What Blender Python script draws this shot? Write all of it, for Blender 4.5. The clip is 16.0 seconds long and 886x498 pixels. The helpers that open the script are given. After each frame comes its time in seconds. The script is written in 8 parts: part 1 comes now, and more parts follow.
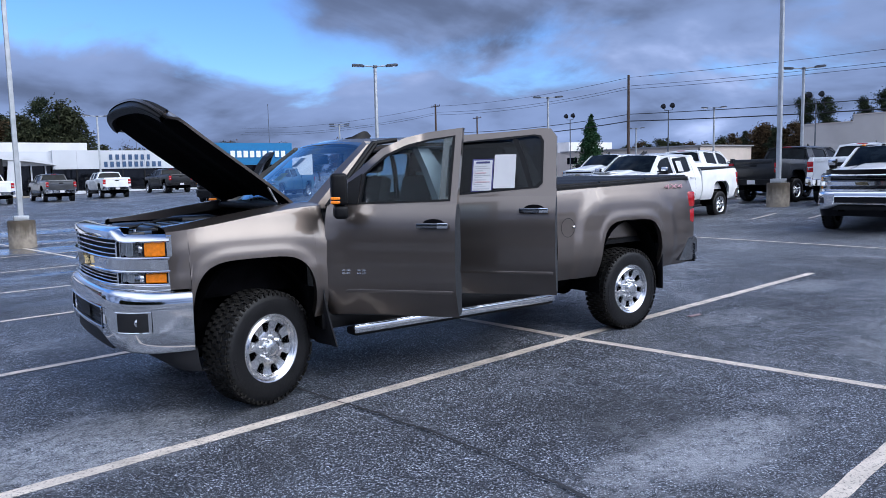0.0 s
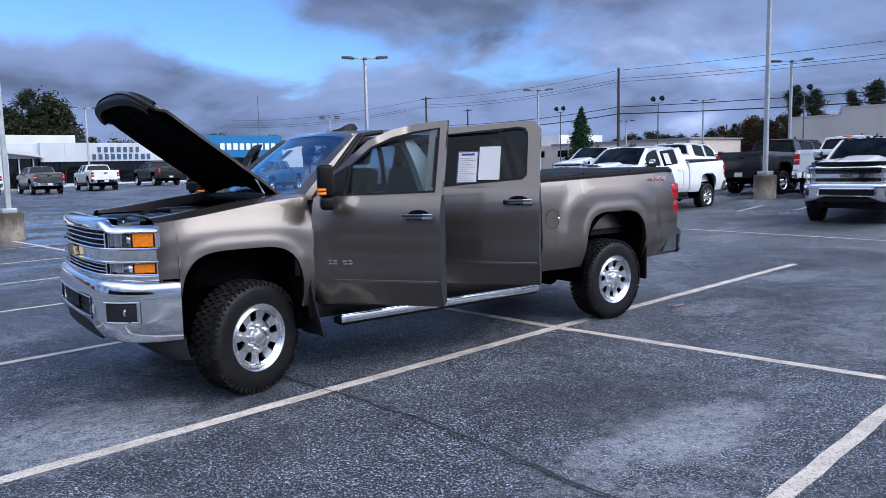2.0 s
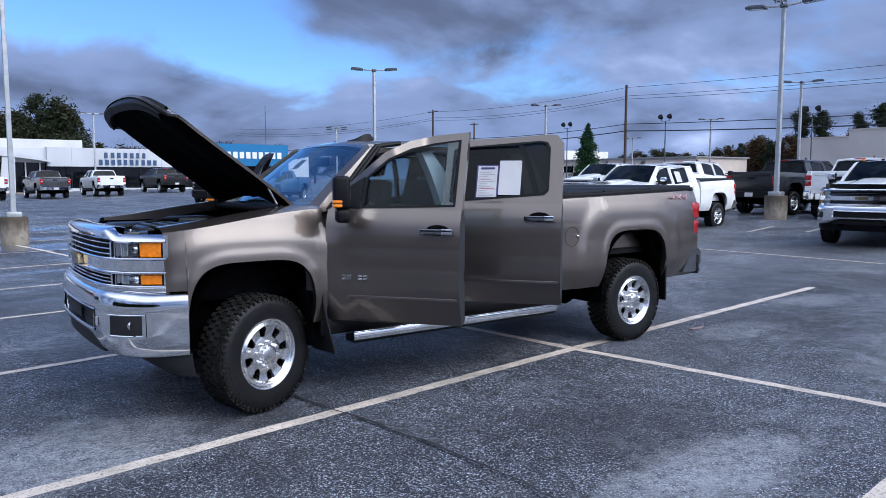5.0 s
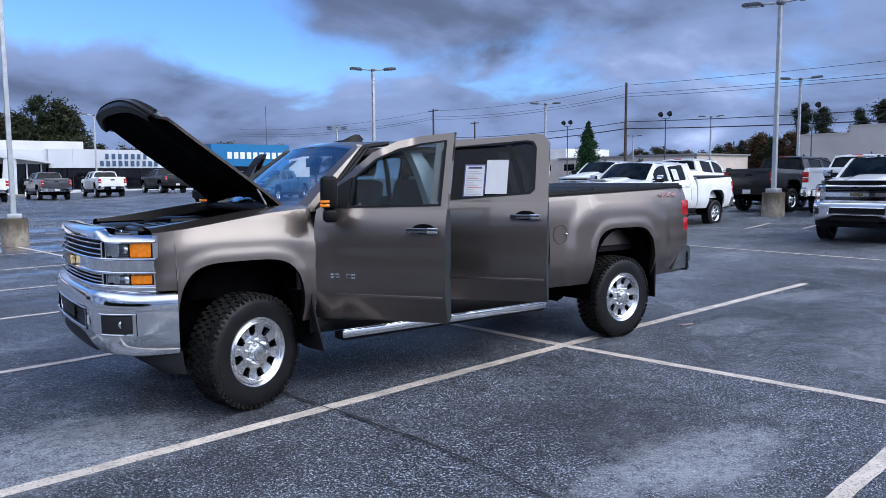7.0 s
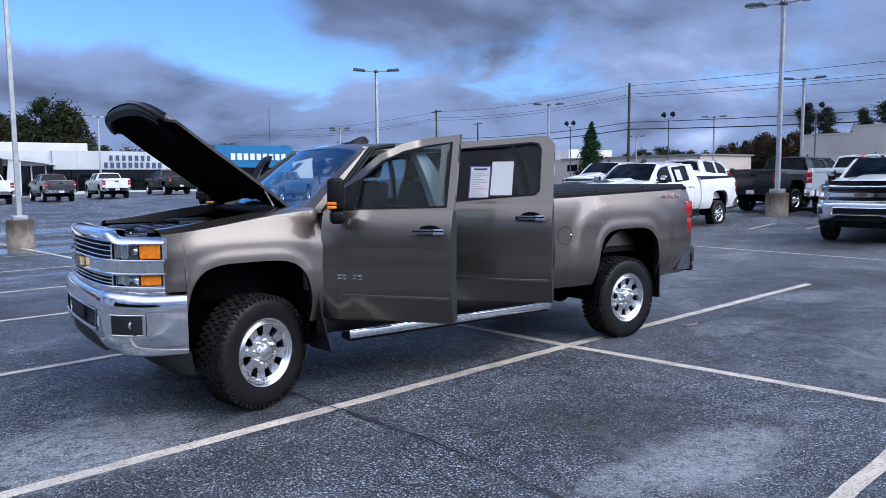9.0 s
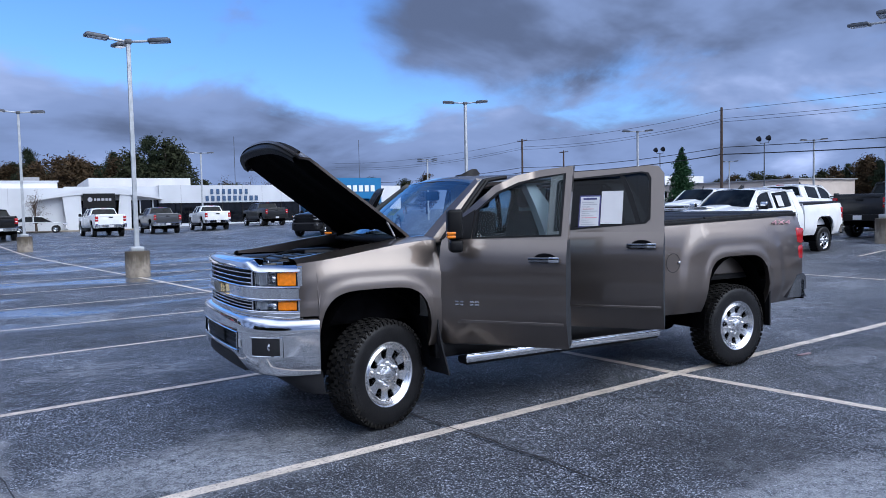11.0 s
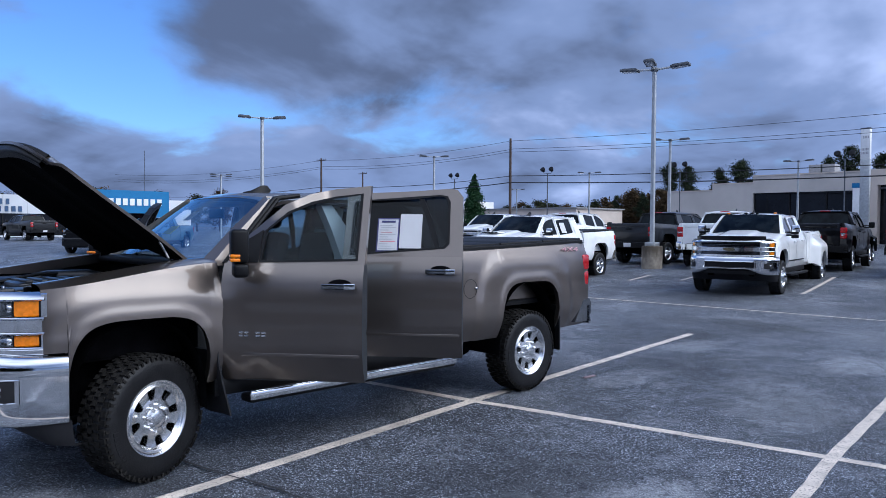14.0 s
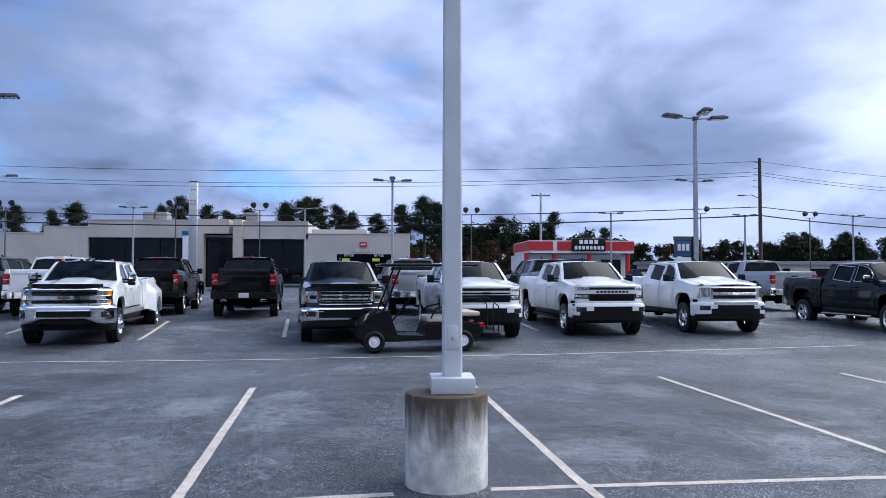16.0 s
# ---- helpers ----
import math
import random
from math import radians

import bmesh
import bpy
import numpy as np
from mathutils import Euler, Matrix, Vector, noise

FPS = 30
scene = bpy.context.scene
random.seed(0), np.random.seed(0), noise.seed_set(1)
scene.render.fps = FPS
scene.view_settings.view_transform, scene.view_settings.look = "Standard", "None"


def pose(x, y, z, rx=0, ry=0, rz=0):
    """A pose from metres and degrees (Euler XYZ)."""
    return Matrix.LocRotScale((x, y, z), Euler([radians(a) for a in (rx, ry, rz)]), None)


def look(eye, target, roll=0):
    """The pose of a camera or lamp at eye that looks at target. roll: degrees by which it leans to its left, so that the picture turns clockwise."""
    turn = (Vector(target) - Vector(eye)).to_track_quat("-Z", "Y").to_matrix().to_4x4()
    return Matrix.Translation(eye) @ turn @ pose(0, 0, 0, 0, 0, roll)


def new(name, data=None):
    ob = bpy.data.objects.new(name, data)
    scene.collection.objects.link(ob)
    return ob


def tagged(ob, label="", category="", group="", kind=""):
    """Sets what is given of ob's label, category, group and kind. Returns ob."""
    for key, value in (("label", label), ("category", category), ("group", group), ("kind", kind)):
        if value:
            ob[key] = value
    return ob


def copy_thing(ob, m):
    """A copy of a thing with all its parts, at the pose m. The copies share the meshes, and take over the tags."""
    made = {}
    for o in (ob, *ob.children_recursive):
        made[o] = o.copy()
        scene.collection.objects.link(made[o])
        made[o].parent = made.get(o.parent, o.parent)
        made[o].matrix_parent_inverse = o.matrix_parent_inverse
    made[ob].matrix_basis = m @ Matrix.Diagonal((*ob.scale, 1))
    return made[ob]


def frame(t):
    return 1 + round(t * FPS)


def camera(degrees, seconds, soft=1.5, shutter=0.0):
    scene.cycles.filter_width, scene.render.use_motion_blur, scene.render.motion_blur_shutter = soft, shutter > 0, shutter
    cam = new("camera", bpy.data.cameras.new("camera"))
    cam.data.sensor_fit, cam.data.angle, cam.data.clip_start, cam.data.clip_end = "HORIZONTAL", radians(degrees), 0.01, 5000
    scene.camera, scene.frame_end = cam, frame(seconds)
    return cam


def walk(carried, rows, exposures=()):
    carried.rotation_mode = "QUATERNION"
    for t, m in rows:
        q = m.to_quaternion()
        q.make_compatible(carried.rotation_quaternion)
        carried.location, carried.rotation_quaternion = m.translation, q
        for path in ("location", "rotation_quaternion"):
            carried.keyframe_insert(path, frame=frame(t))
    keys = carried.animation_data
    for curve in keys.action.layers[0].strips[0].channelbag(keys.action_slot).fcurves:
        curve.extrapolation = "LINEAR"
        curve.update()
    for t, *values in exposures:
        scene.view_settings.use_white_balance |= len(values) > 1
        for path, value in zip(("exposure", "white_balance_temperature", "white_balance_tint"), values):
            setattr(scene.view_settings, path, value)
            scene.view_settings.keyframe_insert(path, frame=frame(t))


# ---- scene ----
cam = camera(62.0, 16.0, 0.8)
PATH = [
    (0, (-1.976, -5.892, 1.624), (-0.812, -4.278, 1.419), -1.3),
    (0.5, (-1.981, -5.926, 1.619), (-0.812, -4.316, 1.412), -1.4),
    (1, (-1.987, -5.977, 1.62), (-0.816, -4.371, 1.403), -1.5),
    (1.5, (-1.985, -5.995, 1.614), (-0.809, -4.393, 1.388), -1.5),
    (2, (-1.994, -5.99, 1.616), (-0.812, -4.392, 1.391), -1.3),
    (2.5, (-1.988, -5.96, 1.619), (-0.801, -4.365, 1.408), -0.8),
    (3, (-1.977, -5.872, 1.62), (-0.786, -4.277, 1.427), -0.2),
    (3.5, (-1.994, -5.751, 1.625), (-0.803, -4.154, 1.447), 0.2),
    (4, (-2.01, -5.692, 1.618), (-0.822, -4.093, 1.442), 0.3),
    (4.5, (-1.985, -5.71, 1.619), (-0.802, -4.108, 1.432), 0.2),
    (7, (-1.913, -5.88, 1.625), (-0.74, -4.272, 1.432), -0.4),
    (7.5, (-1.925, -5.854, 1.622), (-0.753, -4.245, 1.433), -0.3),
    (8, (-1.938, -5.871, 1.623), (-0.766, -4.262, 1.431), -0.4),
    (10.5, (-2.097, -5.952, 1.644), (-0.988, -4.296, 1.48), -1.3),
    (11, (-2.277, -5.974, 1.645), (-1.299, -4.233, 1.536), -1.2),
    (11.5, (-2.403, -5.928, 1.658), (-1.829, -4.012, 1.619), -1.1),
    (12, (-2.512, -5.908, 1.66), (-2.359, -3.913, 1.665), -0.4),
    (12.5, (-2.475, -5.897, 1.66), (-2.218, -3.914, 1.654), 0.7),
    (13, (-2.361, -5.842, 1.644), (-1.664, -3.968, 1.609), 1.1),
    (13.5, (-2.163, -5.743, 1.645), (-1.122, -4.036, 1.588), 0.1),
    (14, (-2.011, -5.656, 1.657), (-0.599, -4.241, 1.599), 0.3),
    (14.5, (-1.942, -5.571, 1.669), (-0.191, -4.605, 1.64), 1.1),
    (15, (-1.92, -5.546, 1.674), (0.018, -5.054, 1.686), 1.3),
    (15.5, (-1.909, -5.555, 1.712), (0.089, -5.465, 1.759), 0.8),
    (16, (-1.93, -5.582, 1.739), (0.065, -5.702, 1.806), 0.1),
]
walk(cam, [(t, look(e, g, r)) for t, e, g, r in PATH], [(0, 0.34, 5700, 10), (8, 0.34, 5700, 10), (11, 0.27, 5600, 10), (12.3, 0.11, 5450, 8), (13.6, 0.15, 5450, 9), (14.6, 0.28, 5700, 10), (16, 0.30, 5800, 10)])

# ---- light ----
SUN_DIR = Vector((0.34, -0.66, 0.66)).normalized()


def sky_world():
    w = bpy.data.worlds.new("evening_sky")
    scene.world = w
    w.use_nodes = True
    nt = w.node_tree
    nt.nodes.clear()
    L = nt.links.new

    def N(kind, operation="", interpolation_type="", data_type="", blend_type=""):
        n = nt.nodes.new(kind)
        if operation:
            n.operation = operation
        if interpolation_type:
            n.interpolation_type = interpolation_type
        if data_type:
            n.data_type = data_type
        if blend_type:
            n.blend_type = blend_type
        return n

    def val(sock, v):
        if isinstance(v, (int, float)):
            sock.default_value = v
        else:
            L(v, sock)

    def M(op, a, b=0.0, c=0.0):
        n = N("ShaderNodeMath", operation=op)
        val(n.inputs[0], a), val(n.inputs[1], b), val(n.inputs[2], c)
        return n.outputs[0]

    def ramp(v, a, b, lo=0.0, hi=1.0):
        n = N("ShaderNodeMapRange", interpolation_type="SMOOTHSTEP")
        val(n.inputs["Value"], v)
        n.inputs["From Min"].default_value, n.inputs["From Max"].default_value = a, b
        n.inputs["To Min"].default_value, n.inputs["To Max"].default_value = lo, hi
        return n.outputs["Result"]

    def mix(f, a, b):
        n = N("ShaderNodeMix", data_type="RGBA")
        val(n.inputs["Factor"], f)
        for i, v in ((6, a), (7, b)):
            if isinstance(v, tuple):
                n.inputs[i].default_value = (*v, 1)
            else:
                L(v, n.inputs[i])
        return n.outputs[2]

    tc = N("ShaderNodeTexCoord")
    sep = N("ShaderNodeSeparateXYZ")
    L(tc.outputs["Generated"], sep.inputs[0])
    x, y, z = sep.outputs
    deg = 57.29578
    head = M("MULTIPLY", M("ARCTAN2", x, y), deg)
    elev = M("MULTIPLY", M("ARCSINE", z), deg)
    inv = M("DIVIDE", 1.0, M("ADD", M("MAXIMUM", z, 0.0), 0.30))
    plane = N("ShaderNodeCombineXYZ")
    L(M("MULTIPLY", x, inv), plane.inputs[0]), L(M("MULTIPLY", y, inv), plane.inputs[1])

    def cloud(scale, detail, rough, seed, stretch=1.0):
        mp = N("ShaderNodeMapping")
        mp.inputs["Location"].default_value = (seed, seed * 0.37, seed * 0.11)
        L(plane.outputs[0], mp.inputs["Vector"])
        n = N("ShaderNodeTexNoise")
        n.inputs["Scale"].default_value, n.inputs["Detail"].default_value, n.inputs["Roughness"].default_value = scale, detail, rough
        n.inputs["Distortion"].default_value = 0.35
        L(mp.outputs[0], n.inputs["Vector"])
        return n.outputs["Fac"]

    n1 = M("SUBTRACT", cloud(1.3, 8, 0.58, 3.1), 0.5)
    n2 = M("SUBTRACT", cloud(2.6, 6, 0.54, 7.7), 0.5)
    n3 = cloud(1.6, 5, 0.5, 12.4)
    n4 = cloud(0.9, 4, 0.5, 21.0)
    # a low bank of cloud, higher towards the west
    edge = M("ADD", M("MULTIPLY", ramp(head, -45, 10), -16.0), 25.0)
    edge = M("ADD", edge, ramp(head, 12, 26, 0, -1.8))
    bank = ramp(M("SUBTRACT", M("ADD", edge, M("MULTIPLY", n2, 9.0)), elev), -0.8, 1.4)
    # the broad dark cloud towards the north-east, with a torn gap under it
    sag = ramp(M("ABSOLUTE", M("SUBTRACT", head, 48.0)), 2.0, 11.0, 2.6, 0.0)
    over = M("MULTIPLY", ramp(M("ADD", head, M("MULTIPLY", n2, 14.0)), 22, 28), ramp(M("SUBTRACT", M("ADD", elev, M("MULTIPLY", n1, 11.0)), sag), 6.6, 9.6))
    over = M("MULTIPLY", over, ramp(M("ADD", head, M("MULTIPLY", n1, 26.0)), 58, 76, 1.0, 0.0))
    over = M("MULTIPLY", over, ramp(elev, 34, 52, 1.0, 0.0))
    broken = M("MULTIPLY", ramp(head, 24, 40), ramp(M("ADD", M("ADD", n1, ramp(head, 86, 104, 0.0, 0.4)), M("MULTIPLY", n2, 0.5)), -0.17, 0.05))
    behind = ramp(M("ABSOLUTE", M("SUBTRACT", head, 10)), 95, 130)
    wisps = M("MULTIPLY", ramp(M("ADD", n1, n2), -0.08, 0.20, 0.0, 0.75), ramp(head, -8, 10))
    wisps = M("MULTIPLY", wisps, ramp(elev, 24, 40, 1.0, 0.55))
    bank = M("MAXIMUM", bank, wisps)
    # thin cloud drawn over the southern half, glowing round the veiled sun
    toward = N("ShaderNodeVectorMath", operation="DOT_PRODUCT")
    L(tc.outputs["Generated"], toward.inputs[0])
    toward.inputs[1].default_value = tuple(SUN_DIR)
    near = M("ADD", toward.outputs["Value"], M("MULTIPLY", n1, 0.35))
    veil = ramp(near, 0.62, 0.88)
    cover = M("MAXIMUM", M("MAXIMUM", bank, over), M("MAXIMUM", broken, M("MAXIMUM", behind, veil)))
    # cloud light: dark bellies, paler to the east and towards the veiled sun
    tone = M("ADD", M("MULTIPLY", M("SUBTRACT", n3, 0.5), ramp(head, 20, 60, 1.5, 2.3)), M("MULTIPLY", n2, 0.5))
    tone = M("ADD", tone, ramp(head, 38, 90, 0.30, 0.80))
    tone = M("ADD", tone, M("MULTIPLY", M("SUBTRACT", n4, 0.5), ramp(head, 20, 60, 0.7, 1.3)))
    tone = M("SUBTRACT", tone, M("MULTIPLY", over, ramp(head, 40, 56, 0.24, -0.06)))
    col = mix(ramp(tone, 0.0, 0.42), (0.108, 0.132, 0.204), (0.225, 0.283, 0.445))
    col = mix(ramp(tone, 0.38, 1.05), col, (0.56, 0.63, 0.88))
    # high thin cloud overhead, white against the blue
    thin = M("MULTIPLY", ramp(elev, 24, 38), ramp(M("ADD", n1, M("MULTIPLY", n2, 0.6)), -0.10, 0.14))
    cover = M("MAXIMUM", cover, M("MULTIPLY", thin, ramp(y, -0.2, 0.5, 0.85, 0.5)))
    col = mix(M("MULTIPLY", thin, 0.9), col, (1.25, 1.38, 1.70))
    # the bright overcast that fills the sky from the south round to the west
    low = M("MULTIPLY", M("MULTIPLY", ramp(M("MULTIPLY", y, -1.0), 0.40, 0.75), ramp(elev, 3, 16)), ramp(x, -0.34, 0.06))
    south = M("MAXIMUM", low, M("MULTIPLY", ramp(M("MULTIPLY", y, -1.0), -0.05, 0.5), ramp(elev, 25, 40)))
    west = M("MULTIPLY", ramp(M("MULTIPLY", x, -1.0), 0.0, 0.6), ramp(elev, 18, 32))
    overcast = M("MAXIMUM", south, west)
    cover = M("MAXIMUM", cover, overcast)
    pale = mix(ramp(n3, 0.35, 0.65), (1.10, 1.14, 1.28), (1.55, 1.57, 1.66))
    pale = mix(ramp(x, -0.65, -0.05, 0.36, 0.0), pale, (0.30, 0.34, 0.46))
    lit = mix(overcast, col, pale)
    lit = mix(M("MULTIPLY", ramp(near, 0.70, 1.02), ramp(elev, 22, 32)), lit, (2.6, 2.45, 2.3))
    sky = N("ShaderNodeTexSky")
    sky.sky_type, sky.sun_disc = "NISHITA", False
    sky.sun_elevation = math.asin(SUN_DIR.z)
    sky.sun_rotation = math.atan2(SUN_DIR.x, SUN_DIR.y)
    sky.altitude, sky.air_density, sky.dust_density, sky.ozone_density = 250, 1.0, 0.6, 2.0
    clear = N("ShaderNodeMix", data_type="RGBA", blend_type="MULTIPLY")
    clear.inputs[0].default_value = 1.0
    L(sky.outputs[0], clear.inputs[6])
    clear.inputs[7].default_value = (*SKY_TINT, 1)
    lit10 = N("ShaderNodeVectorMath", operation="SCALE")
    L(lit, lit10.inputs[0])
    lit10.inputs["Scale"].default_value = 10.0
    out = mix(cover, clear.outputs[2], lit10.outputs[0])
    bg = N("ShaderNodeBackground")
    L(out, bg.inputs["Color"])
    bg.inputs["Strength"].default_value = 0.1
    ow = N("ShaderNodeOutputWorld")
    L(bg.outputs[0], ow.inputs[0])


SKY_TINT = (0.86, 1.12, 1.55)
sky_world()
sun_data = bpy.data.lights.new("sun", "SUN")
sun_data.energy, sun_data.angle, sun_data.color = 1.4, radians(55), (1.0, 0.97, 0.93)
sun = new("sun", sun_data)
sun.matrix_world = look(SUN_DIR * 60, (0, 0, 0))


# ---- materials ----
def material(name, color, rough=0.5, metal=0.0, coat=0.0, vary=0.12, scale=6.0, bump=0.0, bump_scale=60.0, spec=0.5, second=None, transmission=0.0, emit=None):
    m = bpy.data.materials.new(name)
    m.use_nodes = True
    nt = m.node_tree
    b = nt.nodes["Principled BSDF"]
    b.inputs["Roughness"].default_value = rough
    b.inputs["Metallic"].default_value = metal
    b.inputs["Coat Weight"].default_value = coat
    b.inputs["Coat Roughness"].default_value = 0.04
    b.inputs["Specular IOR Level"].default_value = spec
    b.inputs["Transmission Weight"].default_value = transmission
    tc = nt.nodes.new("ShaderNodeTexCoord")
    n = nt.nodes.new("ShaderNodeTexNoise")
    n.inputs["Scale"].default_value, n.inputs["Detail"].default_value = scale, 6
    nt.links.new(tc.outputs["Object"], n.inputs["Vector"])
    r = nt.nodes.new("ShaderNodeMix")
    r.data_type = "RGBA"
    c2 = second or tuple(c * (1 - 2 * vary) for c in color)
    c1 = color if second else tuple(min(1, c * (1 + vary)) for c in color)
    r.inputs[6].default_value, r.inputs[7].default_value = (*c2, 1), (*c1, 1)
    mr = nt.nodes.new("ShaderNodeMapRange")
    mr.inputs["From Min"].default_value, mr.inputs["From Max"].default_value = 0.3, 0.7
    nt.links.new(n.outputs["Fac"], mr.inputs["Value"])
    nt.links.new(mr.outputs["Result"], r.inputs[0])
    nt.links.new(r.outputs[2], b.inputs["Base Color"])
    if bump:
        n2 = nt.nodes.new("ShaderNodeTexNoise")
        n2.inputs["Scale"].default_value, n2.inputs["Detail"].default_value = bump_scale, 4
        nt.links.new(tc.outputs["Object"], n2.inputs["Vector"])
        bp = nt.nodes.new("ShaderNodeBump")
        bp.inputs["Strength"].default_value, bp.inputs["Distance"].default_value = bump, 0.01
        nt.links.new(n2.outputs["Fac"], bp.inputs["Height"])
        nt.links.new(bp.outputs[0], b.inputs["Normal"])
    if emit:
        b.inputs["Emission Color"].default_value = (*emit[0], 1)
        b.inputs["Emission Strength"].default_value = emit[1]
    return m


def paint(name, color, metal=0.0, flake=0.0, rough=0.35, coat=1.0):
    """Car paint: base, fine flakes, clear coat and a thin film of dust."""
    m = material(name, color, rough, metal, coat=coat, vary=0.05, scale=2.0, spec=0.5 if metal else 0.05)
    nt = m.node_tree
    b = nt.nodes["Principled BSDF"]
    if flake:
        tc = nt.nodes.new("ShaderNodeTexCoord")
        n = nt.nodes.new("ShaderNodeTexNoise")
        n.inputs["Scale"].default_value = 900
        nt.links.new(tc.outputs["Object"], n.inputs["Vector"])
        mr = nt.nodes.new("ShaderNodeMapRange")
        mr.inputs["To Min"].default_value, mr.inputs["To Max"].default_value = rough - flake, rough + flake
        nt.links.new(n.outputs["Fac"], mr.inputs["Value"])
        nt.links.new(mr.outputs["Result"], b.inputs["Roughness"])
    return m


def glass_material(name, tint, gloss=1.0, ior=1.42):
    """Thin tinted glass: clear through, with a reflecting face."""
    m = bpy.data.materials.new(name)
    m.use_nodes = True
    nt = m.node_tree
    nt.nodes.clear()
    out = nt.nodes.new("ShaderNodeOutputMaterial")
    tr, gl, mx, fr = (nt.nodes.new(k) for k in ("ShaderNodeBsdfTransparent", "ShaderNodeBsdfGlossy", "ShaderNodeMixShader", "ShaderNodeFresnel"))
    tr.inputs[0].default_value = (*tint, 1)
    gl.inputs["Roughness"].default_value = 0.015
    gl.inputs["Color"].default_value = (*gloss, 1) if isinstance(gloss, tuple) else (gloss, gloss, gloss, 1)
    fr.inputs["IOR"].default_value = ior
    nt.links.new(fr.outputs[0], mx.inputs[0])
    nt.links.new(tr.outputs[0], mx.inputs[1]), nt.links.new(gl.outputs[0], mx.inputs[2])
    nt.links.new(mx.outputs[0], out.inputs[0])
    return m


BROWN = paint("brown_metallic_paint", (0.176, 0.149, 0.131), 0.93, 0.05, 0.39)
WHITE = paint("white_paint", (0.84, 0.85, 0.86))
BLACK = paint("black_paint", (0.005, 0.005, 0.006), coat=0.55)
NAVY = paint("dark_blue_paint", (0.014, 0.019, 0.034), 0.3, coat=0.8)
GREENBLK = paint("dark_green_black_paint", (0.004, 0.008, 0.010), coat=0.6)
GREYP = paint("grey_metallic_paint", (0.065, 0.068, 0.075), 0.6, 0.1)
SILVER = paint("silver_metallic_paint", (0.48, 0.49, 0.50), 0.7, 0.1)
CHARC = paint("charcoal_metallic_paint", (0.005, 0.0058, 0.0075), 0.1, 0.05, coat=0.35)
REDP = paint("red_paint", (0.45, 0.02, 0.025))
TEALP = paint("teal_blue_paint", (0.05, 0.14, 0.22), 0.4)
CHROME = material("chrome", (0.82, 0.83, 0.85), 0.07, 1.0, vary=0.04, scale=3)
SATIN = material("satin_alloy", (0.84, 0.85, 0.87), 0.24, 1.0, vary=0.06, scale=8)
RUBBER = material("tyre_rubber", (0.009, 0.009, 0.010), 0.42, spec=0.30, vary=0.25, scale=9, bump=0.25, bump_scale=90)
TREAD = material("dusty_tyre_tread", (0.019, 0.018, 0.017), 0.9, spec=0.08, vary=0.35, scale=14, bump=0.3, bump_scale=120)
PLASTIC = material("black_plastic", (0.005, 0.005, 0.006), 0.5, spec=0.22, vary=0.15, scale=12, bump=0.12, bump_scale=300)
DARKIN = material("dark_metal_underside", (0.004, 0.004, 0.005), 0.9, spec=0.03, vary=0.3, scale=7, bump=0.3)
BAYP = material("satin_engine_plastic", (0.018, 0.019, 0.021), 0.32, spec=0.45, vary=0.3, scale=9)
LINER = material("hood_liner_felt", (0.003, 0.003, 0.0035), 0.95, spec=0.03, vary=0.2, bump=0.3, bump_scale=120)
CLOTH = material("grey_seat_cloth", (0.030, 0.032, 0.037), 0.9, vary=0.15, bump=0.08, bump_scale=120)
TRIMG = material("light_grey_trim", (0.42, 0.45, 0.47), 0.6, vary=0.05)
DASH = material("dark_dash_vinyl", (0.022, 0.024, 0.028), 0.6, bump=0.2, bump_scale=250)
GLASS = glass_material("window_glass", (0.70, 0.79, 0.82), 1.0, 1.24)
LAMPGL = glass_material("clear_lamp_cover", (0.95, 0.96, 0.97), 1.0, 1.4)
# blue gloss and IOR 3 put a bright blue sky reflection into the pane
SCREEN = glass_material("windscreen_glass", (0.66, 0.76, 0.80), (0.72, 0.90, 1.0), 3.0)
TINTED = glass_material("tinted_glass", (0.11, 0.13, 0.15), 1.0, 1.28)
DARKGL = material("dark_window_glass", (0.008, 0.011, 0.013), 0.02, vary=0.5, scale=3.0, spec=0.11)
LENS = material("clear_lamp_lens", (0.72, 0.74, 0.78), 0.10, 0.75, coat=1.0, second=(0.32, 0.33, 0.35), scale=16)
AMBER = material("amber_lens", (0.92, 0.25, 0.004), 0.14, coat=0.5, vary=0.12, scale=40)
REDLENS = material("red_lens", (0.42, 0.005, 0.009), 0.12, coat=0.5, vary=0.2, scale=30)
PAPER = material("white_paper", (0.60, 0.60, 0.62), 0.8, vary=0.03)
INK = material("blue_ink", (0.05, 0.05, 0.16), 0.8)
PINK = material("red_print", (0.55, 0.16, 0.2), 0.7)
MARKP = material("faded_red_mark", (0.60, 0.33, 0.37), 0.5)
GREYINK = material("grey_print", (0.42, 0.42, 0.46), 0.8)
GOLD = material("gold_badge", (0.42, 0.34, 0.20), 0.25, 1.0)
DCHROME = material("dark_chrome", (0.30, 0.31, 0.33), 0.15, 1.0, vary=0.1)
HOUSING = material("headlamp_housing_grey", (0.74, 0.76, 0.78), 0.35, 0.0, second=(0.42, 0.43, 0.46), scale=11)
SMOKE = material("dark_headlamp_glass", (0.06, 0.066, 0.072), 0.08, 0.4, coat=1.0, second=(0.02, 0.022, 0.024), scale=22)
POLE = material("galvanised_pole", (0.46, 0.48, 0.50), 0.42, 0.55, vary=0.1, scale=5, bump=0.05)
POLEW = material("painted_grey_pole", (0.60, 0.63, 0.67), 0.45, 0.0, vary=0.06, scale=3, bump=0.08)
LAMPGREY = material("lamp_housing_grey", (0.09, 0.10, 0.12), 0.45, 0.2)
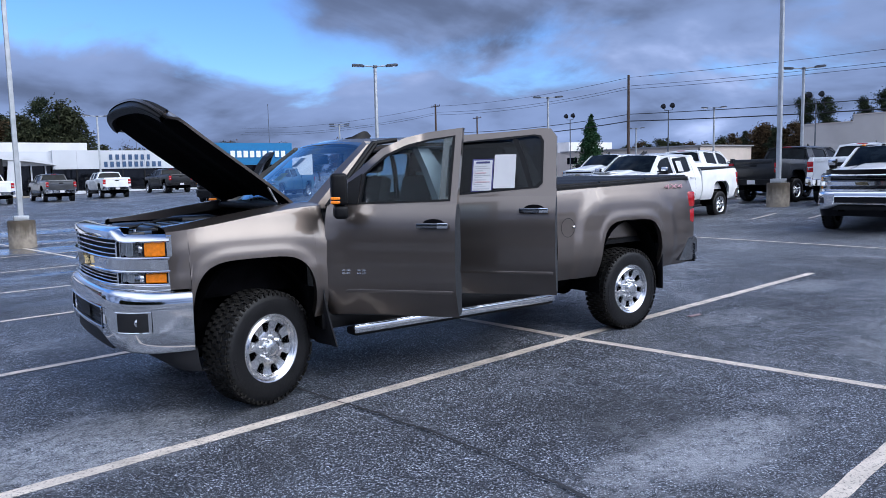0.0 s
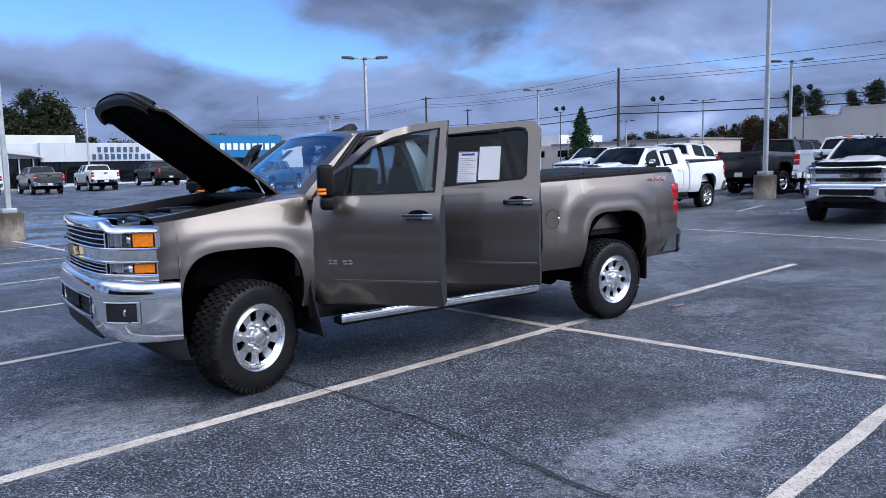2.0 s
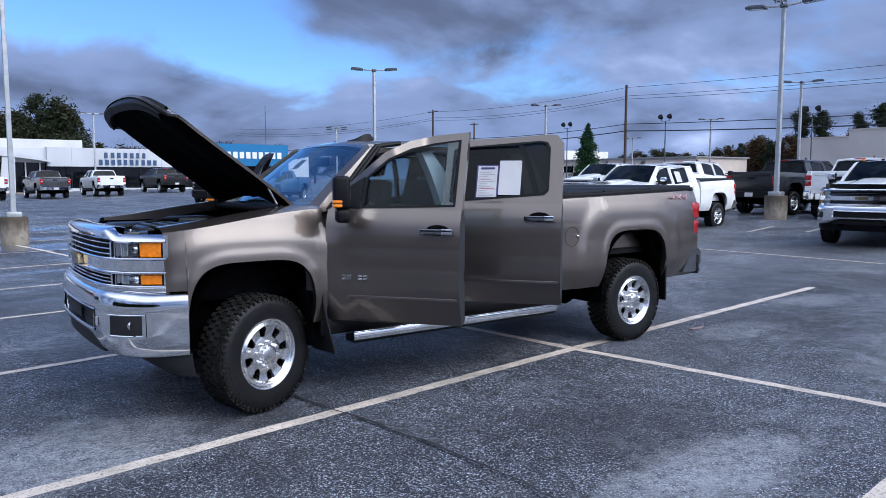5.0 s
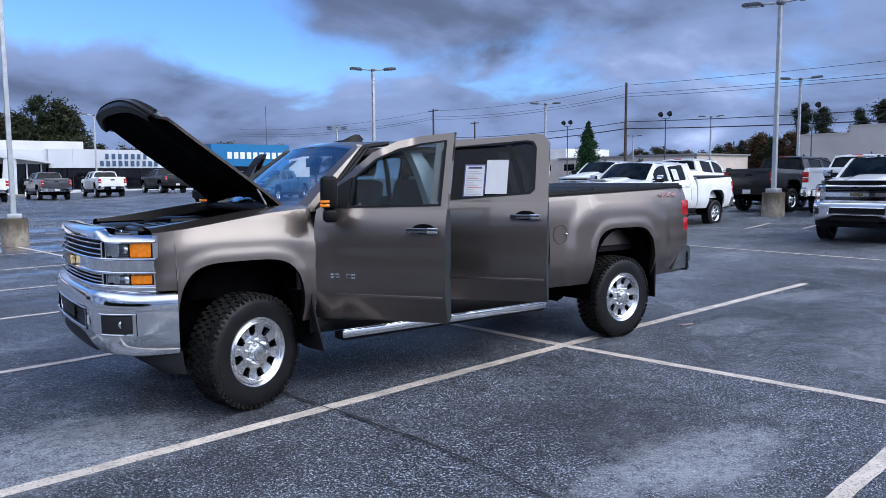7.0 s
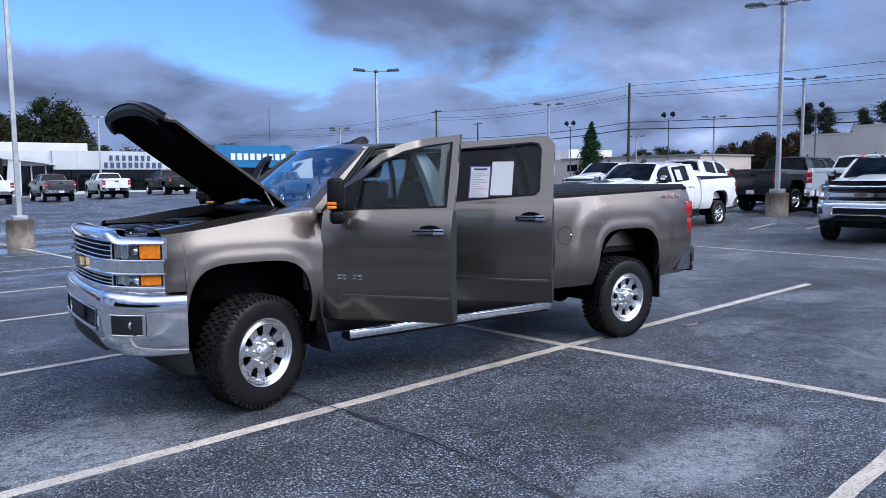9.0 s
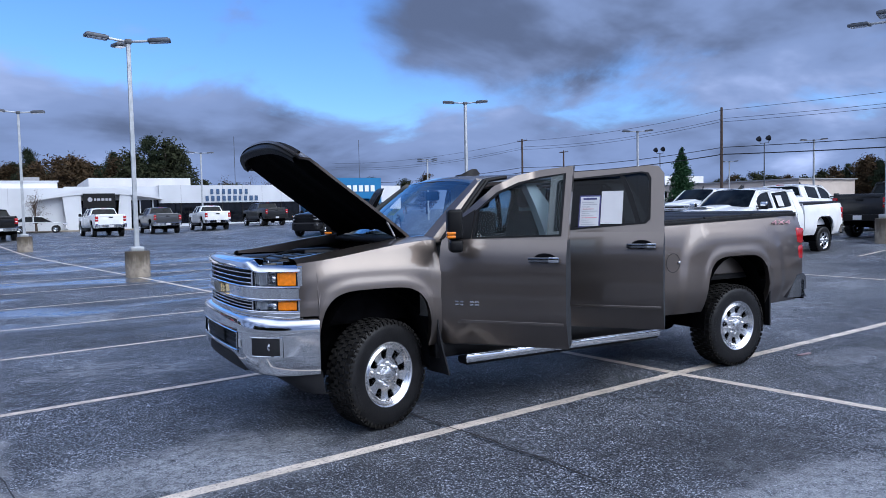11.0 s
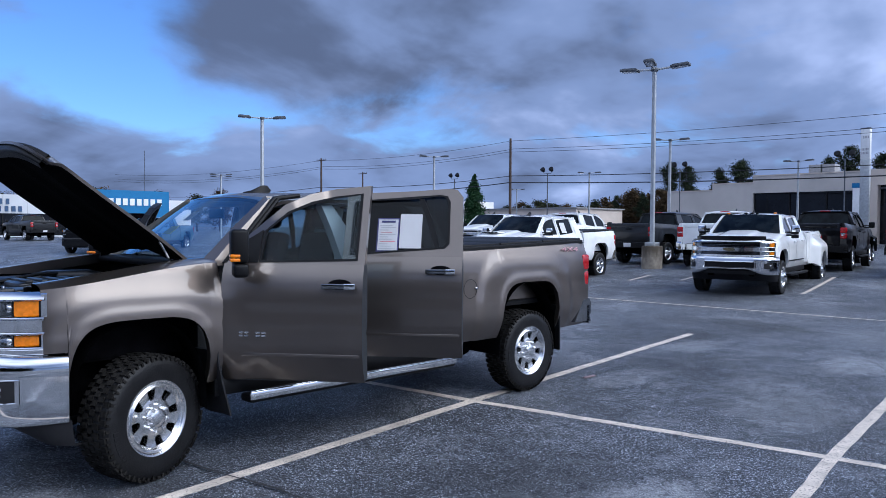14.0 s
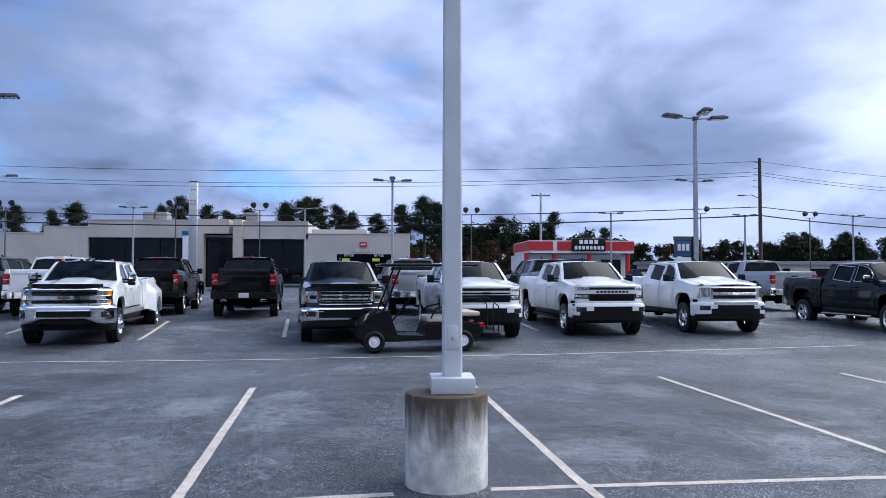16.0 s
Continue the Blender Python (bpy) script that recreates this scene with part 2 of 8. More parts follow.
WOODPOLE = material("weathered_pole_wood", (0.085, 0.058, 0.045), 0.85, vary=0.25, scale=14, bump=0.4)
CABLE = material("cable_black", (0.01, 0.01, 0.012), 0.6)
BWHITE = material("white_stucco", (0.78, 0.78, 0.79), 0.7, vary=0.05, scale=0.5, bump=0.1, bump_scale=8)
BPANEL = material("white_metal_panel", (0.62, 0.64, 0.67), 0.35, 0.1, vary=0.05, scale=0.4)
BTAN = material("tan_stucco", (0.56, 0.52, 0.49), 0.8, vary=0.07, scale=0.35, bump=0.15, bump_scale=6)
BTAN2 = material("pale_tan_stucco", (0.60, 0.52, 0.46), 0.8, vary=0.05, scale=0.5)
SHOPGL = material("dark_shop_glass", (0.006, 0.007, 0.010), 0.04, vary=0.3, scale=0.7, spec=0.25)
BLUES = material("blue_sign_panel", (0.008, 0.16, 0.38), 0.4, vary=0.05)
WHITES = material("white_sign_face", (0.82, 0.83, 0.85), 0.5, vary=0.03)
NAVYL = material("navy_sign_letters", (0.04, 0.09, 0.19), 0.5)
REDS = material("red_fascia", (0.55, 0.03, 0.04), 0.5, vary=0.08)
BLACKM = material("black_steel", (0.006, 0.006, 0.007), 0.5, spec=0.25)
ROOFM = material("grey_roof_membrane", (0.30, 0.30, 0.31), 0.85, vary=0.12)
BARK = material("pine_bark", (0.085, 0.06, 0.045), 0.9, vary=0.3, scale=9, bump=0.5)
YELLOW = material("yellow_vinyl", (0.62, 0.72, 0.08), 0.5)


# ---- mesh helpers ----
def mesh_object(name, bm, mat, smooth=40):
    bmesh.ops.recalc_face_normals(bm, faces=bm.faces)
    me = bpy.data.meshes.new(name)
    bm.to_mesh(me)
    bm.free()
    me.materials.append(mat)
    if smooth:
        for p in me.polygons:
            p.use_smooth = True
        me.set_sharp_from_angle(angle=radians(smooth))
    return new(name, me)


def part(name, bm, mat, parent, label="", smooth=40, kind=""):
    ob = mesh_object(name, bm, mat, smooth)
    ob.parent = parent
    if label:
        ob["label"] = label
    if kind:
        ob["kind"] = kind
    return ob


def root(name, m, label, category, group=""):
    ob = new(name)
    ob.empty_display_size = 0.2
    ob.matrix_world = m
    return tagged(ob, label, category, group)


def box(bm, x0, x1, y0, y1, z0, z1, bevel=0.0, seg=2):
    vs = [bm.verts.new((x, y, z)) for x in (x0, x1) for y in (y0, y1) for z in (z0, z1)]
    fs = [bm.faces.new([vs[i] for i in f]) for f in ((0, 1, 3, 2), (4, 6, 7, 5), (0, 4, 5, 1), (2, 3, 7, 6), (0, 2, 6, 4), (1, 5, 7, 3))]
    if bevel:
        es = list({e for f in fs for e in f.edges})
        bmesh.ops.bevel(bm, geom=es, offset=bevel, segments=seg, affect="EDGES", profile=0.5)
    return vs


def boxes(*dims, bevel=0.0):
    bm = bmesh.new()
    for d in dims:
        box(bm, *d, bevel=bevel)
    return bm


def moved(bm, m):
    bmesh.ops.transform(bm, matrix=m, verts=bm.verts)
    return bm


def revolve(profile, seg=48, axis="Y", closed=False):
    """profile: (offset along the axis, radius)."""
    bm = bmesh.new()
    rings = []
    for k in range(seg):
        a = 2 * math.pi * k / seg
        c, s = math.cos(a), math.sin(a)
        ring = []
        for o, r in profile:
            p = {"Y": (r * c, o, r * s), "Z": (r * c, r * s, o), "X": (o, r * c, r * s)}[axis]
            ring.append(bm.verts.new(p))
        rings.append(ring)
    n = len(profile)
    for k in range(seg):
        a, b = rings[k], rings[(k + 1) % seg]
        for i in range(n if closed else n - 1):
            j = (i + 1) % n
            bm.faces.new((a[i], a[j], b[j], b[i]))
    bmesh.ops.remove_doubles(bm, verts=bm.verts, dist=1e-5)
    return bm


def grid(rows, bm=None, cap=False):
    """A sheet from rows of points."""
    bm = bm or bmesh.new()
    vs = [[bm.verts.new(p) for p in r] for r in rows]
    for a, b in zip(vs, vs[1:]):
        for i in range(len(a) - 1):
            bm.faces.new((a[i], a[i + 1], b[i + 1], b[i]))
    if cap:
        bm.faces.new(vs[0]), bm.faces.new(list(reversed(vs[-1])))
    return bm


def thicken(bm, d):
    bmesh.ops.recalc_face_normals(bm, faces=bm.faces)
    bmesh.ops.solidify(bm, geom=list(bm.faces), thickness=d)
    return bm


def prism(bm, pts, put, thick):
    """A flat polygon in (a, b), laid out by put(a, b, depth), with thickness."""
    o = [bm.verts.new(put(a, b, 0)) for a, b in pts]
    i = [bm.verts.new(put(a, b, thick)) for a, b in pts]
    bm.faces.new(o), bm.faces.new(list(reversed(i)))
    for k in range(len(pts)):
        j = (k + 1) % len(pts)
        bm.faces.new((o[k], i[k], i[j], o[j]))
    return bm


def tube(pts, r, seg=8, bm=None, cap=True):
    """A round tube along points; r is one radius or one for each point."""
    bm = bm or bmesh.new()
    pts = [Vector(p) for p in pts]
    rings = []
    for i, p in enumerate(pts):
        d = (pts[min(i + 1, len(pts) - 1)] - pts[max(i - 1, 0)]).normalized()
        u = d.cross(Vector((0, 0, 1)) if abs(d.z) < 0.9 else Vector((1, 0, 0))).normalized()
        v = d.cross(u)
        rr = r[i] if isinstance(r, (list, tuple)) else r
        rings.append([bm.verts.new(p + rr * (math.cos(2 * math.pi * k / seg) * u + math.sin(2 * math.pi * k / seg) * v)) for k in range(seg)])
    for a, b in zip(rings, rings[1:]):
        for k in range(seg):
            bm.faces.new((a[k], a[(k + 1) % seg], b[(k + 1) % seg], b[k]))
    if cap:
        bm.faces.new(list(reversed(rings[0]))), bm.faces.new(rings[-1])
    return bm


def lerp_table(table, v):
    for (a, p), (b, q) in zip(table, table[1:]):
        if v <= b:
            k = max(0.0, (v - a) / (b - a))
            return p + (q - p) * k
    return table[-1][1]


def step(a, b, v):
    k = min(1.0, max(0.0, (v - a) / (b - a)))
    return k * k * (3 - 2 * k)


def text_mesh(body, size, thick=0.01):
    """Built-in letters as a mesh in the plane x (along) and z (up), centred at the foot."""
    c = bpy.data.curves.new("letters", "FONT")
    c.body, c.size, c.extrude, c.align_x = body, size, thick, "CENTER"
    ob = bpy.data.objects.new("letters", c)
    scene.collection.objects.link(ob)
    dg = bpy.context.evaluated_depsgraph_get()
    dg.update()
    me = bpy.data.meshes.new_from_object(ob.evaluated_get(dg))
    bm = bmesh.new()
    bm.from_mesh(me)
    bpy.data.objects.remove(ob)
    bpy.data.curves.remove(c)
    bpy.data.meshes.remove(me)
    return moved(bm, pose(0, 0, 0, 90, 0, 0))


# ---- ground ----
def gz(x, y):
    """The lot falls to a shallow basin in the north and rises gently to the east and north."""
    rise = 0.12 * step(10, 16, x) + 0.24 * step(15, 23, x)
    dip = -0.17 * step(0.0, 10.0, y) * (1 - step(6, 14, x)) + 0.42 * step(30, 48, y) * (1 - step(14, 30, x))
    return rise + dip


PUDDLES = [(-1.35, -1.05, 1.05, 0.6, 0.92), (1.75, -3.42, 0.85, 0.36, 0.9), (7.86, -0.81, 0.9, 0.35, 0.6), (5.3, -1.3, 0.8, 0.3, 0.4), (4.9, -3.2, 0.8, 0.6, 0.55), (7.9, -2.9, 0.9, 0.5, 0.6), (8.5, -4.0, 0.7, 0.4, 0.6), (5.5, -7.6, 0.7, 0.6, 0.5), (9.0, -9.2, 0.8, 0.5, 0.5), (-2.8, 0.0, 0.35, 0.9, 0.6), (5.3, -9.6, 0.8, 0.7, 0.5), (-1.5, 8.4, 0.6, 0.7, 0.7), (13.6, -12.4, 0.6, 1.6, 0.6), (13.1, -7.0, 0.6, 0.9, 0.6)]


def asphalt():
    m = bpy.data.materials.new("worn_damp_asphalt")
    m.use_nodes = True
    nt = m.node_tree
    L = nt.links.new
    b = nt.nodes["Principled BSDF"]
    geo = nt.nodes.new("ShaderNodeNewGeometry")

    def noise_at(scale, detail=6, rough=0.6, sx=1.0, sy=1.0, rot=0.0, off=0.0, dist=0.0):
        mp = nt.nodes.new("ShaderNodeMapping")
        mp.inputs["Scale"].default_value = (sx, sy, 1)
        mp.inputs["Rotation"].default_value = (0, 0, radians(rot))
        mp.inputs["Location"].default_value = (off, off * 0.7, 0)
        L(geo.outputs["Position"], mp.inputs["Vector"])
        n = nt.nodes.new("ShaderNodeTexNoise")
        n.inputs["Scale"].default_value, n.inputs["Detail"].default_value, n.inputs["Roughness"].default_value = scale, detail, rough
        n.inputs["Distortion"].default_value = dist
        L(mp.outputs[0], n.inputs["Vector"])
        return n.outputs["Fac"]

    def ramp(v, a, b_, lo=0.0, hi=1.0):
        n = nt.nodes.new("ShaderNodeMapRange")
        n.interpolation_type = "SMOOTHSTEP"
        L(v, n.inputs["Value"])
        n.inputs["From Min"].default_value, n.inputs["From Max"].default_value = a, b_
        n.inputs["To Min"].default_value, n.inputs["To Max"].default_value = lo, hi
        return n.outputs["Result"]

    def math_(op, a, c):
        n = nt.nodes.new("ShaderNodeMath")
        n.operation = op
        for s, v in ((n.inputs[0], a), (n.inputs[1], c)):
            if isinstance(v, (int, float)):
                s.default_value = v
            else:
                L(v, s)
        return n.outputs[0]

    def mix(f, a, c):
        n = nt.nodes.new("ShaderNodeMix")
        n.data_type = "RGBA"
        if isinstance(f, (int, float)):
            n.inputs[0].default_value = f
        else:
            L(f, n.inputs[0])
        for i, v in ((6, a), (7, c)):
            if isinstance(v, tuple):
                n.inputs[i].default_value = (*v, 1)
            else:
                L(v, n.inputs[i])
        return n.outputs[2]

    sep = nt.nodes.new("ShaderNodeSeparateXYZ")
    L(geo.outputs["Position"], sep.inputs[0])
    # stones in the binder, seen close by as pale specks
    vor = nt.nodes.new("ShaderNodeTexVoronoi")
    vor.inputs["Scale"].default_value = 145
    L(geo.outputs["Position"], vor.inputs["Vector"])
    vsep = nt.nodes.new("ShaderNodeSeparateColor")
    L(vor.outputs["Color"], vsep.inputs[0])
    speck = math_("MULTIPLY", ramp(vsep.outputs[0], 0.60, 0.94), ramp(noise_at(44, 4, 0.75), 0.42, 0.60, 0.12, 1.0))
    fine = noise_at(55, 7, 0.85)
    base = mix(ramp(fine, 0.41, 0.62), (0.003, 0.004, 0.006), (0.062, 0.073, 0.098))
    base = mix(math_("MULTIPLY", speck, 0.95), base, (0.60, 0.64, 0.72))
    # worn and oily mottling a hand's width across
    mott = nt.nodes.new("ShaderNodeVectorMath")
    mott.operation = "SCALE"
    L(base, mott.inputs[0])
    L(math_("MULTIPLY", ramp(noise_at(5.5, 8, 0.72, off=1.3), 0.36, 0.66, 0.82, 1.50), ramp(noise_at(0.9, 5, 0.6, off=6.1), 0.35, 0.65, 0.88, 1.25)), mott.inputs["Scale"])
    base = mott.outputs[0]
    # the older lane west of the stalls is paler and smoother
    lane = ramp(math_("ADD", math_("ADD", sep.outputs[0], math_("MULTIPLY", sep.outputs[1], 0.175)), math_("MULTIPLY", noise_at(0.9, 5), 1.2)), -2.5, -1.9, 1.0, 0.0)
    base = mix(math_("MULTIPLY", lane, 0.44), base, (0.26, 0.27, 0.285))
    lane_e = math_("MULTIPLY", ramp(math_("ADD", sep.outputs[0], math_("MULTIPLY", noise_at(0.7, 4), 1.4)), 9.6, 11.0), ramp(sep.outputs[0], 13.5, 16.5, 1.0, 0.0))
    base = mix(math_("MULTIPLY", lane_e, 0.55), base, (0.135, 0.145, 0.165))
    # dried pale films and dark stains
    film = math_("MULTIPLY", ramp(noise_at(0.55, 7, 0.68, off=4.2, dist=0.6), 0.53, 0.65), ramp(noise_at(7, 7, 0.8), 0.40, 0.62))
    base = mix(math_("MULTIPLY", film, 0.78), base, (0.31, 0.325, 0.36))
    # where puddles dried: pale blotches of their own shape
    warp = math_("MULTIPLY", math_("SUBTRACT", noise_at(2.2, 6, 0.7, off=5.0), 0.5), 1.9)
    for bx, by, rx, ry, k in PUDDLES:
        dx = math_("DIVIDE", math_("SUBTRACT", sep.outputs[0], bx), rx)
        dy = math_("DIVIDE", math_("SUBTRACT", sep.outputs[1], by), ry)
        d = math_("ADD", math_("POWER", math_("ADD", math_("MULTIPLY", dx, dx), math_("MULTIPLY", dy, dy)), 0.5), warp)
        blot = math_("MULTIPLY", ramp(d, 0.55, 1.15, 1.0, 0.0), math_("MULTIPLY", ramp(noise_at(9, 6, 0.8, off=bx), 0.32, 0.58), ramp(vsep.outputs[1], 0.15, 0.75, 0.30, 1.0)))
        base = mix(math_("MULTIPLY", blot, k), base, (0.44, 0.46, 0.50))
    # silt dried along the edge of the stalls
    off = math_("ADD", math_("ADD", sep.outputs[0], math_("MULTIPLY", sep.outputs[1], 0.175)), math_("MULTIPLY", noise_at(1.6, 5, 0.65, off=3.0), 0.9))
    edge = ramp(math_("ABSOLUTE", math_("ADD", off, 2.25), 0.0), 0.03, 0.20, 1.0, 0.0)
    silt = math_("MULTIPLY", edge, ramp(noise_at(0.8, 6, 0.7, off=9.0), 0.42, 0.58))
    base = mix(math_("MULTIPLY", silt, 0.85), base, (0.46, 0.47, 0.49))
    stain = ramp(noise_at(0.33, 6, 0.6, off=11.0), 0.45, 0.68)
    base = mix(math_("MULTIPLY", stain, 0.6), base, (0.022, 0.023, 0.026))
    # damp: wetter in the northern basin, in streaks
    wet = math_("MULTIPLY", ramp(noise_at(0.30, 6, 0.6, sx=0.55, sy=1.7, rot=-10, off=2.0, dist=0.4), 0.475, 0.56), math_("MULTIPLY", ramp(sep.outputs[1], 4, 11), ramp(sep.outputs[1], 27, 36, 1.0, 0.15)))
    damp = ramp(noise_at(0.5, 5, 0.6, off=7.5), 0.38, 0.66)
    rough = math_("SUBTRACT", math_("SUBTRACT", 0.64, math_("MULTIPLY", damp, 0.18)), math_("MULTIPLY", wet, 0.30))
    L(mix(math_("MULTIPLY", wet, 0.5), base, (0.02, 0.021, 0.024)), b.inputs["Base Color"])
    L(rough, b.inputs["Roughness"])
    bp = nt.nodes.new("ShaderNodeBump")
    bp.inputs["Distance"].default_value = 0.014
    b.inputs["Specular IOR Level"].default_value = 0.38
    L(math_("SUBTRACT", 0.85, math_("MULTIPLY", wet, 0.80)), bp.inputs["Strength"])
    L(math_("MULTIPLY", wet, 1.0), b.inputs["Coat Weight"])
    b.inputs["Coat Roughness"].default_value = 0.26
    b.inputs["Coat IOR"].default_value = 2.2
    L(math_("ADD", math_("MULTIPLY", vor.outputs["Distance"], 0.8), fine), bp.inputs["Height"])
    L(bp.outputs[0], b.inputs["Normal"])
    return m


ASPHALT = asphalt()


def line_material():
    m = material("worn_white_road_paint", (0.66, 0.585, 0.505), 0.7, vary=0.16, scale=5, bump=0.5, bump_scale=120)
    nt = m.node_tree
    b = nt.nodes["Principled BSDF"]
    tc = nt.nodes.new("ShaderNodeNewGeometry")
    n = nt.nodes.new("ShaderNodeTexNoise")
    n.inputs["Scale"].default_value, n.inputs["Detail"].default_value, n.inputs["Roughness"].default_value = 55, 8, 0.78
    nt.links.new(tc.outputs["Position"], n.inputs["Vector"])
    mr = nt.nodes.new("ShaderNodeMapRange")
    mr.inputs["From Min"].default_value, mr.inputs["From Max"].default_value = 0.535, 0.60
    nt.links.new(n.outputs["Fac"], mr.inputs["Value"])
    mx = nt.nodes.new("ShaderNodeMix")
    mx.data_type = "RGBA"
    old = b.inputs["Base Color"].links[0].from_socket
    nt.links.new(old, mx.inputs[6])
    mx.inputs[7].default_value = (0.16, 0.145, 0.13, 1)
    nt.links.new(mr.outputs["Result"], mx.inputs[0])
    nt.links.new(mx.outputs[2], b.inputs["Base Color"])
    return m


LINE = line_material()


def build_ground():
    xs = sorted(set([-1500, -600, -200, -90] + [-60 + 2 * k for k in range(16)] + [-28 + k for k in range(68)] + [42 + 3 * k for k in range(8)] + [90, 200, 600, 1500]))
    ys = sorted(set([-1500, -600, -200, -90, -60] + [-40 + 2 * k for k in range(10)] + [-20 + k for k in range(76)] + [58 + 3 * k for k in range(8)] + [110, 200, 600, 1500]))
    bm = grid([[(x, y, gz(x, y)) for x in xs] for y in ys])
    ob = mesh_object("ground", bm, ASPHALT, 0)
    tagged(ob, "dark damp asphalt car park with pale worn patches", "ground", kind="structure")
    return ob


ground = build_ground()


_lift = [0.003]


def strip(name, pts, width, mat=None, lift=None, label="worn white painted parking line on asphalt"):
    """A painted line laid on the ground along points."""
    _lift[0] += 0.0003
    lift = lift or _lift[0]
    rows = []
    for (x0, y0), (x1, y1) in zip(pts, pts[1:]):
        n = max(2, int(math.hypot(x1 - x0, y1 - y0) / 0.12))
        d = Vector((x1 - x0, y1 - y0)).normalized()
        for k in range(n + 1):
            t = k / n
            x, y = x0 + (x1 - x0) * t, y0 + (y1 - y0) * t
            j = 0.003 * math.sin(7.3 * (x + 2 * y)) + random.uniform(-0.002, 0.002)
            w = width / 2
            rows.append([(x - d.y * s * w + d.y * j, y + d.x * s * w - d.x * j, gz(x - d.y * s * w, y + d.x * s * w) + lift) for s in (-1, 0, 1)])
    ob = mesh_object(name, grid(rows), mat or LINE, 0)
    return tagged(ob, label, "parking line", group="parking lines", kind="structure")


CROSS = [(-4.6, 46.0), (0.75, 15.6), (1.75, 9.0), (3.15, -0.9), (3.74, -3.9), (3.95, -5.55)]
strip("parking_line", CROSS, 0.10)
strip("parking_line", [(4.04, -6.33), (4.09, -7.11), (4.22, -9.9), (4.3, -13.0), (4.6, -19)], 0.088)
strip("parking_line", [(-3.0, -1.72), (3.15, -0.9), (8.95, -0.22)], 0.11)
strip("parking_line", [(-2.4, -4.72), (3.74, -3.9), (9.5, -3.38)], 0.096)
strip("parking_line", [(-2.0, -7.9), (4.09, -7.11), (9.9, -6.72)], 0.088)
strip("parking_line", [(-1.6, -11.0), (4.3, -10.4), (10.37, -9.98)], 0.088)
strip("parking_line", [(4.4, -13.6), (10.62, -13.34)], 0.088)
for k in range(13):
    # stalls on both sides of the long line in the northern half
    y = 1.08 + 3.08 * k + 0.03 * k * k
    x = -2.82 - 0.165 * (y - 1.08)
    cx = 3.15 - 0.17 * (y + 0.9)
    strip("parking_line", [(x, y), (cx, y + 0.165 * (cx - x)), (cx + 5.6, y + 0.165 * (cx + 5.6 - x))], 0.10)
for (a, b) in (((16.2, 0.62), (20.5, 1.25)), ((16.6, -2.75), (21, -2.2)), ((18.0, -9.35), (22, -9.0)), ((18.6, -12.75), (23, -12.4)), ((17.6, 4.4), (21, 4.9)), ((19.2, -16.4), (23, -16.1)), ((16.8, 5.6), (18.6, 5.9))):
    strip("parking_line", [a, b], 0.10)
strip("parking_line", [(12.45, 4.3), (12.6, -1.4), (12.75, -4.0)], 0.07, label="faded thin white line across the lane")
strip("parking_line", [(12.85, -4.2), (13.2, -8.6), (14.4, -16)], 0.08, label="faded thin white line across the lane")
for k, x in enumerate((-22.5, -18.6, -12.6, -8.0, -4.6, 0.2, 3.8, 8.4)):
    strip("parking_line", [(x, 44.5 + 0.14 * (x + 20)), (x - 0.9, 50 + 0.14 * (x + 20))], 0.12)


def crack(pts, width, mat, label, jitter=0.05, seed=1):
    """An irregular seam or stain along points."""
    rng = random.Random(seed)
    rows = []
    _lift[0] += 0.0002
    for (x0, y0), (x1, y1) in zip(pts, pts[1:]):
        ln = math.hypot(x1 - x0, y1 - y0)
        d = Vector((x1 - x0, y1 - y0)) / ln
        n = max(3, int(ln / 0.14))
        for k in range(n):
            t = k / n
            o = rng.gauss(0, jitter)
            x, y = x0 + (x1 - x0) * t - d.y * o, y0 + (y1 - y0) * t + d.x * o
            w = width * rng.uniform(0.35, 1.4) / 2
            rows.append([(x - d.y * s * w, y + d.x * s * w, gz(x, y) + _lift[0]) for s in (-1, 1)])
    ob = mesh_object("asphalt_crack", grid(rows), mat, 0)
    return tagged(ob, label, "crack", "asphalt cracks", "structure")


TAR = material("dark_crack_filler", (0.028, 0.029, 0.033), 0.7, vary=0.3, scale=20, bump=0.4)
crack([(-2.35, -1.6), (-2.6, 0.0), (-2.95, 1.9), (-3.35, 4.9), (-4.0, 10.0), (-4.7, 14.0), (-6.0, 22.0), (-8.2, 33)], 0.011, TAR, "jagged dark crack along the edge of the stalls", 0.014, 2)
crack([(-5.2, -2.2), (-6.1, 2.4), (-7.2, 8.0), (-8.7, 17), (-10.4, 27)], 0.015, TAR, "long dark crack across the lane", 0.04, 3)
crack([(0.26, -0.5), (0.34, -0.9), (0.52, -1.85), (0.61, -2.63), (0.62, -3.25), (0.7, -4.4)], 0.022, TAR, "thin dark crack beside the stall line", 0.012, 4)
crack([(10.2, 3.0), (10.6, -3.0), (11.0, -9.0), (11.3, -15)], 0.02, TAR, "long dark joint across the lane", 0.03, 5)


# ---- pickup trucks ----
# Local frame of a truck: x runs back from the front axle, the driver's side is -y, z up from the road.
BODY_Y = [(0.40, 0.85), (0.58, 0.905), (0.64, 0.938), (0.72, 0.970), (0.80, 0.988), (0.98, 0.992), (1.00, 0.986), (1.14, 0.982), (1.25, 0.965), (1.31, 0.945), (1.345, 0.925), (1.365, 0.915), (1.60, 0.905)]
SILL = 0.58


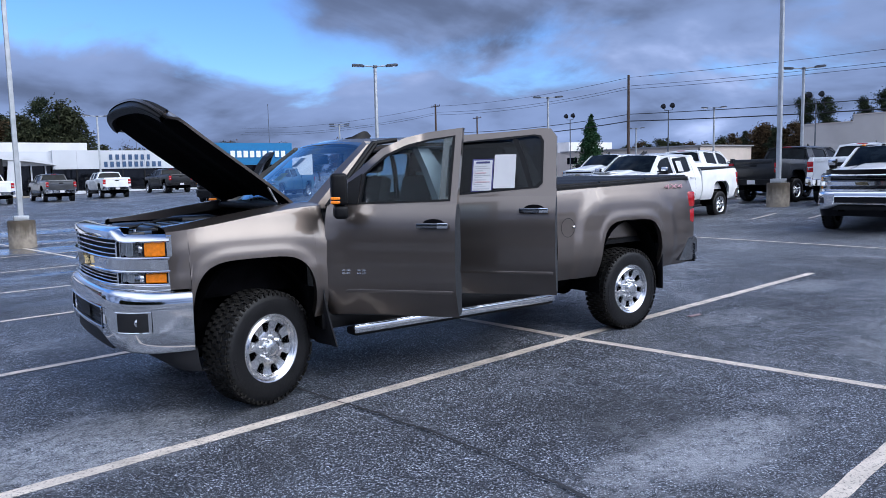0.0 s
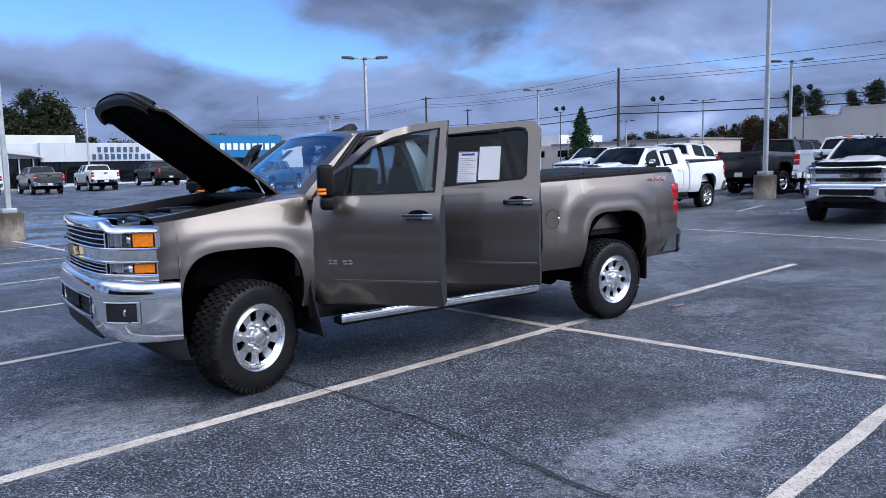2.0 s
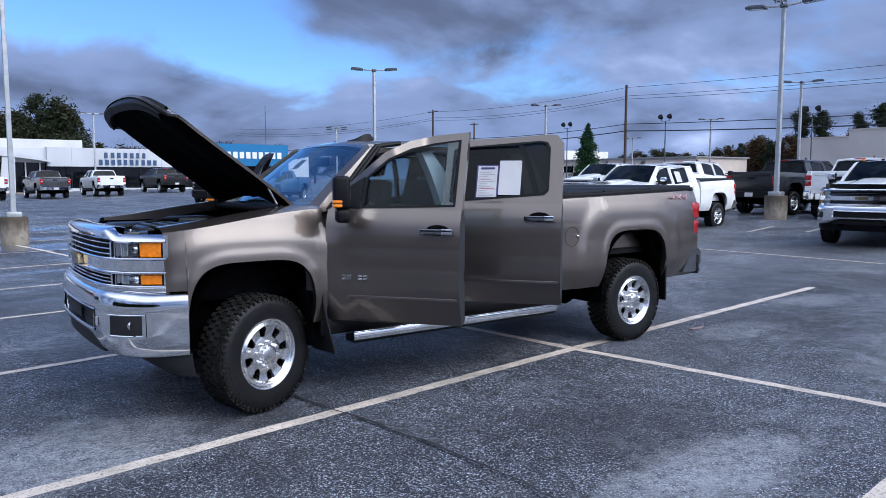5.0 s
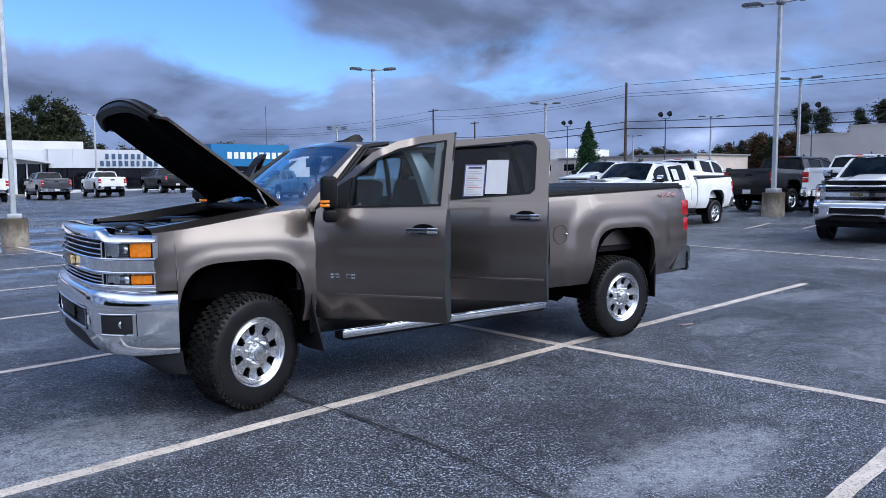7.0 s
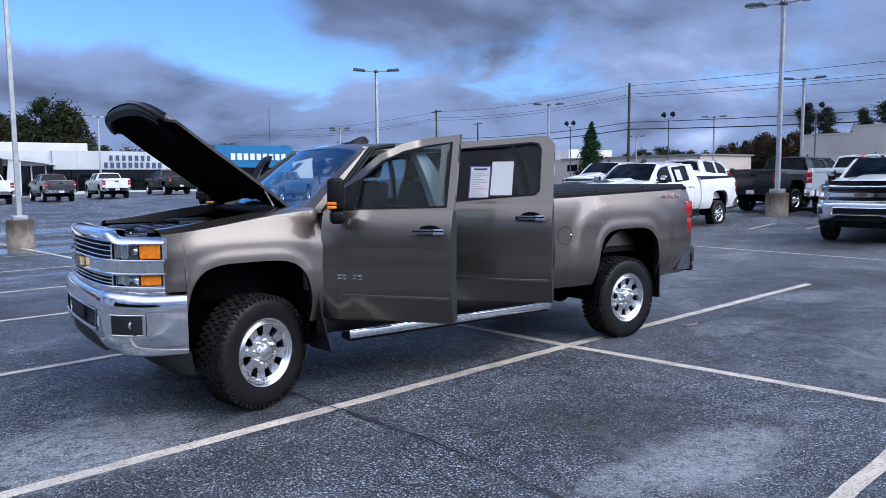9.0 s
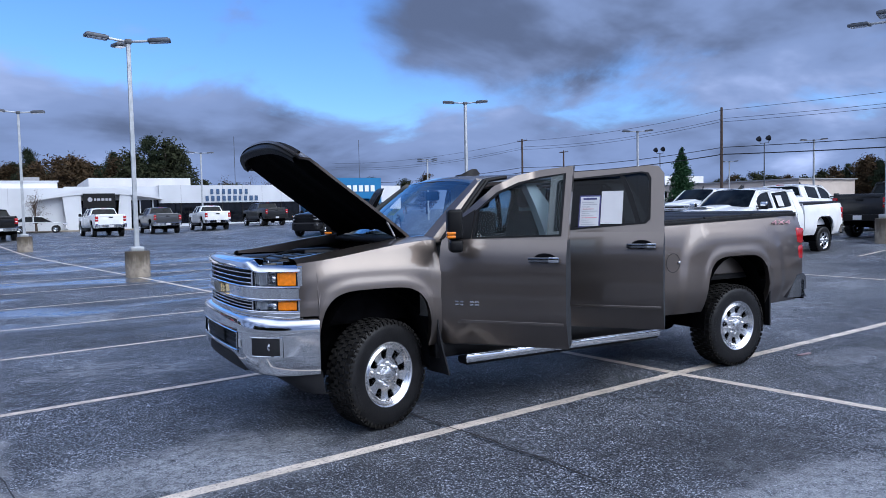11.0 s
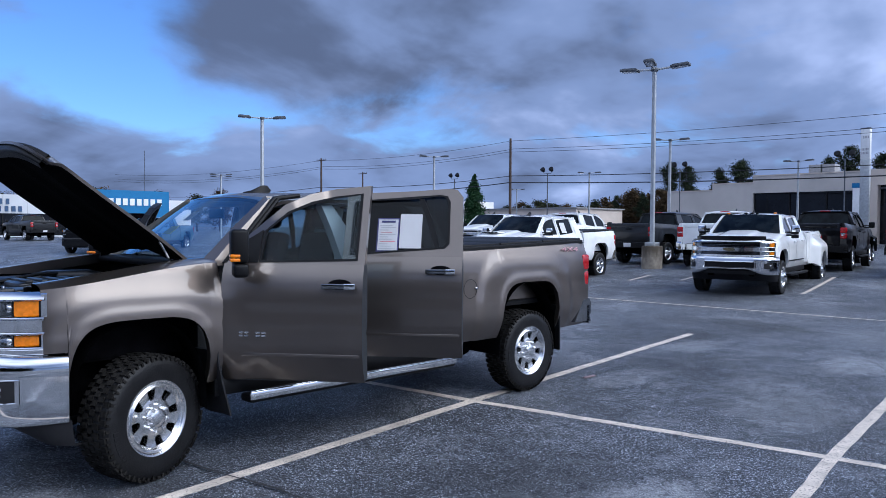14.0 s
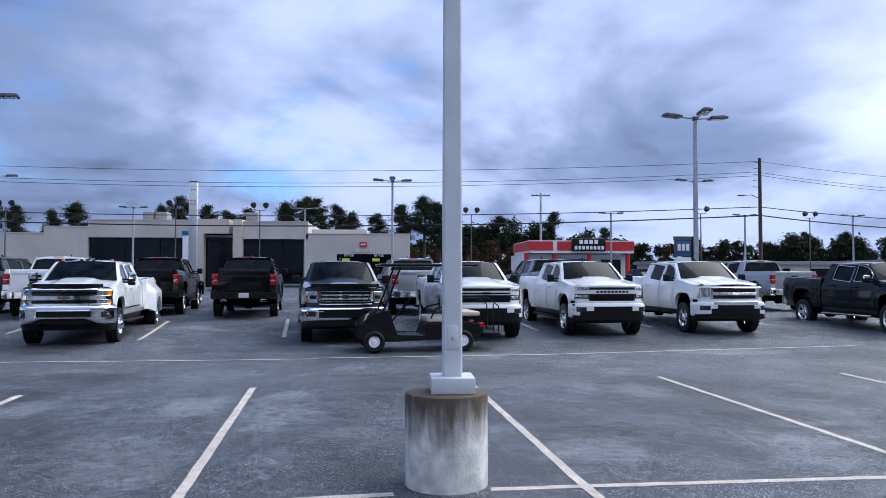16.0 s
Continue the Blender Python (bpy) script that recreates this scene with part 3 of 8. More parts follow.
class Shape:
    def __init__(s, wb=3.904, arch_f=(-0.05, 0.455, 0.655), arch_r=None, box_top=1.49, tail=None, flare=0.033):
        s.wb, s.box_top, s.tail = wb, box_top, tail or wb + 1.08
        s.arches = [arch_f, arch_r or (wb + 0.005, 0.465, 0.705)]
        s.flare = flare

    def arch(s, x):
        for c, a, b in s.arches:
            if abs(x - c) < a:
                return 0.41 + b * (1 - (abs(x - c) / a) ** 4.3) ** (1 / 4.3)
        return None

    def low(s, x):
        v = s.arch(x)
        if v is not None:
            return max(v, SILL)
        return SILL if x > s.arches[0][0] else 0.90

    def y(s, x, z):
        zz = z - (0.115 if x > 2.85 else 0.05 if x < 0.5 else 0.0) * step(1.05, 1.38, z)
        w = lerp_table(BODY_Y, zz)
        for k, (c, a, b) in enumerate(s.arches):
            q = ((abs(x - c) / a) ** 4.3 + (max(0, z - 0.41) / b) ** 4.3) ** (1 / 4.3)
            w += 0.30 * s.flare * (1 - step(1.05, 1.15, q))
            cx, ax, bz = (c + 0.04, 0.66, 0.85) if k == 0 else (c - 0.04, 0.75, 0.955)
            e = ((abs(x - cx) / ax) ** 5 + (max(0, z - 0.41) / bz) ** 5) ** 0.2
            w += 0.70 * s.flare * (1 - step(0.92, 1.06, e))
        if x < -0.3:
            w -= 0.10 * ((-0.3 - x) / 0.45) ** 2
        if x > s.tail - 0.35:
            w -= 0.035 * ((x - s.tail + 0.35) / 0.35) ** 2
        return w


def green_y(z):
    return 0.915 - (z - 1.365) * 0.41


def side_panel(sh, sg, x0, x1, top, low=None, cap=(), fine=0.03, rows=14, back=0.05):
    """A body panel that follows the truck's flank between x0 and x1, with a returned lower edge and inward cap rows at the top."""
    xs = {round(x0 + (x1 - x0) * k / max(2, int((x1 - x0) / fine)), 4) for k in range(max(2, int((x1 - x0) / fine)) + 1)}
    for c, a, b in sh.arches:
        for d in (-1, -0.995, -0.98, -0.95, -0.9, 0.9, 0.95, 0.98, 0.995, 1):
            if x0 < c + d * a < x1:
                xs.add(round(c + d * a, 4))
    xs = sorted(xs)
    cols = []
    for x in xs:
        zl, zt = (low or sh.low)(x), top(x)
        col = [(x, sg * (sh.y(x, zl) - back), zl + 0.01)]
        for k in range(rows + 1):
            z = zl + (zt - zl) * k / rows
            col.append((x, sg * sh.y(x, z), z))
        col += [(x, sg * yy, zt + dz) for yy, dz in cap]
        cols.append(col)
    return grid(cols)


def xg(y, w=0.92):
    """Plan of the grille face."""
    return -0.94 + 0.07 * (y / w) ** 2 + 0.235 * abs(y / w) ** 7


def band(y0, y1, z0, z1, proud=0.0, depth=0.05, plan=None, n=None, lean=0.0, round_=0.008):
    """A bar across the front that follows the plan curve."""
    plan = plan or xg
    bm = bmesh.new()
    n = n or max(2, int(abs(y1 - y0) / 0.05))
    rows = []
    for k in range(n + 1):
        y = y0 + (y1 - y0) * k / n
        e = 1e-3
        dx = (plan(y + e) - plan(y - e)) / (2 * e)
        nx, ny = -1 / math.hypot(1, dx), dx / math.hypot(1, dx)
        ring = []
        for o, z in ((-depth, z0), (proud - round_, z0), (proud, z0 + round_), (proud + lean, z1 - round_), (proud + lean - round_, z1), (-depth, z1)):
            ring.append((plan(y) + nx * o, y + ny * o, z))
        rows.append(ring + [ring[0]])
    return grid(rows, bm, cap=False)


def add_mesh(bm, other):
    """Joins another bmesh into bm."""
    me = bpy.data.meshes.new("tmp")
    other.to_mesh(me), other.free()
    bm.from_mesh(me)
    bpy.data.meshes.remove(me)


def front_cap(bm):
    bmesh.ops.holes_fill(bm, edges=bm.edges, sides=12)
    return bm


_wheels = {}


def wheel_meshes(kind):
    if kind in _wheels:
        return _wheels[kind]
    hero = kind == "hero"
    R, W = 0.412, 0.265
    prof = [(-0.10, 0.235), (-0.125, 0.245), (-0.132, 0.30), (-0.130, 0.345), (-0.122, 0.378), (-0.105, 0.398), (-0.05, 0.405), (0.05, 0.405), (0.105, 0.398), (0.122, 0.378), (0.130, 0.345), (0.132, 0.30), (0.125, 0.245), (0.10, 0.235)]
    bm = revolve(prof, 64 if hero else 36)
    tread_bm = bmesh.new()
    n = 46 if hero else 30
    for k in range(n):
        for row, (yy, ww) in enumerate(((-0.098, 0.042), (-0.046, 0.044), (0.0, 0.04), (0.046, 0.044), (0.098, 0.042)) if hero else ((-0.095, 0.05), (0.095, 0.05))):
            a = 2 * math.pi * (k + 0.5 * (row % 2)) / n
            v = box(tread_bm, -0.019 if hero else -0.026, 0.017 if hero else 0.02, yy - ww / 2, yy + ww / 2, 0.392, 0.4125 if abs(yy) < 0.08 else 0.407)
            bmesh.ops.transform(tread_bm, matrix=Matrix.Rotation(a, 4, "Y"), verts=v)
    if hero:
        for k in range(60):
            a = 2 * math.pi * k / 60
            v = box(tread_bm, -0.008, 0.008, -0.1295, -0.115, 0.372 if k % 2 else 0.378, 0.396)
            bmesh.ops.transform(tread_bm, matrix=Matrix.Rotation(a, 4, "Y"), verts=v)
    if hero:
        for mid, count in ((58, 8), (238, 8)):
            for k in range(count):
                v = box(bm, -0.008 - 0.004 * (k % 2), 0.010, -0.1338, -0.125, 0.312, 0.346)
                bmesh.ops.transform(bm, matrix=Matrix.Rotation(radians(mid + 5.2 * (k - count / 2)), 4, "Y"), verts=v)
    bmesh.ops.recalc_face_normals(bm, faces=bm.faces)
    tyre = bpy.data.meshes.new("tyre")
    bm.to_mesh(tyre), bm.free()
    tyre.materials.append(RUBBER)
    bmesh.ops.recalc_face_normals(tread_bm, faces=tread_bm.faces)
    tread = bpy.data.meshes.new("tread")
    tread_bm.to_mesh(tread), tread_bm.free()
    tread.materials.append(TREAD)
    # rim: lip and barrel, spokes, hub, wheel nuts; the outer face points to -y
    spokes = {"hero": 8, "six": 6, "five": 5, "twelve": 12, "dual": 8}[kind]
    bm = revolve([(0.10, 0.225), (-0.06, 0.205), (-0.115, 0.222), (-0.126, 0.236), (-0.128, 0.246), (-0.118, 0.25), (-0.10, 0.238)], 64 if hero else 36)
    if kind == "dual":
        b2 = revolve([(-0.03, 0.215), (-0.02, 0.16), (-0.10, 0.12), (-0.17, 0.115), (-0.20, 0.07), (-0.205, 0.0)], 32)
    elif hero:
        b2 = revolve([(-0.06, 0.070), (-0.106, 0.068), (-0.128, 0.063), (-0.140, 0.056), (-0.146, 0.040), (-0.148, 0.0)], 40)
    else:
        b2 = revolve([(-0.075, 0.115), (-0.092, 0.10), (-0.096, 0.062), (-0.118, 0.055), (-0.124, 0.045), (-0.126, 0.0)], 40)
    me = bpy.data.meshes.new("tmp")
    b2.to_mesh(me), b2.free()
    bm.from_mesh(me)
    bpy.data.meshes.remove(me)
    if hero:
        face = bmesh.new()
        radii = [0.062, 0.090, 0.116, 0.123, 0.138, 0.158, 0.180, 0.204, 0.213, 0.220, 0.228]
        prof = [-0.094, -0.092, -0.088, -0.086, -0.085, -0.087, -0.092, -0.097, -0.102, -0.110, -0.118]
        per = 14
        rings = []
        for i in range(8 * per):
            a = 2 * math.pi * i / (8 * per)
            rings.append([face.verts.new((rr * math.cos(a), yy, rr * math.sin(a))) for rr, yy in zip(radii, prof)])
        for i in range(8 * per):
            u, v = rings[i], rings[(i + 1) % (8 * per)]
            m = i % per
            for j in range(len(radii) - 1):
                half = 2.75 + 0.9 * (radii[j] - 0.11) / 0.09
                if 2 <= j <= 7 and abs(m + 0.5 - per / 2) < half - (1.0 if j in (2, 7) else 0):
                    continue
                face.faces.new((u[j], u[j + 1], v[j + 1], v[j]))
        bmesh.ops.recalc_face_normals(face, faces=face.faces)
        bmesh.ops.solidify(face, geom=face.faces[:], thickness=0.035)
        out = -0.121 - min(v.co.y for v in face.verts)
        bmesh.ops.translate(face, vec=(0, out, 0), verts=face.verts)
        me = bpy.data.meshes.new("tmp")
        face.to_mesh(me), face.free()
        bm.from_mesh(me)
        bpy.data.meshes.remove(me)
    for k in range(0 if hero else spokes):
        a = 2 * math.pi * (k + 0.5) / spokes
        wo = 0.205 * 2 * math.pi / spokes * (0.34 if hero else 0.25)
        wi = wo * (0.72 if hero else 0.62)
        secs = []
        for r, w, yf, yb in ((0.075, wi, -0.094, -0.05), (0.13, wi * 1.0, -0.088, -0.045), (0.18, wo * 0.95, -0.098, -0.05), (0.222, wo * 1.25, -0.110, -0.06)):
            e = 0.007
            secs.append([(r, yb, -w), (r, yf + e, -w), (r, yf, -w + e), (r, yf, w - e), (r, yf + e, w), (r, yb, w), (r, yb, -w)])
        before = set(bm.verts)
        grid([[(p[0], p[1], p[2]) for p in s] for s in secs], bm)
        nv = [v for v in bm.verts if v not in before]
        bmesh.ops.transform(bm, matrix=Matrix.Rotation(a, 4, "Y"), verts=nv)
    for k in range(8 if hero or kind == "dual" else 6):
        a = 2 * math.pi * k / (8 if hero or kind == "dual" else 6)
        c = Vector((0.085 * math.cos(a), -0.10, 0.085 * math.sin(a)))
        tube([c, c + Vector((0, -0.030, 0)), c + Vector((0, -0.040, 0))], [0.0115, 0.0115, 0.006], 6, bm)
    bmesh.ops.recalc_face_normals(bm, faces=bm.faces)
    rim = bpy.data.meshes.new("rim")
    bm.to_mesh(rim), bm.free()
    rim.materials.append(SATIN if hero else CHROME)
    bm = revolve([(0.0, 0.20), (0.0, 0.06), (-0.012, 0.055)], 32)
    bmesh.ops.recalc_face_normals(bm, faces=bm.faces)
    disc = bpy.data.meshes.new("brake_disc")
    bm.to_mesh(disc), bm.free()
    disc.materials.append(DARKIN)
    for m in (tyre, rim, disc):
        for p in m.polygons:
            p.use_smooth = True
        m.set_sharp_from_angle(angle=radians(35))
    _wheels[kind] = (tyre, rim, disc, tread)
    return _wheels[kind]


def add_wheel(parent, x, y, kind, steer=0.0, spin=0.0, rim_label=""):
    tyre, rim, disc, tread = wheel_meshes(kind)
    ob = new("tyre", tyre)
    ob.parent = parent
    ob.matrix_local = pose(x, y, 0.408, 0, spin, (180 if y > 0 else 0) + steer)
    for nm, me in (("rim", rim), ("brake_disc", disc), ("tread", tread)):
        o = new(nm, me)
        o.parent = ob
        if nm == "tread":
            o["kind"] = "stuff"
        if nm == "rim" and rim_label:
            o["label"] = rim_label
    return ob


def window_quad(bm, pts, sg, inset=0.012):
    prism(bm, pts, lambda a, b, d: (a, sg * (green_y(b) - inset - d), b), 0.006)


def door(parent, sh, sg, x0, x1, glass_pts, frame_pts, mat, glass, angle, hero, handle_x, hz=1.25, belt=1.36):
    """A door hinged at its front edge; returns the door object with its glass, handle and trim."""
    top = lambda x: belt
    bm = side_panel(sh, sg, x0, x1, top, lambda x: SILL, cap=((0.86, 0.012),), fine=0.06, rows=18, back=0.02)
    inner = bmesh.new()
    prof = [(SILL + 0.02, 0.80), (0.9, 0.84), (1.2, 0.84), (belt, 0.83)]
    grid([[(x0 + 0.004, sg * w, z), (x1 - 0.004, sg * w, z)] for z, w in prof], inner)
    for xe in (x0 + 0.002, x1 - 0.002):
        zs = [SILL + (belt - SILL) * k / 12 for k in range(13)]
        grid([[(xe, sg * (sh.y(xe, z) - 0.004), z), (xe, sg * 0.82, z)] for z in zs], inner)
    grid([[(x0, sg * 0.90, SILL + 0.004), (x1, sg * 0.90, SILL + 0.004)], [(x0, sg * 0.80, SILL + 0.02), (x1, sg * 0.80, SILL + 0.02)]], inner)
    bmesh.ops.remove_doubles(inner, verts=inner.verts, dist=0.03)
    frame_bm = bmesh.new()
    n = len(frame_pts)
    for k in range(n):
        j = (k + 1) % n
        prism(frame_bm, [frame_pts[k], frame_pts[j], glass_pts[j], glass_pts[k]], lambda a, b, d: (a, sg * (green_y(b) - d), b), 0.055)
    bmesh.ops.remove_doubles(frame_bm, verts=frame_bm.verts, dist=0.0005)
    hinge = Vector((x0, sg * 0.955, 0))
    d = part("door", moved(bm, Matrix.Translation(-hinge)), mat, parent, "brown door standing wide open" if angle > 5 else "")
    d.matrix_local = Matrix.Translation(hinge) @ Matrix.Rotation(radians(sg * angle), 4, "Z")
    if hero and angle > 5 and sg < 0:
        # the opened doors stand a little taller on their hinges
        rise, tall = (0.0317, 1.023) if x0 > 1.0 else (-0.0195, 1.042)
        d.matrix_local = Matrix.Translation(hinge + Vector((0, 0, rise))) @ Matrix.Rotation(radians(sg * angle), 4, "Z") @ Matrix.Diagonal((1, 1, tall, 1))
    back = Matrix.Translation(-hinge)
    part("inner_panel", moved(inner, back), DASH if hero else mat, d)
    part("window_frame", moved(frame_bm, back), PLASTIC if hero and sg > 0 else mat, d)
    bm = bmesh.new()
    window_quad(bm, glass_pts, sg, 0.022)
    part("window_pane", moved(bm, back), glass, d, "", 0)
    # handle: black cup, bar with chrome cap
    yy = sh.y(handle_x, hz)
    bm = boxes((handle_x - 0.125, handle_x + 0.10, sg * (yy + 0.030), sg * (yy + 0.048), hz - 0.018, hz + 0.018), (handle_x - 0.12, handle_x - 0.09, sg * (yy - 0.01), sg * (yy + 0.035), hz - 0.016, hz + 0.016), (handle_x + 0.08, handle_x + 0.10, sg * (yy - 0.01), sg * (yy + 0.035), hz - 0.016, hz + 0.016), bevel=0.006)
    h = part("handle", moved(bm, back), DCHROME if hero else mat, d, "dark metal handle with a chrome end" if hero else "")
    if hero:
        bm = boxes((handle_x + 0.03, handle_x + 0.108, sg * (yy + 0.03), sg * (yy + 0.053), hz - 0.020, hz + 0.020), bevel=0.006)
        part("handle_cap", moved(bm, back), CHROME, d, "chrome end of the door handle")
        bm = revolve([(0, 0.0), (-0.004, 0.05), (0.0, 0.062), (0.006, 0.066)], 24)
        moved(bm, pose(handle_x - 0.01, sg * (yy + 0.004), hz + 0.008, 0, 0, 0) @ Matrix.Diagonal((1.25, sg * -1.0, 0.55, 1)))
        part("handle_cup", moved(bm, back), DARKIN, d)
        # window seal, lower crease moulding
        bm = bmesh.new()
        for k in range(n):
            j = (k + 1) % n
            a, b = Vector(glass_pts[k]), Vector(glass_pts[j])
            c = Vector(glass_pts[k]) * 0.94 + Vector(frame_pts[k]) * 0.06
            mid = sum((Vector(p) for p in glass_pts), Vector((0, 0))) / n
            a2, b2 = a + (mid - a).normalized() * 0.022, b + (mid - b).normalized() * 0.022
            prism(bm, [tuple(a), tuple(b), tuple(b2), tuple(a2)], lambda p, q, dd: (p, sg * (green_y(q) + 0.004 - dd), q), 0.03)
        part("window_seal", moved(bm, back), PLASTIC, d)
        bm = boxes((x0 + 0.03, x1 - 0.02, sg * (sh.y(1.3, 0.76) - 0.006), sg * (sh.y(1.3, 0.76) + 0.007), 0.748, 0.775), bevel=0.006)
        part("side_moulding", moved(bm, back), mat, d)
        if x0 > 1.0:
            bm = bmesh.new()
            prism(bm, [(2.285, 1.415), (2.325, 1.415), (2.245, 1.66), (2.175, 1.81), (2.13, 1.82), (2.20, 1.66)], lambda p, q, dd: (p, sg * (green_y(q) - 0.004 - dd), q), 0.03)
            part("division_bar", moved(bm, back), PLASTIC, d)
        # inner card
        bm = boxes((x0 + 0.06, x1 - 0.05, sg * 0.80, sg * 0.835, 0.66, 1.33), (x0 + 0.2, x1 - 0.25, sg * 0.74, sg * 0.81, 1.08, 1.16), (x0 + 0.15, x1 - 0.3, sg * 0.76, sg * 0.81, 0.66, 0.80), bevel=0.015)
        part("door_card", moved(bm, back), DASH, d)
    return d


FG = [(0.765, 1.368), (0.772, 1.575), (0.93, 1.711), (1.097, 1.779), (1.27, 1.815), (1.465, 1.836), (1.465, 1.385)]
FF = [(0.53, 1.36), (0.64, 1.53), (0.90, 1.757), (1.08, 1.832), (1.265, 1.866), (1.515, 1.888), (1.515, 1.36)]
RG = [(1.60, 1.368), (1.60, 1.775), (1.63, 1.798), (1.86, 1.815), (2.10, 1.832), (2.31, 1.846), (2.367, 1.835), (2.392, 1.789), (2.396, 1.46), (2.36, 1.425)]
RF = [(1.545, 1.36), (1.545, 1.84), (1.57, 1.857), (1.86, 1.866), (2.10, 1.876), (2.374, 1.895), (2.443, 1.888), (2.493, 1.825), (2.502, 1.50), (2.505, 1.36)]


def pickup(name, m, mat, label, wb=3.904, style="hd", wheel="five", hero=False, facing="front", dual=False, front_trim=None, tonneau=False, stance=1.0, group="parked pickup trucks", dark_bumper=False, cap_mirror=False, shield=False, exhaust=False, bright=False):
    """A crew-cab pickup. facing says which end is modelled in full detail."""
    r = root(name, m, label, "pickup truck", group)
    sh = Shape(wb)
    trim = front_trim or CHROME
    fine = 0.03 if hero else 0.07
    rows = 16 if hero else 9
    T = sh.tail
    ftop = lambda x: 1.265 + 0.14 * step(-0.85, 0.55, x)
    for sg in (-1, 1):
        part("fender", side_panel(sh, sg, -0.628 if style == "hd" else -0.70, 0.50, ftop, cap=((0.875, 0.018), (0.80, 0.030), (0.735, 0.030), (0.735, -0.05)), fine=fine, rows=rows), mat, r)
        btop = lambda x: sh.box_top - 0.06 + 0.06 * (x - 2.875) / (T - 2.875)
        bm = side_panel(sh, sg, 2.875, T, btop, cap=((0.895, 0.008), (0.84, 0.008), (0.80, 0.0), (0.80, -0.55)), fine=fine, rows=rows)
        zs = [SILL + (btop(T) - SILL) * k / 10 for k in range(11)]
        for xe in (2.875, T):
            grid([[(xe, sg * sh.y(xe, z), z), (xe, sg * 0.78, z)] for z in zs], bm)
        part("box_side", bm, mat, r)
        if dual:
            rws = []
            for k in range(41):
                x = wb - 1.02 + 1.92 * k / 40
                swell = step(wb - 1.02, wb - 0.50, x) * (1 - step(wb + 0.50, wb + 0.90, x))
                u = abs(x - wb) / 0.50
                zl = 0.52 + 0.42 * (1 - u ** 2.6) if u < 1 else 0.52 + 0.10 * step(1.0, 1.7, u)
                row = [(x, sg * (0.90 + 0.17 * swell), zl + 0.01)]
                for q in range(11):
                    z = zl + (1.40 - zl) * q / 10
                    row.append((x, sg * (0.962 + 0.245 * swell * (1 - step(1.02, 1.38, z) ** 1.4)), z))
                rws.append(row)
            part("wide_fender", grid(rws), mat, r, "wide bulging rear fender")
        # cab corner behind the rear door, cowl corner, rocker
        bm = side_panel(sh, sg, 2.52, 2.83, lambda x: 1.36, cap=((0.86, 0.01),), fine=0.08, rows=rows, back=0.03)
        grid([[(2.83, sg * sh.y(2.7, z), z), (2.83, sg * 0.5, z)] for z in (SILL, 0.8, 1.1, 1.3, 1.36)], bm)
        prism(bm, [(2.52, 1.36), (2.53, 1.56), (2.475, 1.82), (2.34, 1.888), (2.72, 1.888), (2.80, 1.60), (2.83, 1.36)], lambda a, b, d: (a, sg * (green_y(b) - d), b), 0.06)
        part("cab_corner", bm, mat, r)
        part("rocker", boxes((0.46, 2.85, sg * 0.80, sg * 0.945, 0.47, 0.60), bevel=0.02), PLASTIC, r)
        # doors
        ga, gb = (GLASS, TINTED if sg < 0 else GLASS) if hero else (DARKGL, DARKGL)
        open_f, open_r = (OPEN_F, OPEN_R) if hero and sg < 0 else (OPEN_P, 0) if hero else (0, 0)
        df = door(r, sh, sg, 0.515, 1.515, FG, FF, mat, ga, open_f, hero, 1.365, 1.222)
        dr = door(r, sh, sg, 1.545, 2.505, RG, RF, mat, gb, open_r, hero, 2.345, 1.252)
        # mirror: arm, tall housing, glass, amber repeater
        hinge = Vector((0.515, sg * 0.955, 0))
        mz = 1.435 if hero else 1.47 if dual else 1.46
        hh = 0.155 if hero or dual else 0.10
        bm = boxes((0.67, 0.73, sg * 0.88, sg * 1.04, mz - 0.10, mz - 0.06), (0.67, 0.73, sg * 0.88, sg * 1.04, mz - 0.03, mz + 0.01), bevel=0.012)
        wm = 0.165 if hero or dual else 0.185
        bmesh.ops.recalc_face_normals(bm, faces=bm.faces)
        for z0, z1, x0 in ((mz - hh, mz - hh * 0.42, 0.655), (mz - hh * 0.40, mz + hh, 0.640)) if hero or dual else ((mz - hh, mz + hh, 0.645),):
            box(bm, x0, 0.755, sg * 1.02, sg * (1.02 + wm), z0, z1, bevel=0.024, seg=3)
        swing = Matrix.Translation((0.70, sg * 1.10, 0)) @ Matrix.Rotation(radians(-sg * (28 if hero else 0)), 4, "Z") @ Matrix.Translation((-0.70, -sg * 1.10, 0))
        moved(bm, swing)
        mir = part("mirror", moved(bm, Matrix.Translation(-hinge)), PLASTIC, df, "tall black towing mirror" if hero else "")
        if cap_mirror:
            bm = boxes((0.635, 0.72, sg * 1.03, sg * 1.207, mz - 0.01, mz + hh + 0.006), bevel=0.025)
            part("mirror_cap", moved(bm, Matrix.Translation(-hinge)), CHROME, df, "chrome mirror cap")
        if bright:
            bm = bmesh.new()
            for gp in (FG, RG):
                tube([(a, sg * (green_y(b) + 0.006), b) for a, b in gp + gp[:1]], 0.012, 6, bm)
            part("bright_trim", bm, CHROME, r, "chrome line round the side windows")
            part("sill_strip", boxes((0.6, 2.75, sg * 1.05, sg * 1.062, 0.42, 0.455), bevel=0.004), CHROME, r)
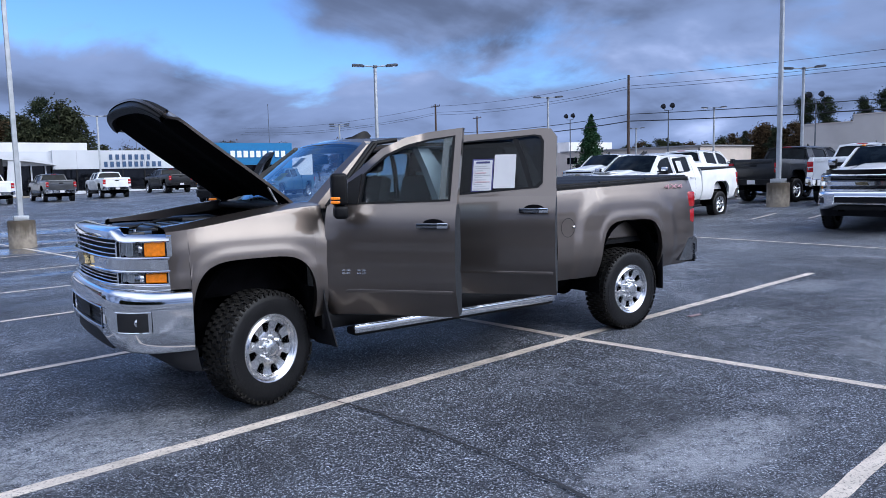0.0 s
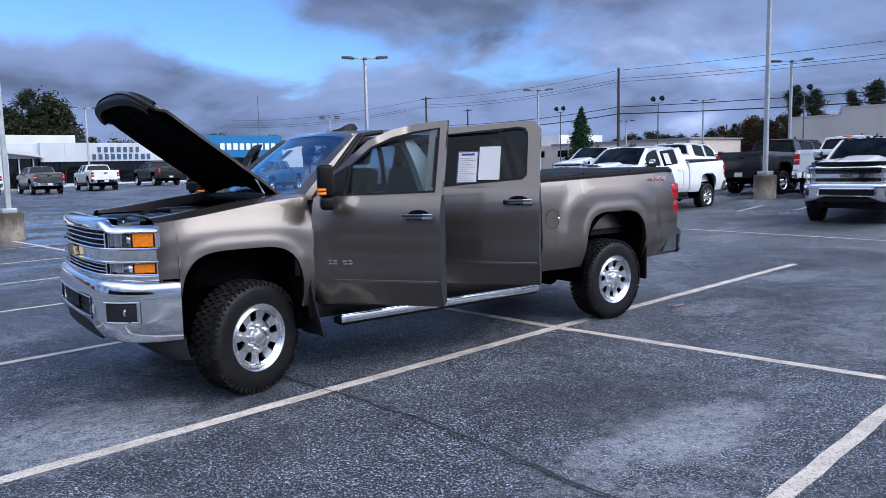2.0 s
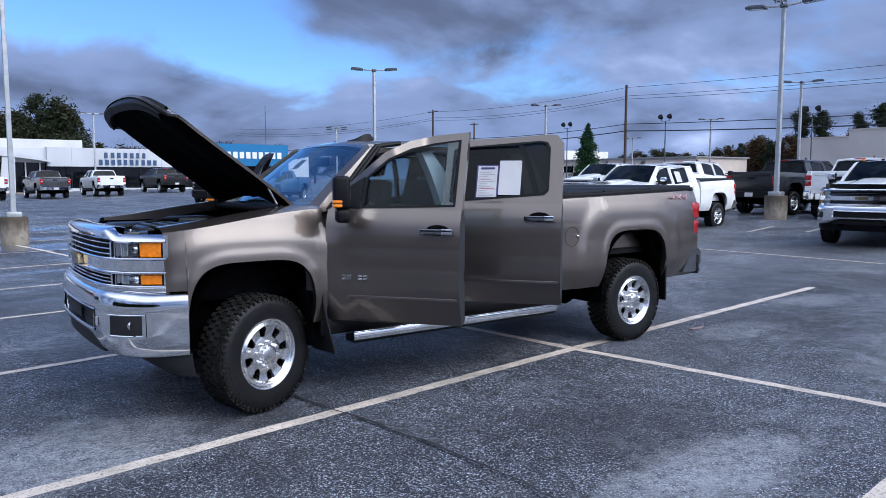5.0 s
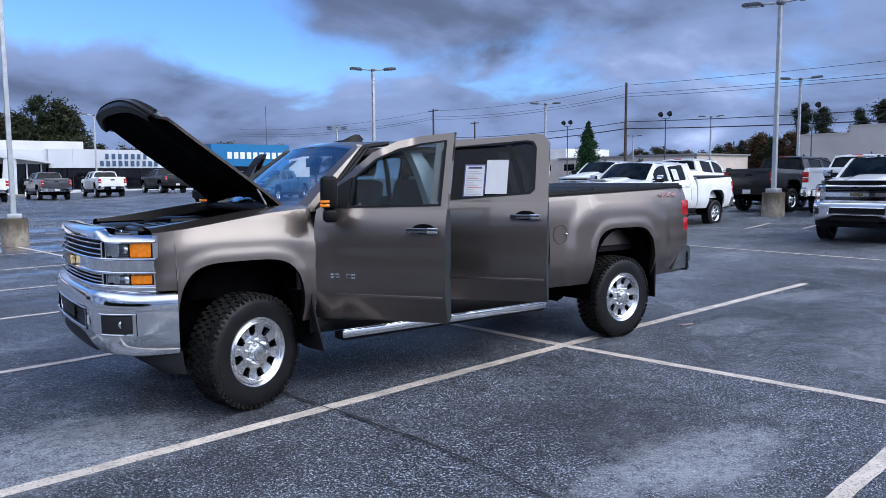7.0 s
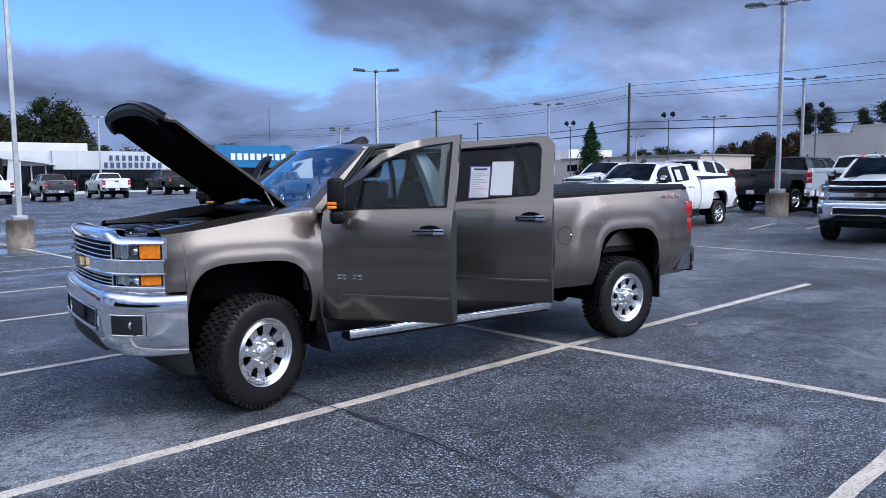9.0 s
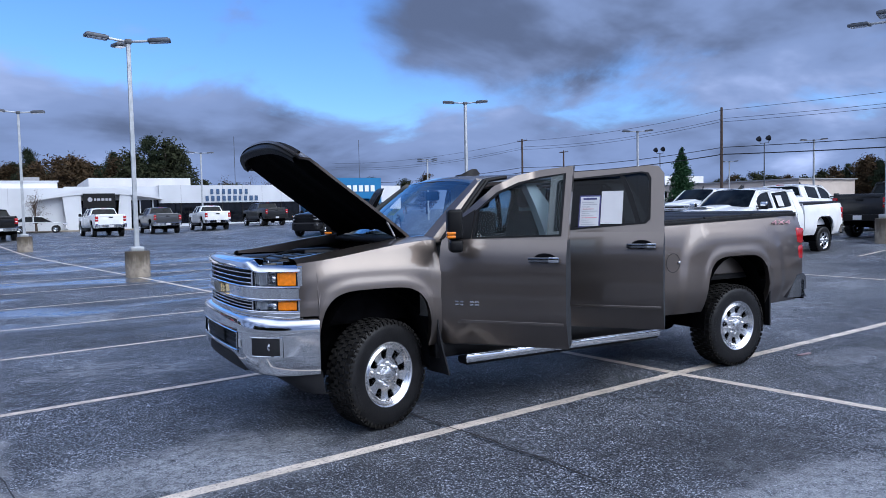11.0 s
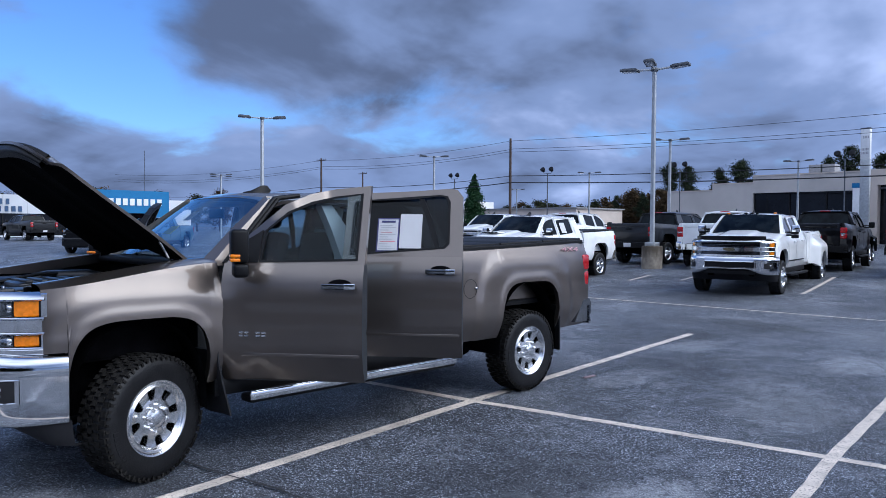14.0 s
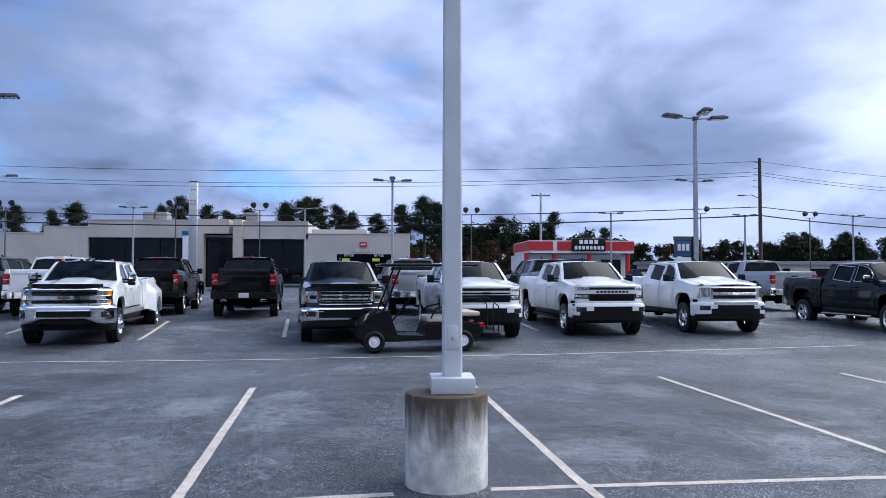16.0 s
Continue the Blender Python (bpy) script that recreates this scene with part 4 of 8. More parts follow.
        if hero:
            bm = boxes((0.633, 0.70, sg * 1.10, sg * 1.190, mz - 0.052, mz - 0.030), (0.633, 0.70, sg * 1.10, sg * 1.190, mz - 0.026, mz - 0.004), bevel=0.008)
            part("repeater_lamp", moved(moved(bm, swing), Matrix.Translation(-hinge)), AMBER, df, "amber repeater lens")
            bm = boxes((0.70, 0.752, sg * 1.012, sg * 1.03, mz - 0.145, mz - 0.07), bevel=0.008)
            part("mirror_lamp", moved(moved(bm, swing), Matrix.Translation(-hinge)), LENS, df)
            bm = bmesh.new()
            prism(bm, [(0.575, 1.375), (0.66, 1.52), (0.768, 1.585), (0.76, 1.368)], lambda p, q, dd: (p, sg * (green_y(q) + 0.006 - dd), q), 0.03)
            part("mirror_sail", moved(bm, Matrix.Translation(-hinge)), PLASTIC, df, "black corner plate behind the mirror")
            bm = boxes((0.746, 0.7555, sg * 1.05, sg * 1.16, mz - 0.03, mz + 0.125))
            part("mirror_glass", moved(moved(bm, swing), Matrix.Translation(-hinge)), CHROME, df)
        if hero and sg < 0:
            hero_door_extras(df, dr, sh)
        # wheels
        steer = 19 if hero else 0
        add_wheel(r, 0, sg * 0.865, wheel, steer, 12, "polished eight-spoke alloy rim" if hero else "")
        if dual:
            add_wheel(r, wb, sg * 1.03, wheel), add_wheel(r, wb, sg * 0.74, wheel)
        else:
            add_wheel(r, wb, sg * 0.865, wheel, 0, 31, "polished eight-spoke alloy rim" if hero else "")
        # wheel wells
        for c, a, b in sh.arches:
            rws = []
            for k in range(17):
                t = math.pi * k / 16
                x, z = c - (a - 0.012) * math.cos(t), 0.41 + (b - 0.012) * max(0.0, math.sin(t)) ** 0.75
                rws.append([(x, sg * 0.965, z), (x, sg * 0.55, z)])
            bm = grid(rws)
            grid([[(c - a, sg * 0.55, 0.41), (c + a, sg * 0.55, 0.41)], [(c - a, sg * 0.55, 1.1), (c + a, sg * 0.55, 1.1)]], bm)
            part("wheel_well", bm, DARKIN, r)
        # mud flaps
        if hero:
            rws = [[(0.425 + 0.10 * (k / 8) ** 1.3 + 0.03 * (yy > 0.9), sg * yy, 0.80 - 0.46 * k / 8) for yy in (0.70, 0.80, 0.92, 1.012)] for k in range(9)]
            part("mud_flap", thicken(grid(rws), 0.012), material_cache("grey_valance"), r, "dark grey mud flap behind the wheel")
            part("mud_flap", boxes((4.385, 4.41, sg * 0.70, sg * 1.0, 0.36, 0.84), bevel=0.008), PLASTIC, r)
        # running board
        if hero:
            part("running_board", boxes((0.66, 2.72, sg * 0.94, sg * 1.085, 0.415, 0.475), bevel=0.018), PLASTIC, r, "black ribbed tread plate")
            part("board_edge", boxes((0.655, 2.725, sg * 1.086, sg * 1.098, 0.440, 0.498), bevel=0.006), CHROME, r, "bright metal edge strip")
            part("board_edge", boxes((0.655, 2.725, sg * 1.05, sg * 1.10, 0.500, 0.506), bevel=0.002), CHROME, r)
            for k in range(16):
                part("tread_rib", boxes((0.72 + 0.125 * k, 0.80 + 0.125 * k, sg * 0.965, sg * 1.045, 0.475, 0.482), bevel=0.003), PLASTIC, r)
        elif style != "old":
            part("running_board", boxes((0.62, 2.75, sg * 0.93, sg * 1.05, 0.40, 0.46), bevel=0.02), PLASTIC, r)
    # roof, windscreen, pillars, rear window
    rws = []
    for i in range(15):
        k = i / 14
        x = 1.00 + 1.76 * k
        zc = (1.968 if hero else 1.955) - 0.045 * (1 - k) ** 3 * 1.0 - 0.03 * k ** 4 - (0.03 if i in (0, 14) else 0)
        rws.append([(x + 0.10 * (1 - abs(v)) * -0.6 * (1 - k) + 0.02, v * 0.735, zc - 0.075 * abs(v) ** 3.5) for v in [-1, -0.97, -0.9, -0.75, -0.5, -0.25, 0, 0.25, 0.5, 0.75, 0.9, 0.97, 1]])
    part("roof", thicken(grid(rws), 0.03), mat, r)
    base = lambda v: (0.50 - 0.16 * (1 - v * v), v * 0.855, 1.40 + 0.035 * (1 - v * v))
    topw = lambda v: (1.06 - 0.06 * (1 - v * v), v * 0.70, 1.875 + 0.035 * (1 - v * v))
    rws = []
    for k in range(9):
        t = k / 8
        rws.append([tuple(a + (b - a) * t for a, b in zip(base(v), topw(v))) for v in [j / 8 for j in range(-8, 9)]])
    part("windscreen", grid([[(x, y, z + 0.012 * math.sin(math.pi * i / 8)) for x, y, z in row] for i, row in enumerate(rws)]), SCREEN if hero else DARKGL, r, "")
    for sg in (-1, 1):
        a = [(0.45, sg * 0.905, 1.38), (0.55, sg * 0.90, 1.38), (0.55, sg * 0.80, 1.40), (0.43, sg * 0.82, 1.415)]
        b = [(1.02, sg * 0.728, 1.862), (1.12, sg * 0.715, 1.89), (1.14, sg * 0.65, 1.885), (1.04, sg * 0.655, 1.895)]
        bm = grid([a + a[:1], [tuple((p + q) / 2 + (0.012 if i == 2 else 0) for i, (p, q) in enumerate(zip(u, v))) for u, v in zip(a + a[:1], b + b[:1])], b + b[:1]])
        part("pillar", bm, mat, r)
        if hero:
            for off in (0.0, 0.035):
                part("pillar_seal", tube([(0.56 + off, sg * 0.893, 1.39), (0.84 + off, sg * 0.80, 1.655), (1.07 + off, sg * 0.735, 1.872), (1.30, sg * 0.728, 1.90)], 0.018, 8), PLASTIC, r, "black rubber seal beside the pillar")
        bm = bmesh.new()
        yin = lambda aa, bb, d: (aa, sg * (green_y(max(bb, 1.365)) - 0.06 - d), bb)
        prism(bm, [(1.05, 1.80), (1.16, 1.90), (2.70, 1.90), (2.68, 1.845), (1.2, 1.835)], yin, 0.06)
        prism(bm, [(1.64, 0.55), (1.63, 1.42), (1.60, 1.655), (1.55, 1.866), (1.65, 1.866), (1.765, 1.655), (1.785, 1.41), (1.79, 0.55)], yin, 0.09)
        prism(bm, [(2.44, 0.55), (2.50, 1.5), (2.42, 1.87), (2.76, 1.88), (2.80, 1.5), (2.80, 0.55)], yin, 0.05)
        part("pillar_trim", bm, TRIMG if hero else PLASTIC, r, "pale grey pillar trim" if hero else "")
    bm = grid([[(2.745, -0.66, 1.86), (2.745, 0.66, 1.86)], [(2.835, -0.72, 1.50), (2.835, 0.72, 1.50)]])
    part("rear_window", bm, TINTED if hero else DARKGL, r)
    bm = boxes((2.74, 2.84, -0.78, 0.78, 0.60, 1.50))
    box(bm, 2.70, 2.77, -0.68, 0.68, 1.85, 1.90)
    part("cab_back", bm, mat, r)
    part("brake_lamp", boxes((2.745, 2.775, -0.16, 0.16, 1.895, 1.925), bevel=0.008), REDLENS, r)
    # antenna fin
    rws = []
    for k in range(7):
        t = k / 6
        w = 0.030 * math.sin(math.pi * (0.12 + 0.83 * t)) + 0.004
        top = (0.06 if hero else 0.105) * step(0.0, 0.75, t) * (1 - 0.75 * step(0.80, 1.0, t)) + 0.012
        rws.append([(1.16 + 0.24 * t, -w, 1.935), (1.16 + 0.24 * t, -w * 0.55, 1.935 + top * 0.5), (1.18 + 0.24 * t, 0, 1.935 + top), (1.16 + 0.24 * t, w * 0.55, 1.935 + top * 0.5), (1.16 + 0.24 * t, w, 1.935)])
    part("antenna_fin", moved(front_cap(grid(rws)), pose(-0.02 if hero else 0.0, -0.16 if hero else 0, 0.0)), PLASTIC, r, "dark antenna fin")
    # bed floor, front wall, tailgate
    part("bed", boxes((2.88, T - 0.03, -0.80, 0.80, 0.86, 0.92), (2.88, 2.92, -0.80, 0.80, 0.9, 1.47)), mat if not hero else PLASTIC, r)
    bm = boxes((T - 0.075, T - 0.005, -0.77, 0.77, 0.76, sh.box_top), bevel=0.015)
    box(bm, T - 0.012, T + 0.012, -0.70, 0.70, 1.34, sh.box_top - 0.03, bevel=0.008)
    tg = part("tailgate", bm, mat, r)
    part("tailgate_handle", boxes((T + 0.008, T + 0.02, -0.13, 0.13, 1.24, 1.32), bevel=0.006), PLASTIC, tg)
    for sg in (-1, 1):
        bm = boxes((T - 0.115, T + 0.018, sg * 0.775, sg * 0.962, 1.19, 1.365), (T - 0.115, T + 0.014, sg * 0.775, sg * 0.962, 1.02, 1.182), bevel=0.025)
        part("tail_lamp", bm, REDLENS, r, "red tail lamp lens")
        part("tail_lamp_insert", boxes((T - 0.02, T + 0.014, sg * 0.80, sg * 0.92, 1.10, 1.18), bevel=0.006), LENS, r)
    if tonneau:
        bm = bmesh.new()
        L = T - 2.90
        for k in range(3):
            box(bm, 0.01 + L * k / 3, L * (k + 1) / 3, -0.872, 0.872, -0.012, 0.032, bevel=0.012)
        for sg in (-1, 1):
            box(bm, 0, L, sg * 0.855, sg * 0.90, -0.03, 0.012, bevel=0.006)
        part("bed_cover", moved(bm, pose(2.87, 0, sh.box_top - 0.035, 0, -math.degrees(math.atan2(0.06, T - 2.875)), 0)), PLASTIC, r, "black folding bed cover")
    # rear bumper
    bmat = PLASTIC if dark_bumper else CHROME
    rb = lambda y: -(T + 0.115 - 0.03 * y * y - 0.10 * abs(y / 0.99) ** 8)
    bm = moved(band(-0.99, 0.99, 0.60, 0.80, 0.0, 0.10, rb, 20), Matrix.Diagonal((-1, 1, 1, 1)))
    part("rear_bumper", front_cap(bm), bmat, r)
    for sg in (-1, 1):
        put = lambda a, b, d: (a, sg * (0.978 - d - 0.05 * max(0.0, a - T + 0.1)), b)
        bm = prism(bmesh.new(), [(T - 0.28, 0.625), (T - 0.12, 0.86), (T + 0.0, 0.87), (T + 0.045, 0.825), (T + 0.045, 0.70), (T - 0.03, 0.685), (T + 0.02, 0.655), (T + 0.05, 0.615)], put, 0.16)
        part("bumper_end", bm, DCHROME if hero else bmat, r, "dark bumper end cap" if hero else "")
    part("bumper_step", boxes((T - 0.02, T + 0.07, -0.62, 0.62, 0.785, 0.81), bevel=0.01), PLASTIC, r)
    part("number_plate", boxes((T + 0.112, T + 0.120, -0.15, 0.15, 0.63, 0.775), bevel=0.003), PAPER, r, "blank pale number plate")
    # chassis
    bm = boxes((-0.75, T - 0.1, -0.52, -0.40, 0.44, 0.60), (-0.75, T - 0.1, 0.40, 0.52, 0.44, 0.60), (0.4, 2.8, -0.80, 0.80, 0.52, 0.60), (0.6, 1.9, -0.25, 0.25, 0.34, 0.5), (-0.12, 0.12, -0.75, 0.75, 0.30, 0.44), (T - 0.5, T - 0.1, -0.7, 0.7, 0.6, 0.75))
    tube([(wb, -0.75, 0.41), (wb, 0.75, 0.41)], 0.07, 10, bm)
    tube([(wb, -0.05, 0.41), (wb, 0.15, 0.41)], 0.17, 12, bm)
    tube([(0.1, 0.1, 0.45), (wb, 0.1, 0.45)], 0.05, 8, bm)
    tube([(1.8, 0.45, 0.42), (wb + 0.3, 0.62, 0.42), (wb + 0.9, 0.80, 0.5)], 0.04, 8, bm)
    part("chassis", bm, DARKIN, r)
    front_end(r, sh, style, mat, trim, hero)
    if shield:
        bm = band(-0.72, 0.72, 1.283, 1.372, 0.075, 0.02, lambda y: xg(y) + 0.02 + 0.10 * abs(y / 0.735) ** 5, 24)
        part("hood_shield", front_cap(bm), BLACK, r, "glossy black bug shield on the hood's edge")
    if dual:
        for y in (-0.56, -0.14, 0, 0.14, 0.56):
            part("roof_lamp", boxes((1.08, 1.16, y - 0.035, y + 0.035, 1.915, 1.955), bevel=0.012), AMBER if abs(y) > 0.3 else DARKIN, r)
        for sg in (-1, 1):
            part("side_moulding", boxes((0.56, 2.48, sg * 0.975, sg * 0.998, 0.755, 0.785), bevel=0.005), PLASTIC, r, "thin black door moulding")
    if exhaust:
        for sg in (-1, 1):
            part("exhaust_tip", boxes((T, T + 0.125, sg * 0.50, sg * 0.68, 0.50, 0.575), bevel=0.02), CHROME, r, "chrome exhaust tip")
            part("exhaust_bore", boxes((T + 0.115, T + 0.128, sg * 0.515, sg * 0.665, 0.515, 0.56)), DARKIN, r)
    # bonnet
    hood(r, mat, hero, style)
    if hero:
        interior(r)
        engine_bay(r)
    return r


def hood_z(x, v):
    z = 1.295 + 0.14 * step(-0.95, 0.55, x) + 0.05 * (1 - v * v)
    z += 0.035 * (1 - step(0.42, 0.56, abs(v))) * step(-0.95, -0.5, x)
    return z


def hood(r, mat, hero, style):
    rws = []
    for i in range(19):
        t = i / 18
        row = []
        for j in range(-14, 15):
            v = j / 14
            y = v * 0.735
            x0 = xg(y) + 0.035 + 0.10 * abs(v) ** 5
            x = x0 + (0.365 - 0.07 * (1 - v * v) - x0) * t
            drop = 0.045 * (1 - min(1, t / 0.08)) ** 2
            row.append((x, y, hood_z(x, v) - drop))
        rws.append(row)
    bm = thicken(grid(rws), 0.02)
    hinge = Vector((0.36, 0, 1.41))
    ob = part("hood", moved(bm, Matrix.Translation(-hinge)), mat, r, "hood propped wide open" if hero else "")
    ang = HOOD if hero else 0
    ob.matrix_local = Matrix.Translation(hinge) @ Matrix.Rotation(radians(ang), 4, "Y")
    if hero:
        back = Matrix.Translation(-hinge)
        rws2 = []
        for i in range(13):
            t = 0.03 + 0.94 * i / 12
            row = []
            for j in range(-10, 11):
                v = j / 10 * 0.96
                y = v * 0.735
                x0 = xg(y) + 0.05 + 0.10 * abs(v) ** 5
                x = x0 + (0.35 - x0) * t
                edge = max(abs(j / 10) ** 8, abs(2 * t - 1) ** 10)
                row.append((x, y, hood_z(x, v) - 0.028 - 0.055 * (1 - edge) - 0.012 * (abs(j) % 4 == 0)))
            rws2.append(row)
        rws3 = [[(x, y, z - 0.026) for x, y, z in row] for row in rws]
        part("hood_inner", moved(grid(rws3), back), DARKIN, ob, "black inner shell of the hood")
        part("hood_liner", moved(grid(rws2), back), LINER, ob, "black felt under the hood")
        bm = band(-0.70, 0.70, 1.215, 1.30, 0.0, 0.06, lambda y: xg(y) + 0.045 + 0.10 * abs(y / 0.735) ** 5, 22)
        part("hood_lip", moved(front_cap(bm), back), PLASTIC, ob, "black front lip of the hood")
        for sg in (-1, 1):
            tube_bm = tube([(0.36, sg * 0.70, 1.36), (0.30, sg * 0.66, 1.40), (0.22, sg * 0.66, 1.38)], 0.018, 8)
            part("hood_hinge", moved(tube_bm, back), DARKIN, ob)


def other_nose(r, style, mat, trim):
    """The upper front of the parked trucks: grille, lamps and badge by style."""
    P = PLASTIC
    top, low = {"new": (1.29, 0.86), "old": (1.24, 0.88), "ford": (1.27, 0.83), "gmc": (1.30, 0.84)}[style]
    part("nose", front_cap(band(-0.90, 0.90, low - 0.06, top, -0.012, 0.08, n=30)), mat, r)

    def bar(name, y0, y1, z0, z1, pr, m, lab="", n=20):
        return part(name, front_cap(band(y0, y1, z0, z1, pr, 0.03, n=n)), m, r, lab)

    if style == "new":
        bar("grille_mesh", -0.60, 0.60, 1.180, 1.240, 0.0, P)
        bar("grille_mesh", -0.60, 0.60, 0.900, 1.075, 0.0, P)
        for z in (0.93, 0.975, 1.02):
            bar("grille_slat", -0.59, 0.59, z, z + 0.010, 0.006, DARKIN)
        if trim is WHITE:
            for k in range(9):
                y = -0.42 + 0.096 * k
                bar("letter_block", y, y + 0.070, 1.105, 1.152, 0.002, P, n=2)
        else:
            bar("grille_bar", -0.60, 0.60, 1.100, 1.135, 0.006, trim)
            bar("badge", -0.10, 0.10, 1.092, 1.143, 0.014, trim if trim is P else GOLD, "plain bow badge", 4)
        for sg in (-1, 1):
            bar("lamp_bezel", sg * 0.605, sg * 0.90, 0.955, 1.075, 0.0, P, n=8)
            bar("headlamp", sg * 0.62, sg * 0.90, 1.172, 1.245, 0.006, LENS, "clear headlamp lens", 10)
            bar("headlamp", sg * 0.63, sg * 0.885, 0.985, 1.055, 0.006, LENS, "", 10)
            part("turn_lens", boxes((-0.71, -0.66, sg * 0.86, sg * 0.905, 1.18, 1.235), bevel=0.008), AMBER, r)
    elif style == "old":
        bar("grille_frame", -0.64, 0.64, 0.895, 1.215, -0.002, CHROME)
        bar("grille_mesh", -0.58, 0.58, 1.085, 1.185, 0.004, P)
        bar("grille_mesh", -0.58, 0.58, 0.925, 1.015, 0.004, P)
        bar("grille_bar", -0.60, 0.60, 1.022, 1.078, 0.012, CHROME, "pale grille bar")
        bar("badge", -0.075, 0.075, 1.028, 1.072, 0.022, SATIN, "plain bow badge", 4)
        for sg in (-1, 1):
            bar("headlamp", sg * 0.66, sg * 0.905, 0.96, 1.205, 0.006, LENS, "clear headlamp lens", 10)
            part("turn_lens", boxes((-0.715, -0.66, sg * 0.85, sg * 0.912, 0.97, 1.02), bevel=0.008), AMBER, r)
    else:
        bar("grille_mesh", -0.56, 0.56, low + 0.02, top - 0.03, -0.002, P)
        for z0, z1 in ((1.180, 1.215), (1.085, 1.140), (1.005, 1.060), (0.900, 0.925)):
            bar("grille_bar", -0.60, 0.60, z0, z1, 0.016, CHROME, "chrome grille bar")
        bar("grille_slat", -0.55, 0.55, 0.955, 0.970, 0.008, SATIN)
        for sg in (-1, 1):
            bar("grille_bar", sg * 0.57, sg * 0.625, 0.98, 1.19, 0.014, CHROME, n=3)
            bar("headlamp", sg * 0.64, sg * 0.90, 0.94, 1.20, 0.006, LENS, "clear headlamp lens", 10)
            bar("lamp_bezel", sg * 0.66, sg * 0.80, 1.02, 1.11, 0.012, P, n=5)
            part("turn_lens", boxes((-0.71, -0.66, sg * 0.86, sg * 0.905, 0.95, 1.03), bevel=0.008), AMBER, r)
        bm = moved(revolve([(0.0, 0.0), (-0.01, 0.05), (0.0, 0.06)], 20, "X"), pose(-0.985, 0, 1.072) @ Matrix.Diagonal((1, 1.9, 0.75, 1)))
        part("badge", bm, NAVY if style == "ford" else CHROME, r, "plain oval badge")


def front_end(r, sh, style, mat, trim, hero):
    P = PLASTIC
    W = 0.668
    if style == "hd":
        # chrome head of the grille, leaning back over the radiator
        rws = []
        for k in range(61):
            y = -0.932 + 1.864 * k / 60
            e = 1e-3
            dx = (xg(y + e) - xg(y - e)) / (2 * e)
            h = math.hypot(1, dx)
            side = step(0.62, 0.74, abs(y))
            zb, zt = 1.232 - 0.020 * side, 1.302 - 0.046 * side
            rws.append([(xg(y) - o / h, y + o * dx / h, z) for o, z in ((-0.05, zb), (0.012, zb), (0.022, zb + 0.010), (0.014, zt - 0.022), (0.0, zt - 0.008), (-0.055 + 0.03 * side, zt + 0.008), (-0.12 + 0.07 * side, zt))])
        part("grille_head", grid(rws), CHROME, r, "chrome top of the grille")
        for z0, z1, pr in ((1.020, 1.108, 0.012), (0.892, 0.930, 0.012)):
            part("grille_bar", front_cap(band(-0.93, 0.93, z0, z1, pr, 0.05, n=44)), CHROME, r, "thick chrome bar")
        for z in (1.100, 1.012, 0.924):
            part("grille_lip", front_cap(band(-0.932, 0.932, z, z + 0.016, 0.026, 0.04, n=44, round_=0.005)), CHROME, r)
        for z0, z1 in ((1.116, 1.222), (0.940, 1.012)):
            part("grille_mesh", front_cap(band(-W, W, z0, z1, -0.03, 0.03, n=24)), P, r)
            n = 3
            for k in range(n):
                z = z0 + (z1 - z0) * (k + 0.5) / n
                part("grille_slat", front_cap(band(-W, W, z - 0.004, z + 0.005, 0.008, 0.03, n=24, round_=0.002)), trim if hero else DCHROME, r)
            for sg in (-1, 1):
                part("headlamp", front_cap(band(sg * (W + 0.012), sg * 0.842, z0 + 0.002, z1 - 0.002, -0.008, 0.05, n=10)), HOUSING, r, "grey headlamp housing")
                part("reflector", front_cap(band(sg * 0.788, sg * 0.842, z0 + 0.006, z1 - 0.006, -0.003, 0.03, n=6, lean=-0.004)), LENS, r, "bright lamp reflector")
                c = Vector((xg(0.815) + 0.010, sg * 0.812, (z0 + z1) / 2))
                bm = moved(revolve([(0.02, 0.0), (-0.002, 0.018), (-0.010, 0.027), (-0.004, 0.030), (0.03, 0.030)], 24, "X"), Matrix.Translation(c))
                part("projector", bm, LENS, r)
                part("lamp_divider", front_cap(band(sg * 0.782, sg * 0.788, z0 + 0.004, z1 - 0.004, -0.006, 0.03, n=2)), CHROME, r)
                part("lens", front_cap(band(sg * (W + 0.010), sg * 0.843, z0, z1, 0.004, 0.008, n=10, round_=0.002)), LAMPGL, r)
                part("turn_lens", front_cap(band(sg * 0.846, sg * 0.922, z0 + 0.004, z1 - 0.004, 0.006, 0.03, n=8)), AMBER, r, "amber corner lens")
                for yy in (0.845, 0.922):
                    part("lamp_bezel", front_cap(band(sg * (yy - 0.003), sg * (yy + 0.003), z0 + 0.002, z1 - 0.002, 0.008, 0.03, n=2)), P, r)
        for sg in (-1, 1):
            part("lamp_surround", front_cap(band(sg * (W - 0.004), sg * (W + 0.012), 0.925, 1.22, 0.012, 0.04, n=2)), CHROME, r)
            part("lamp_surround", front_cap(band(sg * 0.924, sg * 0.938, 0.892, 1.258, 0.010, 0.05, n=3)), CHROME, r)
        # badge: plain bow shape
        bm = bmesh.new()
        prism(bm, [(-0.13, 1.045), (-0.05, 1.045), (-0.05, 1.035), (0.05, 1.035), (0.05, 1.045), (0.11, 1.045), (0.13, 1.105), (0.05, 1.105), (0.05, 1.115), (-0.05, 1.115), (-0.05, 1.105), (-0.11, 1.105)], lambda a, b, d: (xg(a) - 0.045 + d, a, b - 0.011), 0.03)
        part("badge", bm, GOLD, r, "plain gold badge")
        bz, btop = CHROME, 0.90
    else:
        other_nose(r, style, mat, trim)
        btop = 0.84
